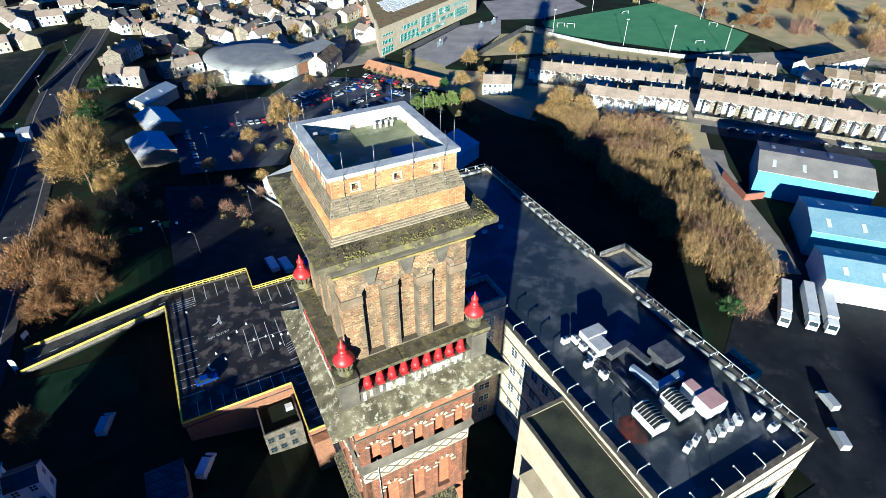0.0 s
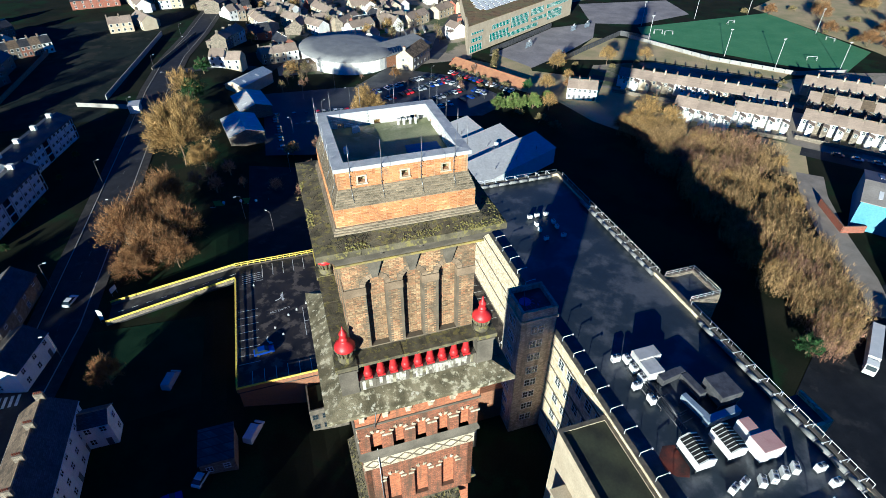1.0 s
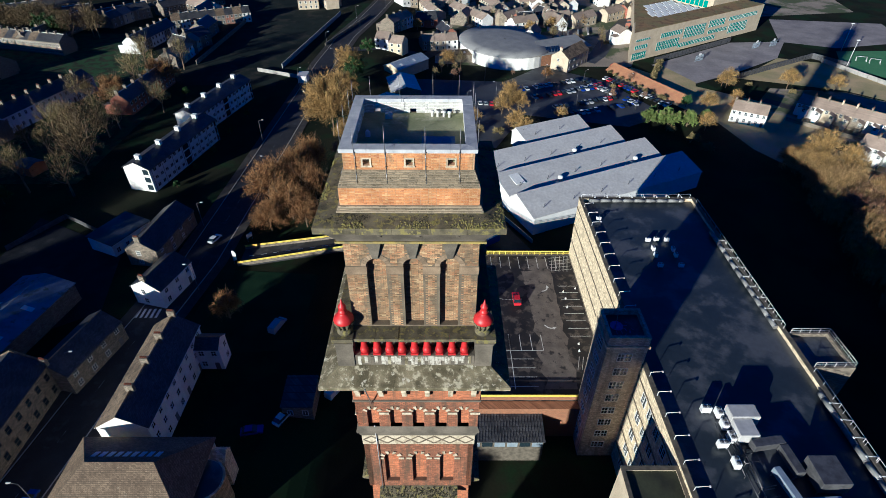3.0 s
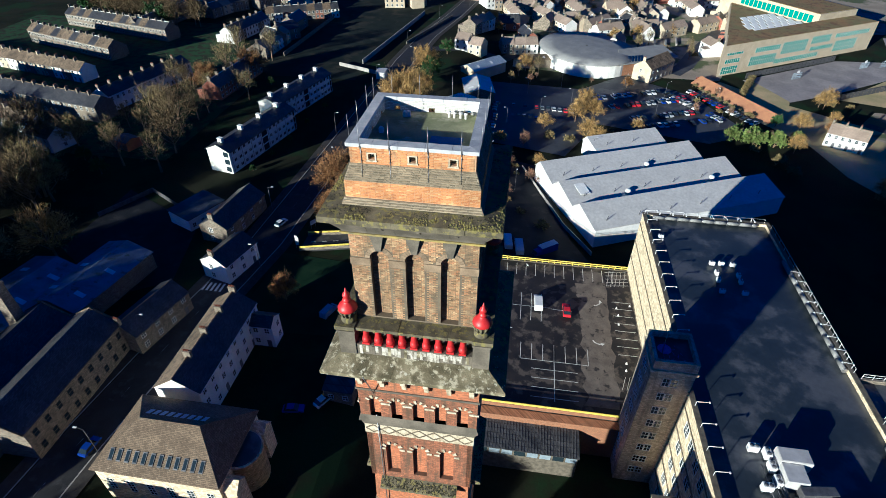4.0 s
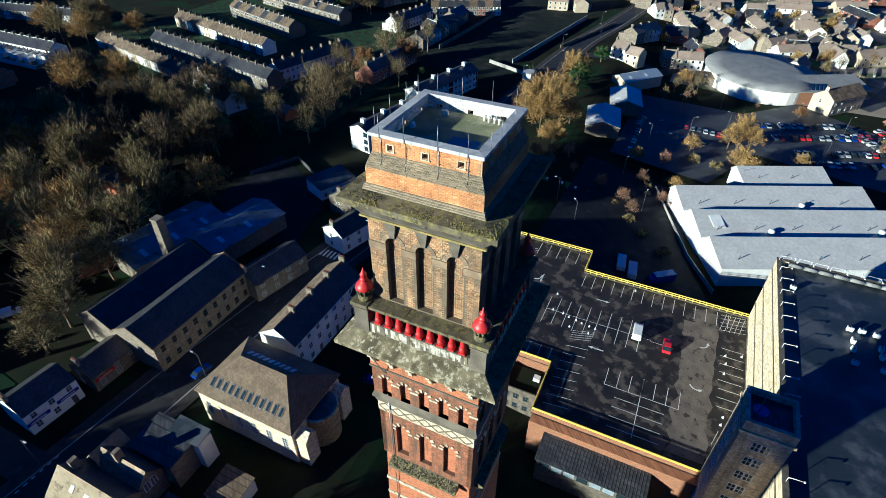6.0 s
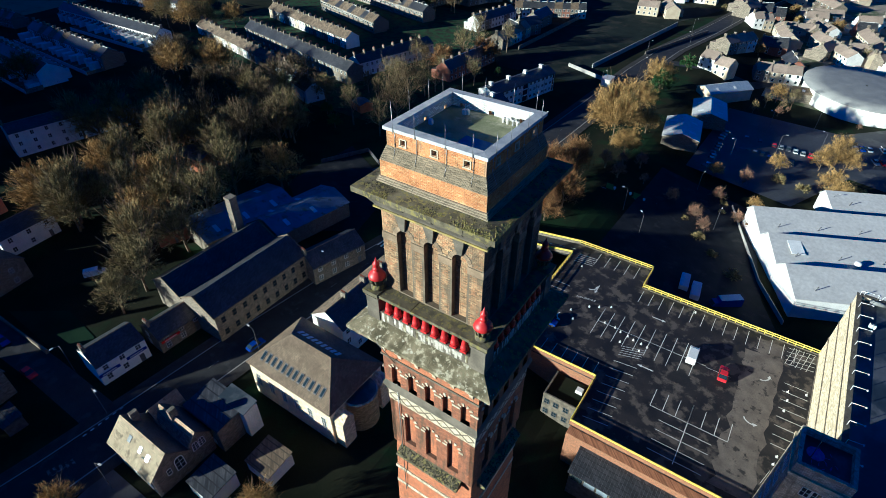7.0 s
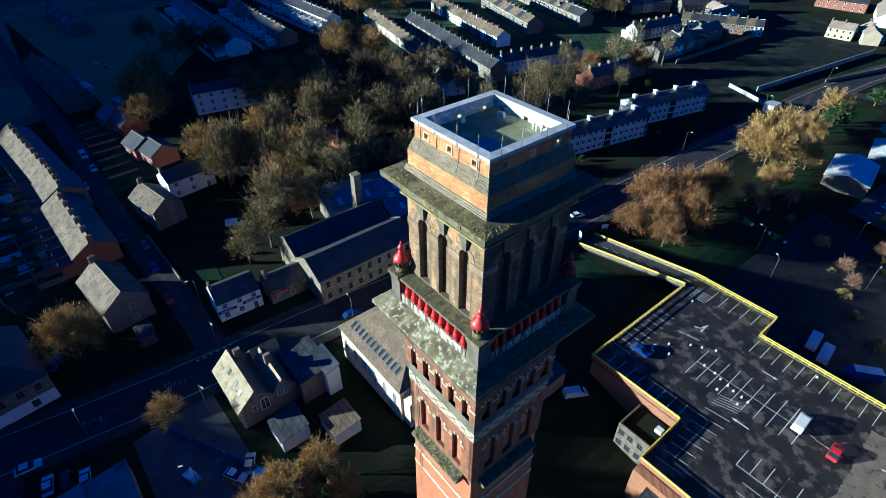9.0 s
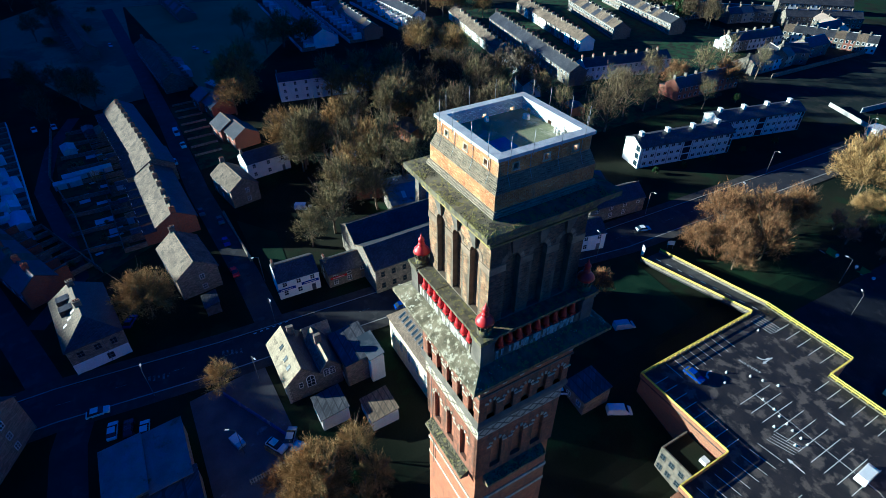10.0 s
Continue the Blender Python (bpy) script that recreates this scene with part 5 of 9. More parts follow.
for x, y in ((0.6, 93.4), (3.1, 93.2), (4.6, 92.6), (6.4, 92.2), (7.8, 91.8), (9.6, 91.6), (11.0, 91.4), (-2.4, 97.6), (-4.4, 96.4), (0.0, 99.2), (5.5, 89.6), (9.9, 89.3), (38.2, 95.6), (38.4, 93.2), (38.2, 90.2), (41.4, 96.8), (38.6, 78.6), (38.3, 76.6), (39.8, 73.2), (39.2, 69.4), (38.8, 67.0), (17.0, 108.6), (-7.6, 93.0), (-6.0, 90.4), (-11.8, 109.6)):
    place("cone", cone_block, pose(x, y, DZ + 0.002))
# ramp to the road
ramp = thing("access_ramp", pose(0, 0, 0), "asphalt access ramp with yellow rails up to the deck", "ramp")
R0, R1 = [(-16.0, 118.5), (-16.0, 112.9)], [(-46.0, 116.6), (-46.0, 109.4)]
bm = bmesh.new()
prism(bm, [(*R0[0], 11.5), (*R0[1], 11.5), (*R1[1], 8.35), (*R1[0], 8.35)], (0, 0, -0.7))
part("ramp_slab", bm, "asphalt", ramp, "asphalt ramp surface")
for (x0, y0), (x1, y1) in ((R0[0], R1[0]), (R0[1], R1[1])):
    bm = bmesh.new()
    prism(bm, [(x0, y0 - 0.15, 11.4), (x1, y1 - 0.15, 8.2), (x1, y1 + 0.15, 8.2), (x0, y0 + 0.15, 11.4)], (0, 0, 0.85))
    part("ramp_wall", bm, "stone_wall", ramp, "weathered brown stone parapet")
    for z in (0.95, 1.25):
        bm = bmesh.new()
        prism(bm, [(x0, y0 - 0.08, 11.4 + z), (x1, y1 - 0.08, 8.2 + z), (x1, y1 + 0.08, 8.2 + z), (x0, y0 + 0.08, 11.4 + z)], (0, 0, 0.16))
        part("edge_rail", bm, "yellow_paint", ramp, "yellow painted steel rail")
for f in range(9):
    bm = bmesh.new()
    u, w = f / 9, f / 9 + 0.05
    p = [(R0[0][0] + (R1[0][0] - R0[0][0]) * s, 115.7 + (113.0 - 115.7) * s, 11.51 + (8.36 - 11.5) * s) for s in (u, w)]
    prism(bm, [p[0], p[1], (p[1][0], p[1][1] + 0.14, p[1][2]), (p[0][0], p[0][1] + 0.14, p[0][2])], (0, 0, 0.005))
    part("centre_dash", bm, "line_white", ramp)
# ribbed canopy along the south side of the deck
can = thing("canopy_building", pose(0, 0, 0), "low building with a dark ribbed roof below the deck", "building")
bm = bmesh.new()
box(bm, 8.5, 28.0, 56.6, 62.2, 2, 8.8)
# Dark stone stands in for the shade under the canopy.
part("wall", bm, "stone_dark", can, "stone wall coloured dark for shade")
for i in range(8):
    bm = bmesh.new()
    box(bm, 9.0 + 2.4 * i, 11.0 + 2.4 * i, 56.52, 56.6, 6.9, 8.4)
    part("pane", bm, "duct_blue" if i % 3 else "glass", can, "row of pale panes under the eaves")
bm = bmesh.new()
prism(bm, [(8.2, 56.3, 8.8), (8.2, 62.6, 9.8), (8.2, 62.6, 9.6), (8.2, 56.3, 8.6)], (20.0, 0, 0))
part("roof", bm, "slate", can, "dark ribbed roof")
for i in range(33):
    bm = bmesh.new()
    prism(bm, [(8.3 + 0.6 * i, 56.3, 8.8), (8.3 + 0.6 * i, 62.6, 9.8), (8.36 + 0.6 * i, 62.6, 9.8), (8.36 + 0.6 * i, 56.3, 8.8)], (0, 0, 0.08))
    part("rib", bm, "metal_dark", can)
annex = thing("brick_annex", pose(0, 0, 0), "orange brick annex with a flat green-grey roof", "building")
bm = bmesh.new()
box(bm, 5.0, 42.0, 62.0, 63.8, 2, 11.2)
part("wall", bm, "deck_brick", annex)
bm = bmesh.new()
box(bm, -3.0, 4.4, 69.4, 76.2, 2, 8.7)
for q in ((-3.0, -2.7, 69.4, 76.2), (4.1, 4.4, 69.4, 76.2), (-2.7, 4.1, 69.4, 69.7)):
    box(bm, *q, 8.7, 9.4)
part("lower_block", bm, "stone_dark", annex, "dark block with a parapet")
bm = bmesh.new()
box(bm, -2.7, 4.1, 69.7, 76.2, 8.7, 8.8)
# Moss colour taken darker to include shade from the parapet.
part("roof", bm, "scrub", annex, "mossy felt roof darkened for parapet shade")
wm3 = window_mesh(1.0, 1.3, (1, 1))
for x in (-2.0, 0.0, 2.2):
    for z in (3.5, 6.6):
        part("window", window_mesh(1.0, 1.3, (1, 1), "metal_dark"), None, annex, "", pose(x, 69.37, z))
unit = thing("vent_box", pose(3.0, 74.0, 8.8), "small white roof vent box", "vent")
bm = bmesh.new()
box(bm, -0.7, 0.7, -0.6, 0.6, 0, 0.9)
part("casing", bm, "metal_white", unit)

# ---- unseen stone range behind the camera, added to block the low sun ----
south = thing("mill_range", pose(0, 0, 0), "unseen plain stone range added south of the chimney for shade", "building")
bm = bmesh.new()
box(bm, -14, 32, -45, 4, 1, 21)
part("wall", bm, "stone_wall", south)
bm = bmesh.new()
box(bm, -14.3, 32.3, -45.3, 4.3, 21, 21.4)
part("roof", bm, "felt", south)

# ---- metal sheds ----
shed = thing("metal_shed", pose(36.7, 132.2, 2.0, 0, 0, 25.0), "long pale grey metal shed with three shallow roof ranges", "shed")


def shed_range(x0, x1, y0, y1, eave, ridge):
    ym = y0 + (y1 - y0) * 0.76
    bm = bmesh.new()
    prism(bm, [(x0, y0, 0), (x0, y1, 0), (x0, y1, eave), (x0, ym, ridge), (x0, y0, eave)], (x1 - x0, 0, 0))
    part("wall", bm, "metal_white", shed, "white metal cladding")
    for ya, za, yb, zb in ((y0 - 0.1, eave, ym, ridge), (ym, ridge, y1 + 0.1, eave)):
        bm = bmesh.new()
        prism(bm, [(x0 - 0.4, ya, za + 0.05), (x0 - 0.4, yb, zb + 0.05), (x0 - 0.4, yb, zb + 0.2), (x0 - 0.4, ya, za + 0.2)], (x1 - x0 + 0.8, 0, 0))
        part("roof_slope", bm, "metal_grey", shed, "pale grey profiled roof")
    k = int((x1 - x0) / 11)
    for i in range(k):
        bm = bmesh.new()
        x = x0 + 5 + 11 * i
        tube(bm, (x, y0 + 3, eave + 0.8), (x + 0.4, y0 + 3, eave + 2.4), 0.12)
        part("flue", bm, "metal_dark", shed)


for k in range(3):
    shed_range(0.0 - 0.2 * k, 68.0 - 4.5 * k, 14.0 * k, 14.0 * k + 14.0, 6.0, 9.0)
shed_range(26.0, 55.0, 45.0, 56.5, 5.5, 8.0)
for i in range(3):
    bm = bmesh.new()
    lathe(bm, [(0.9, 7.2), (0.9, 8.0), (0.6, 8.2), (0.2, 8.3)], 12, (20.0 + 16 * i, 15.5 + 14 * (i % 2)))
    part("roof_vent", bm, "metal_white", shed, "round white roof vent")
bm = bmesh.new()
prism(bm, [(4, 17.5, 7.5), (7.5, 17.5, 7.5), (7.5, 22.5, 8.5), (4, 22.5, 8.5)], (0, 0, 0.14))
part("rooflight", bm, "metal_white", shed, "pale translucent rooflight")
# blue sheds by the lorry yard


def gable_shed(name, x, y, rot, L, W, he, hr, wall, roof, label):
    top = thing(name, pose(x, y, ground_z(x), 0, 0, rot), label, "shed")
    bm = bmesh.new()
    prism(bm, [(-L / 2, -W / 2, 0), (-L / 2, W / 2, 0), (-L / 2, W / 2, he), (-L / 2, 0, hr), (-L / 2, -W / 2, he)], (L, 0, 0))
    part("wall", bm, wall, top)
    for s in (-1, 1):
        bm = bmesh.new()
        prism(bm, [(-L / 2 - 0.3, 0, hr + 0.02), (-L / 2 - 0.3, s * (W / 2 + 0.3), he - 0.05), (-L / 2 - 0.3, s * (W / 2 + 0.3), he + 0.12), (-L / 2 - 0.3, 0, hr + 0.2)], (L + 0.6, 0, 0))
        part("roof_slope", bm, roof, top)
        for i in range(max(1, int(L / 9))):
            bm = bmesh.new()
            x0 = -L / 2 + 4 + 9 * i
            f = lambda t: (s * W / 2 * t, hr + 0.22 - (hr - he) * t)
            (ya, za), (yb, zb) = f(0.4), f(0.75)
            prism(bm, [(x0, ya, za), (x0 + 1.2, ya, za), (x0 + 1.2, yb, zb), (x0, yb, zb)], (0, 0, 0.05))
            part("rooflight", bm, "metal_white", top)
    return top


gable_shed("blue_shed", 188, 88, -52, 34, 24, 9.5, 11.5, "blue_sheet", "shed_sheet", "sky-blue metal shed with a grey roof")
gable_shed("blue_shed", 170, 60, -45, 30, 20, 8.5, 10.5, "blue_sheet", "blue_roof", "sky-blue metal shed with a pale blue roof")
gable_shed("blue_shed", 154, 44, -45, 30, 15, 7, 9, "metal_white", "blue_roof", "white-walled metal shed with a pale blue roof")


# ---- houses ----
def house_unit(L, W, he, hr, wall, roof, n_win=2, storeys=2, chimney=True, rear=False, sill="white_paint", lower=None, name="terraced_house", label="", cat="house", group="terraced houses", gable_win=False, roof_back=None):
    """A gabled house with its ridge along x, centred on its plan."""
    top = thing(name, pose(0, 0, 0), label, cat, group)
    bm = bmesh.new()
    prism(bm, [(-L / 2, -W / 2, -1.5), (-L / 2, W / 2, -1.5), (-L / 2, W / 2, he), (-L / 2, 0, hr), (-L / 2, -W / 2, he)], (L, 0, 0))
    part("wall", bm, wall, top)
    t = 0.16
    for s in (-1, 1):
        ex, ez = W / 2 + 0.3, he - 0.3 * (hr - he) / (W / 2)
        bm = bmesh.new()
        prism(bm, [(-L / 2 - 0.02, 0, hr), (-L / 2 - 0.02, s * ex, ez), (-L / 2 - 0.02, s * ex, ez + t), (-L / 2 - 0.02, 0, hr + t)], (L + 0.04, 0, 0))
        part("roof_slope", bm, roof if s < 0 or not roof_back else roof_back, top)
    bm = bmesh.new()
    prism(bm, [(-L / 2 - 0.03, -0.2, hr + t - 0.05), (-L / 2 - 0.03, 0, hr + t + 0.1), (-L / 2 - 0.03, 0.2, hr + t - 0.05)], (L + 0.06, 0, 0))
    part("ridge_tiles", bm, "arch_brick", top, "clay ridge tiles")
    for s in (-1, 1):
        bm = bmesh.new()
        box(bm, -L / 2, L / 2, s * (W / 2 + 0.36) - 0.07, s * (W / 2 + 0.36) + 0.07, he - 0.34, he - 0.2)
        part("gutter", bm, "white_paint" if wall == "render_white" else "metal_dark", top)
    sh = he / storeys
    w = window_mesh(1.0, 1.35, (1, 1), sill)
    for s in (-1, 1):
        for k in range(storeys):
            for i in range(n_win):
                x = -L / 2 + L * (i + 0.5) / n_win
                z = sh * k + sh * 0.34
                turn = 0 if s < 0 else 180
                if s > 0 and rear and (k == 0 or i == 0):
                    continue
                if k == 0 and i == n_win - 1:
                    bm = bmesh.new()
                    box(bm, x - 0.5, x + 0.5, s * W / 2 - 0.05, s * W / 2 + 0.05, 0, 2.1)
                    part("door", bm, "metal_dark", top)
                else:
                    part("window", w, None, top, "", pose(x, s * (W / 2 + 0.01), z, 0, 0, turn))
    if lower:
        for s in (-1, 1):
            bm = bmesh.new()
            box(bm, -L / 2, L / 2, s * W / 2 - 0.06, s * W / 2 + 0.06, 0, sh * 0.3)
            part("painted_plinth", bm, lower, top)
    if gable_win:
        for s in (-1, 1):
            for k in range(storeys):
                part("window", w, None, top, "", pose(s * (L / 2 + 0.01), 0.8, sh * k + sh * 0.34, 0, 0, 90 * s))
    if chimney:
        bm = bmesh.new()
        box(bm, -L / 2 + 0.05, -L / 2 + 0.7, -0.75, 0.75, hr - 0.8, hr + 1.3)
        box(bm, -L / 2, -L / 2 + 0.75, -0.8, 0.8, hr + 1.3, hr + 1.42)
        for y in (-0.5, -0.17, 0.17, 0.5):
            lathe(bm, [(0.13, hr + 1.42), (0.11, hr + 1.75), (0.14, hr + 1.8)], 7, (-L / 2 + 0.37, y), 1)
        part("chimney", bm, (wall if wall != "render_white" else "stone_wall", "rust"), top, "chimney with clay pots")
    if rear:
        bm = bmesh.new()
        d = 3.6
        prism(bm, [(-L / 2 + 0.1, W / 2, -1.5), (-0.2, W / 2, -1.5), (-0.2, W / 2, he - 0.2), (-L / 2 + 0.1, W / 2, he - 1.2)], (0, d, 0))
        part("rear_wing", bm, wall, top)
        bm = bmesh.new()
        prism(bm, [(-0.1, W / 2, he - 0.15), (-L / 2, W / 2, he - 1.2), (-L / 2, W / 2, he - 1.05), (-0.1, W / 2, he)], (0, d + 0.2, 0))
        part("rear_roof", bm, roof, top)
        part("window", w, None, top, "", pose(-L / 4, W / 2 + d + 0.01, sh + 0.7, 0, 0, 180))
        bm = bmesh.new()
        for a in ((-L / 2, -L / 2 + 0.2, W / 2 + d, W / 2 + d + 6), (-L / 2, L / 2, W / 2 + d + 5.8, W / 2 + d + 6)):
            box(bm, *a, -1.5, 1.7)
        part("yard_wall", bm, "stone_wall", top)
    return top


STYLES = {
    "stone": ("stone_wall", "slate", "stone terraced house with a dark slate roof"),
    "stone_brown": ("stone_wall", "slate_brown", "stone terraced house with a brown slate roof"),
    "white": ("render_white", "slate", "white rendered terraced house with a slate roof"),
    "white_brown": ("render_white", "slate_brown", "white rendered terraced house with a brown slate roof"),
    "cream": ("render_cream", "slate_brown", "cream rendered terraced house with a brown slate roof"),
    "brick": ("house_brick", "slate", "red brick terraced house with a dark slate roof"),
    "mid": ("stone_wall", "slate_mid", "stone terraced house with a weathered slate roof"),
    "white_pale": ("render_white", "slate_pale", "white rendered terraced house with a slate roof paled for sun glint"),
    "stone_pale": ("stone_wall", "slate_pale", "stone terraced house with a slate roof paled for sun glint"),
    "cream_pale": ("render_cream", "slate_pale", "cream rendered terraced house with a slate roof paled for sun glint"),
}


DISTANT = bmesh.new()
DISTANT_MATS = ["glass", "white_paint", "stone_wall", "render_white", "render_cream", "house_brick", "slate", "slate_brown", "slate_mid", "slate_pale"]


FAR_HOUSE = {}


def distant_house(m, L, W, he, hr, wall, roof):
    """A far house: a plain thing of its own for the nearer ones, the rest joined into one mesh."""
    x, y = m.translation.x, m.translation.y
    if -290 < x < 160 and -30 < y < 400 and FAR_HOUSE.get("count", 0) < 300:
        FAR_HOUSE["count"] = FAR_HOUSE.get("count", 0) + 1
        key = (L, W, he, hr, wall, roof)
        if key not in FAR_HOUSE:
            bm = bmesh.new()
            far_shell(bm, Matrix(), L, W, he, hr, wall, roof)
            FAR_HOUSE[key] = as_mesh("house", bm, *DISTANT_MATS)
        tint = {"stone_wall": "gritstone", "render_white": "white rendered", "render_cream": "cream rendered", "house_brick": "red brick"}[wall]
        ob = part("house", FAR_HOUSE[key], None, None)
        ob.matrix_basis = m
        tagged(ob, tint + {"slate_brown": " house with a brown slate roof", "slate_pale": " house with a slate roof paled for sun glint"}.get(roof, " house with a dark slate roof"), "house", "far houses")
    else:
        far_shell(DISTANT, m, L, W, he, hr, wall, roof)


def far_shell(bm, m, L, W, he, hr, wall, roof):
    wi, ri = DISTANT_MATS.index(wall), DISTANT_MATS.index(roof)

    def loft(pts, d, mi):
        a = [bm.verts.new(m @ Vector(p)) for p in pts]
        b = [bm.verts.new(m @ (Vector(p) + Vector(d))) for p in pts]
        k = len(a)
        for f in [a[::-1], b] + [(a[i], a[(i + 1) % k], b[(i + 1) % k], b[i]) for i in range(k)]:
            bm.faces.new(f).material_index = mi

    loft([(-L / 2, -W / 2, -1.5), (-L / 2, -W / 2, he), (-L / 2, 0, hr), (-L / 2, W / 2, he), (-L / 2, W / 2, -1.5)][::-1], (L, 0, 0), wi)
    for s in (-1, 1):
        q = [(-L / 2, 0, hr), (-L / 2, s * (W / 2 + 0.3), he - 0.2), (-L / 2, s * (W / 2 + 0.3), he), (-L / 2, 0, hr + 0.2)]
        loft(q if s > 0 else q[::-1], (L, 0, 0), ri)
        for k in range(2):
            for i in range(2):
                x, z = -L / 4 + L / 2 * i, 0.9 + he / 2 * k
                y = s * (W / 2 + 0.02)
                loft([(x - 0.65, y - 0.03, z), (x - 0.65, y + 0.03, z), (x - 0.65, y + 0.03, z + 1.6), (x - 0.65, y - 0.03, z + 1.6)][::-1], (1.3, 0, 0), 1)
                loft([(x - 0.5, y - 0.05, z + 0.15), (x - 0.5, y + 0.05, z + 0.15), (x - 0.5, y + 0.05, z + 1.45), (x - 0.5, y - 0.05, z + 1.45)][::-1], (1.0, 0, 0), 0)
    loft([(-L / 2, -0.2, hr + 0.12), (-L / 2, 0, hr + 0.32), (-L / 2, 0.2, hr + 0.12)], (L, 0, 0), 1 if roof == "slate" else 2)
    loft([(-L / 2 + 0.2, W / 2, -1.5), (-L / 2 + 0.2, W / 2, he - 1.4), (-L / 2 + 0.2, W / 2 + 3.2, he - 1.9), (-L / 2 + 0.2, W / 2 + 3.2, -1.5)][::-1], (L * 0.42, 0, 0), wi)
    loft([(-L / 2 + 0.1, W / 2, he - 1.38), (-L / 2 + 0.1, W / 2, he - 1.2), (-L / 2 + 0.1, W / 2 + 3.4, he - 1.7), (-L / 2 + 0.1, W / 2 + 3.4, he - 1.88)][::-1], (L * 0.44, 0, 0), ri)
    loft([(-L / 2, -0.7, hr - 0.7), (-L / 2, 0.7, hr - 0.7), (-L / 2, 0.7, hr + 1.5), (-L / 2, -0.7, hr + 1.5)][::-1], (0.7, 0, 0), DISTANT_MATS.index("stone_wall"))


def terrace(p0, p1, styles, unit=5.2, W=8.2, he=5.6, hr=8.4, rear=True, flip=False, far=False):
    """A row of houses with its ridge from p0 to p1."""
    a, b = Vector(p0), Vector(p1)
    n = max(1, round((b - a).length / unit))
    L = round((b - a).length / n, 1)
    rot = math.degrees(math.atan2(b.y - a.y, b.x - a.x)) + (180 if flip else 0)
    for i in range(n):
        c = a.lerp(b, (i + 0.5) / n)
        st = styles[(i * 7 + i // 3) % len(styles)]
        wall, roof, label = STYLES[st]
        if far:
            distant_house(pose(c.x, c.y, ground_z(c.x), 0, 0, rot), L, W, he, hr, wall, roof)
            continue
        key = ("terrace", L, W, he, hr, st, rear)
        place(key, lambda: house_unit(L, W, he, hr, wall, roof, 2, 2, True, rear, label=label), pose(c.x, c.y, ground_z(c.x), 0, 0, rot))


# west of the main road
def street_block(p0, p1, W, he, hr, wall, n, end=None):
    """Houses of one height; sun and shade put into slates, brown south, dark to the street."""
    a, b = Vector(p0), Vector(p1)
    L = round((b - a).length / n, 2)
    rot = math.degrees(math.atan2(b.y - a.y, b.x - a.x))
    for i in range(n):
        c = a.lerp(b, (i + 0.5) / n)
        last = end if end and i == n - 1 else wall
        h = place(("block", L, W, he, hr, last), lambda: house_unit(L, W, he, hr, last, "slate", 2, 2, True, True, label="stone terraced house with brown slates and a big ridge chimney" if last == wall else "red brick end house with a bare gable", roof_back="slate_brown"), pose(c.x, c.y, ground_z(c.x), 0, 0, rot + 180))


street_block((-220, -4.6), (-172, 1.0), 10.5, 5.6, 8.8, "stone_wall", 9)
street_block((-171.6, 1.0), (-157, 2.0), 11.5, 6.2, 9.6, "stone_wall", 3)
street_block((-156.6, 0.4), (-122.5, 2.6), 11.0, 5.0, 8.3, "stone_wall", 6, "house_brick")
terrace((-307, 15), (-241, 20), ["stone_brown", "mid"], W=9.5, far=True)
terrace((-402, -22), (-309, -11), ["stone_brown", "mid"], flip=True, far=True)
terrace((-142, -45), (-110, -31), ["brick", "mid"])
terrace((-240, -60), (-150, -48), ["mid", "stone", "stone"], far=True)
terrace((-240, -78), (-140, -62), ["stone", "mid", "white"], flip=True, far=True)
terrace((-377, 107.5), (-268, 101), ["white"], unit=6.5, W=11.5, he=6.6, hr=9.8, far=True)
terrace((-350, 133), (-267, 129), ["white", "stone", "mid"], unit=6.2, W=9.5, he=6.4, hr=9.4, far=True)
terrace((-379, 164), (-278, 165), ["white"], unit=6.4, W=9.5, he=6.4, hr=9.4, flip=True, far=True)
terrace((-250, 202.5), (-154, 181.5), ["stone"], unit=6.2, W=9, he=6.6, hr=9.6, rear=False)
terrace((-274, 240.5), (-190, 220), ["cream", "stone_brown", "white_brown"], unit=6.4, W=8.5, rear=False)
terrace((-260, 272.5), (-196, 250.5), ["stone_brown", "stone"], W=9, he=6.5, hr=9.4, far=True)
terrace((-264, 307), (-186, 285), ["stone", "stone_brown", "stone"], W=9, he=6.5, hr=9.4, far=True)
terrace((-161, 189), (-150, 234), ["white"], unit=5.6, W=9, he=6.8, hr=9.4, rear=False)
terrace((-282, 193), (-176, 168), ["white_brown", "stone_brown", "cream"], unit=6.5, W=8, he=4.8, hr=7.4, rear=False)
terrace((-150, 330), (-110, 350), ["mid", "white", "brick"], far=True)
terrace((-420, 200), (-330, 215), ["stone", "white"], far=True)
# Five unseen rows to the south, added to throw shade over the streets.
terrace((-150, -70), (-72, -62), ["mid", "stone"], rear=False, far=True)
terrace((-210, -104), (-90, -96), ["mid", "stone", "white"], rear=False, far=True)
terrace((-50, -58), (10, -62), ["mid", "stone"], rear=False, far=True)
terrace((-250, -130), (-110, -122), ["stone", "mid"], rear=False, far=True)
terrace((-420, -70), (-260, -58), ["stone", "mid"], rear=False, far=True)
# Last rows on the western edge.
terrace((-420, 40), (-360, 44), ["stone", "mid"], rear=False, far=True)
terrace((-440, 130), (-380, 136), ["stone", "mid"], rear=False, far=True)
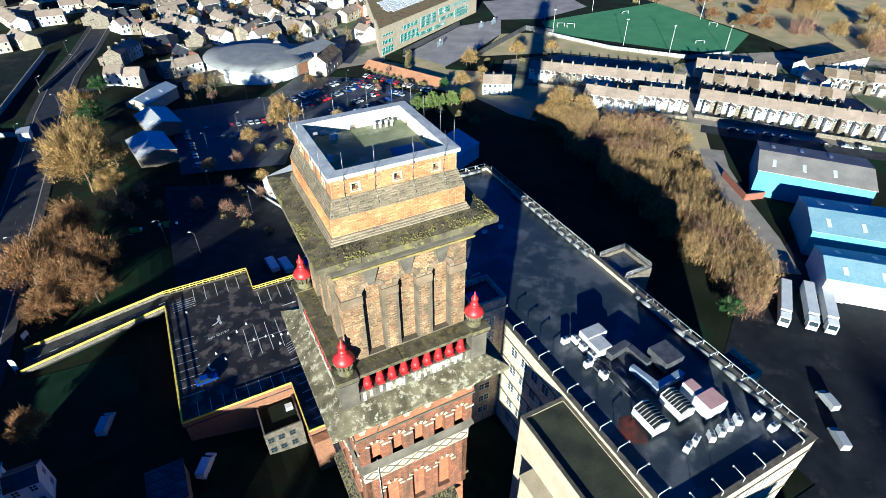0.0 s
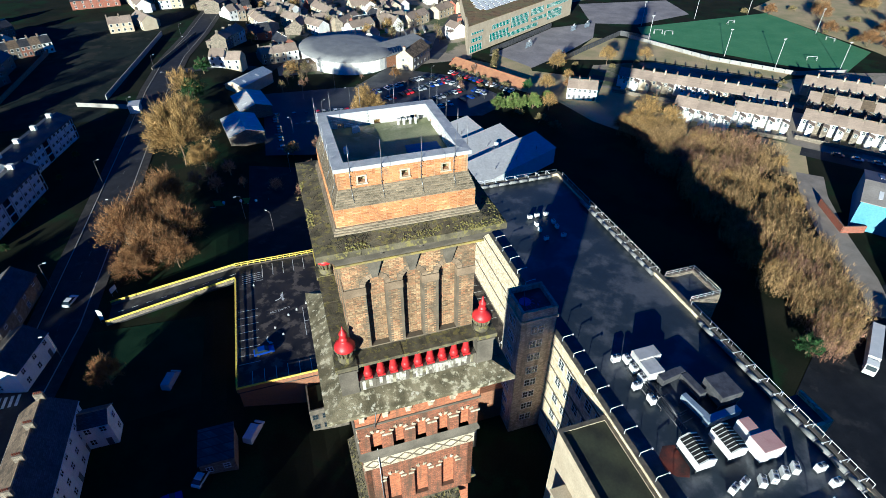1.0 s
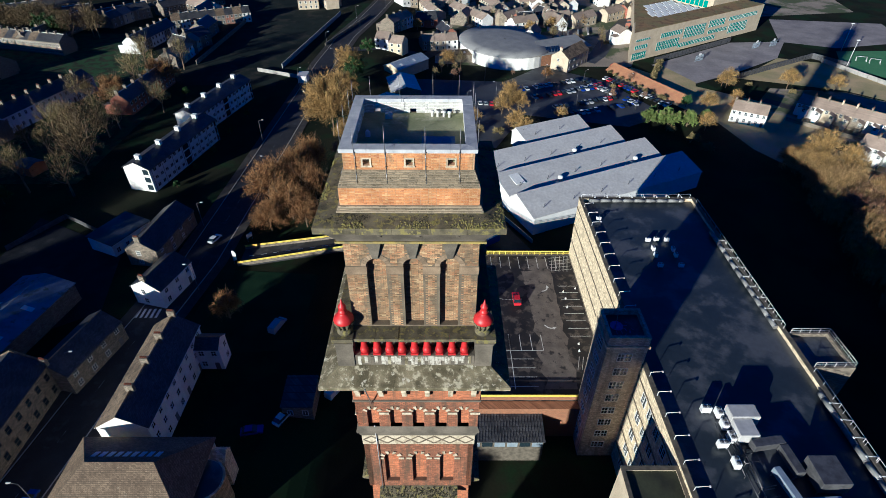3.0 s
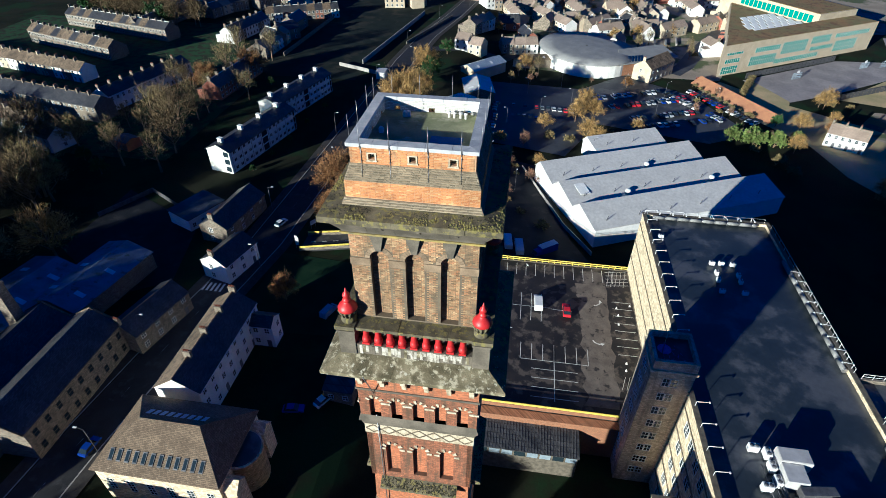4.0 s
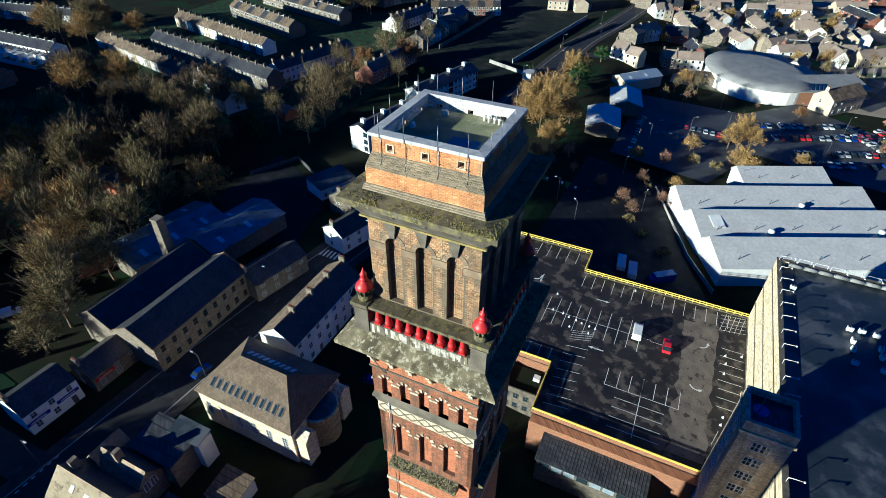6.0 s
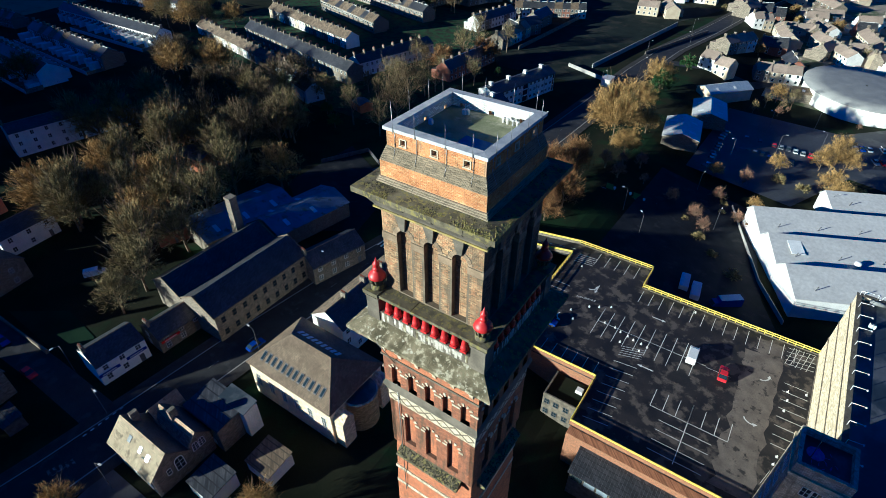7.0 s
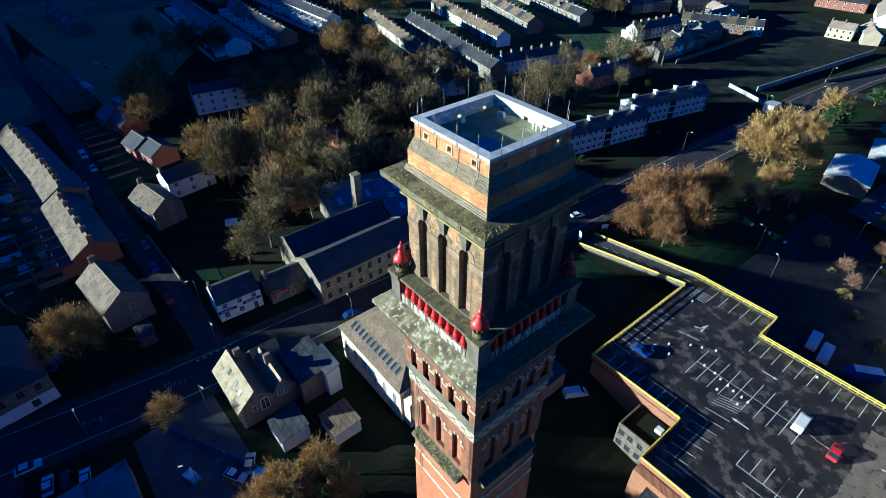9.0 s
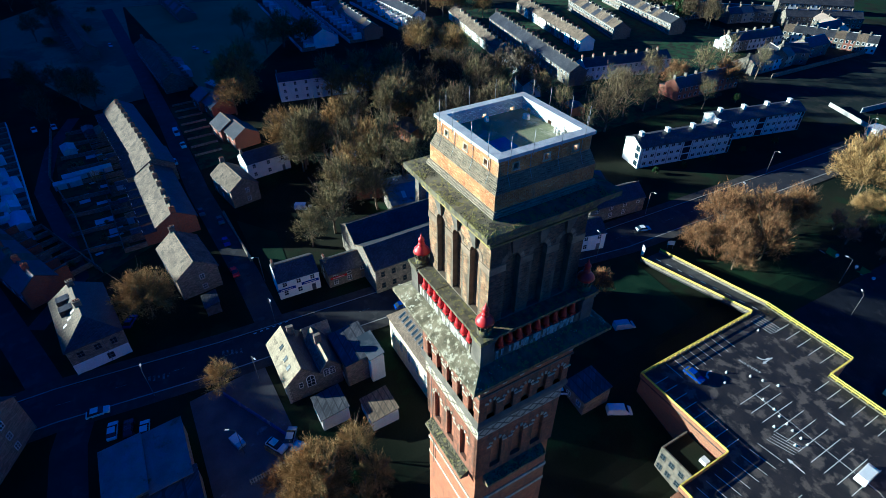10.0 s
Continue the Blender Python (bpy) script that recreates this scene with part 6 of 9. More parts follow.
# north-east of the valley
terrace((168, 227), (221, 174), ["white_pale", "stone_pale", "cream_pale", "white_pale"], rear=True, flip=True)
terrace((171, 187), (186, 168), ["white_pale"], flip=True)
terrace((191, 174), (207, 159), ["white_pale"], flip=True)
terrace((246, 190), (272, 163), ["cream_pale", "stone_pale"], flip=True)
terrace((231, 173), (270, 127), ["stone_pale", "mid"], flip=True)
terrace((213, 158), (262, 96), ["white_pale", "stone_pale", "white_pale"], flip=True)
terrace((290, 150), (330, 100), ["mid", "white_pale"], flip=True, far=True)
terrace((135, 220), (147, 213), ["white_pale"])


def single(x, y, rot, L, W, he, hr, st, n_win=3, storeys=2, chimney=True, name="house", label="", group="", cat="house", gable_win=True, lower=None):
    wall, roof, lb = STYLES[st]
    h = house_unit(L, W, he, hr, wall, roof, n_win, storeys, chimney, False, name=name, label=label or lb.replace("terraced ", ""), cat=cat, group=group, gable_win=gable_win, lower=lower)
    h.matrix_basis = pose(x, y, ground_z(x), 0, 0, rot)
    return h




def corner_house():
    """Gabled to the west, hipped to the street, with a white lower storey."""
    L, W, he, hr, rx = 19.5, 11.0, 7.0, 10.6, 4.6
    top = thing("house", pose(-90, -21.5, 8, 0, 0, 8), "stone corner house with a hipped slate roof and white lower walls", "house")
    bm = bmesh.new()
    box(bm, -L / 2, L / 2, -W / 2, W / 2, -1, he)
    prism(bm, [(-L / 2, -W / 2, he), (-L / 2, W / 2, he), (-L / 2, 0, hr)], (0.4, 0, 0))
    part("wall", bm, "stone_wall", top)
    x0, x1, e = -L / 2 - 0.1, L / 2 + 0.35, W / 2 + 0.35
    # The south slope's lighter slate carries the sunlight in its colour.
    for mats, pts in (("slate_mid", [(x0, -e, he), (x1, -e, he), (rx, 0, hr), (x0, 0, hr)]), ("slate", [(x0, e, he), (x1, e, he), (rx, 0, hr), (x0, 0, hr)]), ("slate", [(x1, -e, he), (x1, e, he), (rx, 0, hr)])):
        bm = bmesh.new()
        prism(bm, pts, (0, 0, 0.16))
        part("roof_slope", bm, mats, top)
    for x in (-6.4, -2.6):
        bm = bmesh.new()
        prism(bm, [(x, -3.9, 8.3), (x, -1.2, 10.1), (x, -3.9, 9.9)], (2.1, 0, 0))
        part("dormer", bm, "slate", top, "dark slated dormer")
    for x, y in ((1.6, -2.6), (2.6, -3.8), (0.4, -1.6)):
        bm = bmesh.new()
        z = he + (hr - he) * (1 + y / e) + 0.2
        prism(bm, [(x, y - 0.45, z - 0.29), (x + 0.5, y - 0.45, z - 0.29), (x + 0.5, y + 0.45, z + 0.29), (x, y + 0.45, z + 0.29)], (0, 0, 0.06))
        part("rooflight", bm, "metal_white", top)
    bm = bmesh.new()
    box(bm, L / 2 - 0.05, L / 2 + 0.05, -W / 2 - 0.03, W / 2 + 0.03, -1, 3.0)
    part("painted_wall", bm, "render_white", top, "white painted lower storey")
    win = window_mesh(1.2, 1.5, (1, 1), "metal_dark")
    for y, z in ((-3.2, 4.4), (0.2, 4.6), (3.3, 4.4), (1.6, 0.9)):
        part("window", win, None, top, "", pose(L / 2 + (0.02 if z > 2 else 0.07), y, z, 0, 0, 90))
    for x in (-7, -3, 1, 6):
        for z in (1.0, 4.4):
            for q in (-1, 1):
                part("window", win, None, top, "", pose(x, q * (W / 2 + 0.01), z, 0, 0, 0 if q < 0 else 180))
    bm = bmesh.new()
    tube(bm, (L / 2 + 0.12, 1.4, 0), (L / 2 + 0.12, 1.4, he - 0.1), 0.06, None, 6)
    part("downpipe", bm, "metal_dark", top)
    for x in (-8.8, -0.2):
        bm = bmesh.new()
        box(bm, x, x + 0.9, -0.7, 0.7, hr - 0.8, hr + 1.2)
        box(bm, x - 0.08, x + 0.98, -0.78, 0.78, hr + 1.2, hr + 1.35)
        for y in (-0.4, 0.05, 0.5):
            lathe(bm, [(0.13, hr + 1.35), (0.11, hr + 1.7), (0.14, hr + 1.75)], 7, (x + 0.45, y), 1)
        part("chimney", bm, ("stone_wall", "rust"), top, "chimney with clay pots")


corner_house()
single(-102, 2.2, 8, 17, 10, 6.4, 10, "stone_brown", 2, label="stone gabled house with a brown slate roof behind a bare tree")
single(-160, 157, -17, 14, 9, 5.8, 8.6, "white_brown", 3, label="white end house with a brown slate roof")
single(-137.5, 22.5, 11, 15, 9, 6, 9, "stone_brown", 3, label="stone house with a brown slate roof and a bare gable")
single(-149, 35, 97, 15, 8, 6, 8.5, "white", 3)
for rx, ry in ((-217, 29), (-207.5, 32), (-184, 30.5), (-174.5, 33.5)):
    single(rx, ry, 10, 10, 9.5, 4.6, 7.4, "brick", 2, label="red brick house with a plain brown roof and bare gable", chimney=False, gable_win=False, group="red brick houses")
single(-206, 79, 80, 42, 10, 9, 11, "white", 9, 3, label="white three-storey apartment block behind bare trees", cat="apartment block")


def flats(x, y, rot):
    """Three storeys under a plain ridge, panelled bays of windows with dark stair landings between."""
    L, W, he, hr = 39, 9, 8.2, 10.2
    top = thing("apartment_block", pose(x, y, ground_z(x), 0, 0, rot), "long white three-storey block of flats with a dark slate roof", "apartment block", "blocks of flats")
    bm = bmesh.new()
    prism(bm, [(-L / 2, -W / 2, -1.5), (-L / 2, W / 2, -1.5), (-L / 2, W / 2, he), (-L / 2, 0, hr), (-L / 2, -W / 2, he)], (L, 0, 0))
    part("wall", bm, "render_white", top)
    for q in (-1, 1):
        bm = bmesh.new()
        prism(bm, [(-L / 2 - 0.25, 0, hr), (-L / 2 - 0.25, q * 5.0, he - 0.2), (-L / 2 - 0.25, q * 5.0, he - 0.02), (-L / 2 - 0.25, 0, hr + 0.18)], (L + 0.5, 0, 0))
        part("roof_slope", bm, "slate", top)
        bm = bmesh.new()
        box(bm, -L / 2, L / 2, q * 5.05 - 0.07, q * 5.05 + 0.07, he - 0.32, he - 0.18)
        part("gutter", bm, "metal_dark", top)
    for k in range(4):
        bm = bmesh.new()
        box(bm, -17.5 + 10.6 * k, -16.3 + 10.6 * k, -0.8, 0.8, hr - 0.6, hr + 1.3)
        box(bm, -17.6 + 10.6 * k, -16.2 + 10.6 * k, -0.9, 0.9, hr + 1.3, hr + 1.45)
        part("chimney", bm, "render_white", top, "short white ridge stack")
    win = window_mesh(1.25, 1.05, (1, 0))
    for q in (-1, 1):
        turn = 0 if q < 0 else 180
        for k in range(3):
            z = 2.73 * k
            for g0, n in ((-18.2, 6), (2.2, 6)):
                bm = bmesh.new()
                box(bm, g0, g0 + 16.0, q * W / 2 - 0.04, q * W / 2 + 0.04, z + 0.1, z + 0.92)
                part("spandrel", bm, "metal_white", top, "white panel band under the windows")
                for i in range(n):
                    part("window", win, None, top, "", pose(g0 + 1.35 + 2.66 * i, q * (W / 2 + 0.01), z + 1.05, 0, 0, turn))
            for i in (0, 1):
                bm = bmesh.new()
                xa = (-1.5, 18.4)[i]
                box(bm, xa, xa + (3.0, 0.8)[i], q * W / 2 - 0.05, q * W / 2 + 0.03, z + 0.25, z + 2.5)
                part("landing", bm, "glass", top, "dark recessed stair landing")
        for g0 in (-18.4, -13.0, -7.7, -2.25, 2.1, 7.4, 12.8, 18.2):
            bm = bmesh.new()
            tube(bm, (g0, q * (W / 2 + 0.08), 0), (g0, q * (W / 2 + 0.08), he - 0.3), 0.07, None, 5)
            part("downpipe", bm, "metal_dark", top)
    for k in range(3):
        bm = bmesh.new()
        box(bm, -L / 2 - 0.04, -L / 2 + 0.1, -4.1, -2.1, 2.73 * k + 0.7, 2.73 * k + 2.5)
        part("corner_window", bm, "glass", top, "dark corner window beside the gable")
        bm = bmesh.new()
        box(bm, -L / 2 - 0.1, -L / 2 - 0.04, -4.3, -2.0, 2.73 * k + 0.52, 2.73 * k + 0.7)
        part("sill", bm, "white_paint", top)


for x, y, rot in ((-84, 167, 78), (-83, 207.5, 76)):
    flats(x, y, rot)
single(-69.4, 119.5, 83, 20, 8.6, 5.2, 8.0, "stone", 4, label="corner pub of grey stone with a red sign and slate roof", cat="pub")
# Brown slates west, dark ones east: sun and shade put into the roof colour.
for i in range(4):
    place("tall_terrace", lambda: house_unit(6.3, 9.0, 9, 12, "render_white", "slate_brown", 2, 3, True, False, label="tall white three-storey terraced house with a brown roof", gable_win=False, roof_back="slate"), pose(-48, 57 + 6.3 * i, 8, 0, 0, 270))
single(-84.5, 25, 87, 10.5, 8, 5.6, 8, "white", 3, label="white corner shop with a blue signboard", cat="shop")
single(-82, 37.5, 88, 11, 7, 4.4, 6.6, "stone", 3, label="low stone shop with a slate roof")
single(-69, 76.5, 77, 16, 8, 5.6, 8, "stone", 4, label="stone house row with a slate roof")
single(-61, 100, 75, 12, 8, 5.6, 8, "white", 3, label="white house with a slate roof beside the road")
single(-68, -44, 62, 18, 12, 9.5, 14, "stone", 3, 3, label="tall dark stone hall beside the road", name="stone_hall", cat="hall", chimney=False)
single(-41.0, 76.6, 0, 5.2, 4.2, 6.4, 7.8, "white", 2, chimney=False, label="white rear wing of the tall terrace", name="rear_wing", cat="extension", gable_win=True)
# stone works with a double roof
works = thing("stone_works", pose(-82, 55.5, 8), "old two-storey stone works with twin slate roofs", "works")
for cx, w in ((5.5, 12.0), (-6.0, 11.0)):
    bm = bmesh.new()
    prism(bm, [(cx - w / 2, -14, -1), (cx + w / 2, -14, -1), (cx + w / 2, -14, 7.6), (cx, -14, 11), (cx - w / 2, -14, 7.6)], (0, 28, 0))
    part("wall", bm, "stone_wall", works)
    for s in (-1, 1):
        bm = bmesh.new()
        prism(bm, [(cx, -14.1, 11.0), (cx + s * (w / 2 + 0.2), -14.1, 7.5), (cx + s * (w / 2 + 0.2), -14.1, 7.68), (cx, -14.1, 11.18)], (0, 28.2, 0))
        part("roof_slope", bm, "slate", works)
        for y in (-14.35, 13.95):
            bm = bmesh.new()
            prism(bm, [(cx, y, 11.1), (cx + s * (w / 2 + 0.25), y, 7.6), (cx + s * (w / 2 + 0.25), y, 7.85), (cx, y, 11.38)], (0, 0.4, 0))
            part("verge_coping", bm, "slate_brown", works, "raised brown stone coping along the gable")
for i in range(9):
    for z in (1.3, 4.9):
        part("window", window_mesh(1.0, 1.6, (0, 1), "stone_dark"), None, works, "", pose(11.52, -12 + 3.0 * i, z, 0, 0, 90))
stk = thing("brick_stack", pose(-92, 66, 8), "short square stone chimney stack", "chimney")
bm = bmesh.new()
frustum(bm, 1.4, 0, 1.0, 18.5)
frustum(bm, 1.15, 18.5, 1.15, 19.1)
part("shaft", bm, "stone_wall", stk)
gable_shed("low_shed", -104, 75, 80, 28, 16, 5, 7, "stone_wall", "roof_blue_dark", "low shed with a dark slate-blue roof")
gable_shed("low_shed", -90, 86, 80, 24, 14, 5, 7, "stone_wall", "roof_blue_dark", "low shed with a dark slate-blue roof")
# hipped hall
hall = thing("hipped_hall", pose(-42, 44.2, 8), "stone institute hall with a hipped slate roof and rooflights", "hall")
bm = bmesh.new()
box(bm, -11, 11, -7.2, 7.2, -1, 9.3)
part("wall", bm, "mill_stone", hall, "cream ashlar walls")


def hip_roof(parent, L, W, he, hr, rl, lo, mats, names=("south", "east", "north", "west")):
    """Four roof slopes over a rectangle; ridge of half length rl along x."""
    e = [(-L / 2, -W / 2, he), (L / 2, -W / 2, he), (L / 2, W / 2, he), (-L / 2, W / 2, he)]
    r0, r1 = (-rl, 0, hr), (rl, 0, hr)
    for pts in ([e[0], e[1], r1, r0], [e[1], e[2], r1], [e[2], e[3], r0, r1], [e[3], e[0], r0]):
        bm = bmesh.new()
        prism(bm, pts, (0, 0, -0.2))
        part("roof_slope", bm, mats, parent)


hip_roof(hall, 22.8, 15.2, 9.4, 14.2, 5.4, 0, "slate_mid")
for s in (-1, 1):
    for i in range(12 if s < 0 else 9):
        bm = bmesh.new()
        f = lambda t: (s * 7.6 * (1 - t), 9.45 + 4.8 * t)
        (ya, za), (yb, zb) = (f(0.2), f(0.42)) if s < 0 else (f(0.62), f(0.8))
        x = -8.6 + 1.45 * i if s < 0 else -5.6 + 1.27 * i
        prism(bm, [(x, ya, za), (x + 0.75, ya, za), (x + 0.75, yb, zb), (x, yb, zb)], (0, 0, 0.08))
        # North rooflights are coloured white in place of the sky they reflect.
        rl = part("rooflight", bm, "metal_dark" if s < 0 else "metal_white", hall, "narrow rooflight")
        if s < 0:
            bm = bmesh.new()
            e0, e1 = f(0.22), f(0.40)
            prism(bm, [(x + 0.1, e0[0], e0[1] + 0.09), (x + 0.65, e0[0], e0[1] + 0.09), (x + 0.65, e1[0], e1[1] + 0.09), (x + 0.1, e1[0], e1[1] + 0.09)], (0, 0, 0.01))
            part("pane", bm, "glass", rl)
for i in range(6):
    part("window", window_mesh(1.1, 3.2, (1, 3)), None, hall, "", pose(-9 + 3.6 * i, -7.22, 3.5))
bm = bmesh.new()
lathe(bm, [(3.6, -1), (3.6, 7.8), (3.8, 7.8), (3.8, 8.2)], 20, (11, 0.5))
bay = part("round_bay", bm, "mill_stone", hall, "semicircular stone bay")
bm = bmesh.new()
lathe(bm, [(3.5, 8.2), (3.4, 8.34), (0.2, 8.5)], 20, (11, 0.5))
part("bay_roof", bm, "felt", bay, "flat dark roof")
for y in (-5.2, 5.6):
    bm = bmesh.new()
    box(bm, 11, 13.4, y - 1.5, y + 1.5, -1, 7.0)
    prism(bm, [(11, y - 1.6, 7), (11, y + 1.6, 7), (11, y, 8.6)], (2.5, 0, 0))
    part("porch", bm, "mill_stone", hall)


# ---- trees ----
M["twig_olive"] = piecework("olive_tan_saplings", ((0.12, 0.085, 0.03), (0.30, 0.22, 0.08), (0.42, 0.30, 0.11), (0.54, 0.40, 0.17)), True, 0.95, 0.4, 0.55)


def blades(name, mats, p, way, length, width, rg):
    """Thin three-cornered twigs from p along way."""
    n = len(p)
    way = way / np.linalg.norm(way, axis=1)[:, None]
    side = np.cross(way, rg.normal(size=(n, 3)))
    side /= np.linalg.norm(side, axis=1)[:, None]
    w = (width * rg.uniform(0.5, 1.3, n))[:, None]
    e = p + way * (length * rg.uniform(0.5, 1.4, n))[:, None]
    v = np.stack([p - side * w, p + side * w, e], 1).reshape(-1, 3)
    me = bpy.data.meshes.new(name)
    me.from_pydata(v.tolist(), [], np.arange(3 * n).reshape(-1, 3).tolist())
    me.materials.append(M[mats])
    return me


def crown_mesh(name, mats, n, radius, height, base, seed, width=0.03, length=1.0, boughs=90):
    """Bare twigs along boughs that fan out from the trunk to an uneven dome."""
    rg = np.random.default_rng(seed)
    u = rg.normal(size=(boughs, 3))
    u /= np.linalg.norm(u, axis=1)[:, None]
    u[:, 2] = np.abs(u[:, 2]) * 1.15 - 0.32
    reach = rg.uniform(0.62, 1.08, boughs)[:, None]
    top = u * reach * np.array([radius, radius, height * 0.62]) + np.array([0, 0, base + height * 0.38])
    foot = np.stack([rg.normal(size=boughs) * 0.15, rg.normal(size=boughs) * 0.15, base + height * rg.uniform(0.05, 0.3, boughs)], 1)
    k = rg.integers(0, boughs, n)
    f = rg.uniform(0.12, 1.0, n)[:, None] ** 0.55
    bend = np.array([0, 0, 0.10 * height]) * f * (1 - f) * 4
    p = foot[k] + (top[k] - foot[k]) * f + bend + rg.normal(size=(n, 3)) * (0.02 + 0.05 * f) * radius
    d = top[k] - foot[k]
    d /= np.linalg.norm(d, axis=1)[:, None]
    way = d + rg.normal(size=(n, 3)) * 0.55 + np.array([0, 0, 0.35])
    return blades(name, mats, p, way, length, width, rg)


def thicket_mesh(name, mats, n, radius, height, seed, width=0.025):
    """Upright bare saplings standing close together."""
    rg = np.random.default_rng(seed)
    m = 240
    a, r = rg.uniform(0, 2 * np.pi, m), radius * np.sqrt(rg.uniform(0, 1, m)) * rg.uniform(0.8, 1.15, m)
    stem = np.stack([r * np.cos(a), r * np.sin(a), np.zeros(m)], 1)
    tall = height * rg.uniform(0.4, 1.2, m) * (1.0 - 0.2 * (r / radius) ** 2)
    tilt = rg.normal(size=(m, 2)) * 0.12
    k = rg.integers(0, m, n)
    f = rg.uniform(0.0, 1.0, n) ** 0.7
    p = stem[k] + np.concatenate([tilt[k] * (f * tall[k])[:, None], (f * tall[k])[:, None]], 1) + rg.normal(size=(n, 3)) * 0.12
    way = np.array([0, 0, 1.0]) + rg.normal(size=(n, 3)) * 0.38
    return blades(name, mats, p, way, 1.15, width, rg)


def trunk_mesh(radius, height, base, seed, r=0.28, limbs=9):
    rnd = random.Random(seed)
    bm = bmesh.new()
    top = base + height * 0.45
    tube(bm, (0, 0, -0.3), (0.05 * radius, 0, base), r, r * 0.75, 8)
    tube(bm, (0.05 * radius, 0, base), (0.02, 0.05, top), r * 0.75, r * 0.45, 7)
    for i in range(limbs):
        a, z0 = 2 * math.pi * i / limbs + rnd.uniform(-0.3, 0.3), base + (top - base) * rnd.uniform(0.0, 1.0)
        q = Vector((math.cos(a) * radius * 0.45, math.sin(a) * radius * 0.45, z0 + height * rnd.uniform(0.15, 0.35)))
        tube(bm, (0.03, 0.02, z0), q, r * 0.4, r * 0.22, 6)
        for j in range(4):
            b = a + rnd.uniform(-0.8, 0.8)
            e = q + Vector((math.cos(b) * radius * rnd.uniform(0.15, 0.45), math.sin(b) * radius * rnd.uniform(0.15, 0.45), height * rnd.uniform(0.1, 0.35)))
            tube(bm, q, e, r * 0.2, r * 0.05, 5)
    return as_mesh("trunk", bm, "bark")


KINDS = {
    "tan": ("twig_tan", 4100, 5.4, 11.0, 1.6, "bare tan winter tree with a broad rounded crown", 0.062),
    "rust": ("twig_rust", 5600, 5.4, 9.0, 1.0, "rust-brown winter tree with dense fine twigs", 0.058),
    "grey": ("twig_grey", 3900, 5.0, 11.0, 2.2, "bare olive-grey winter tree with an open crown", 0.056),
    "dim": ("twig_dim", 2800, 5.0, 11.0, 2.0, "bare winter tree with twigs coloured dark for grove shade", 0.058),
    "thin": ("twig_grey", 1500, 3.6, 9.5, 2.8, "spindly bare grey winter tree", 0.03),
    "sapling": ("twig_purple", 1100, 2.3, 5.2, 0.9, "slender bare sapling with purple-grey twigs", 0.03),
    "bush": ("twig_grey", 1700, 2.6, 3.4, 0.2, "low olive-brown winter bush", 0.075),
    "laurel": ("leaf_olive", 3000, 3.6, 5.6, 0.4, "large yellow-green evergreen shrub", 0.28),
    "green": ("leaf_green", 3000, 3.2, 6.5, 0.8, "dark green evergreen tree", 0.190),
    "scrubred": ("twig_purple", 2900, 5.0, 6.5, 0.3, "purple-brown thicket of bare saplings", 0.050),
    "broad": ("twig_tan", 25000, 9.4, 17.5, 2.4, "big bare tan winter tree with a broad rounded crown", 0.075),
    "broadrust": ("twig_rust", 13000, 7.8, 12.5, 1.4, "big rust-brown winter tree with dense fine twigs", 0.07),
    "scrub": ("twig_olive", 2900, 5.0, 7.0, 0.3, "tan thicket of upright bare saplings", 0.052),
}


def tree(kind, seed):
    mats, n, radius, height, base, label, width = KINDS[kind]
    top = thing("bush" if "bush" in kind or "scrub" in kind else "tree", pose(0, 0, 0), label, "bush" if "bush" in kind or "scrub" in kind else "tree", "winter trees")
    if kind not in ("bush", "scrub", "scrubred", "redbush"):
        part("trunk", trunk_mesh(radius, height, base, seed, 0.28 if kind not in ("bush", "scrub") else 0.1), None, top)
    if kind in ("scrub", "scrubred"):
        crown = thicket_mesh("crown", mats, n, radius, height, seed, width)
    else:
        crown = crown_mesh("crown", mats, n, radius, height, base, seed, width, {"green": 0.55, "laurel": 0.55, "bush": 0.55, "redbush": 0.55, "broad": 0.9, "broadrust": 0.62}.get(kind, 0.85), {"bush": 50, "redbush": 50, "broad": 170, "broadrust": 150}.get(kind, 90))
    part("crown", crown, None, top)
    return top


TREE_COUNT = [0]


def plant(kind, x, y, size=1.0, tall=1.0):
    TREE_COUNT[0] += 1
    i = TREE_COUNT[0]
    v = i % 3
    m = pose(x, y, ground_z(x) - 0.1, 0, 0, (i * 67) % 360) @ Matrix.Diagonal((size, size, size * tall * (0.92 + 0.05 * (i % 4)), 1))
    key = ("tree", kind, v)
    if key not in PROTO:
        PROTO[key] = tree(kind, 11 * v + len(kind))
        PROTO[key].matrix_basis = m
        PROTO[key]["size"] = 1
    else:
        ob = copy_thing(PROTO[key], Matrix())
        ob.matrix_basis = m


for kind, x, y, s in (("broad", -34, 224, 0.72), ("green", -34, 240, 1.1), ("broadrust", -44, 139, 1.0), ("broadrust", -36, 132, 0.95), ("broadrust", -39, 149, 1.0), ("rust", -30, 138, 1.15), ("broadrust", -36, 161, 0.8), ("broadrust", -41, 126, 0.72), ("broadrust", -31, 128, 0.7), ("broadrust", -35, 143, 0.9), ("rust", -36, 153, 1.1), ("tan", -25, 205, 1.0), ("tan", -36, 252, 1.3), ("rust", -42, 90, 0.7), ("tan", -33, 255, 1.0), ("sapling", -28, 170, 1.3), ("sapling", -18, 178, 1.1), ("sapling", -22, 166, 1.1), ("green", -33, 250, 1.5), ("green", -30, 286, 1.3)):
    plant(kind, x, y, s, 1.22 if "rust" in kind else 1.0)
plant("broad", -33, 189, 1.08, 1.32)
plant("broad", -26, 183, 0.6, 0.9)
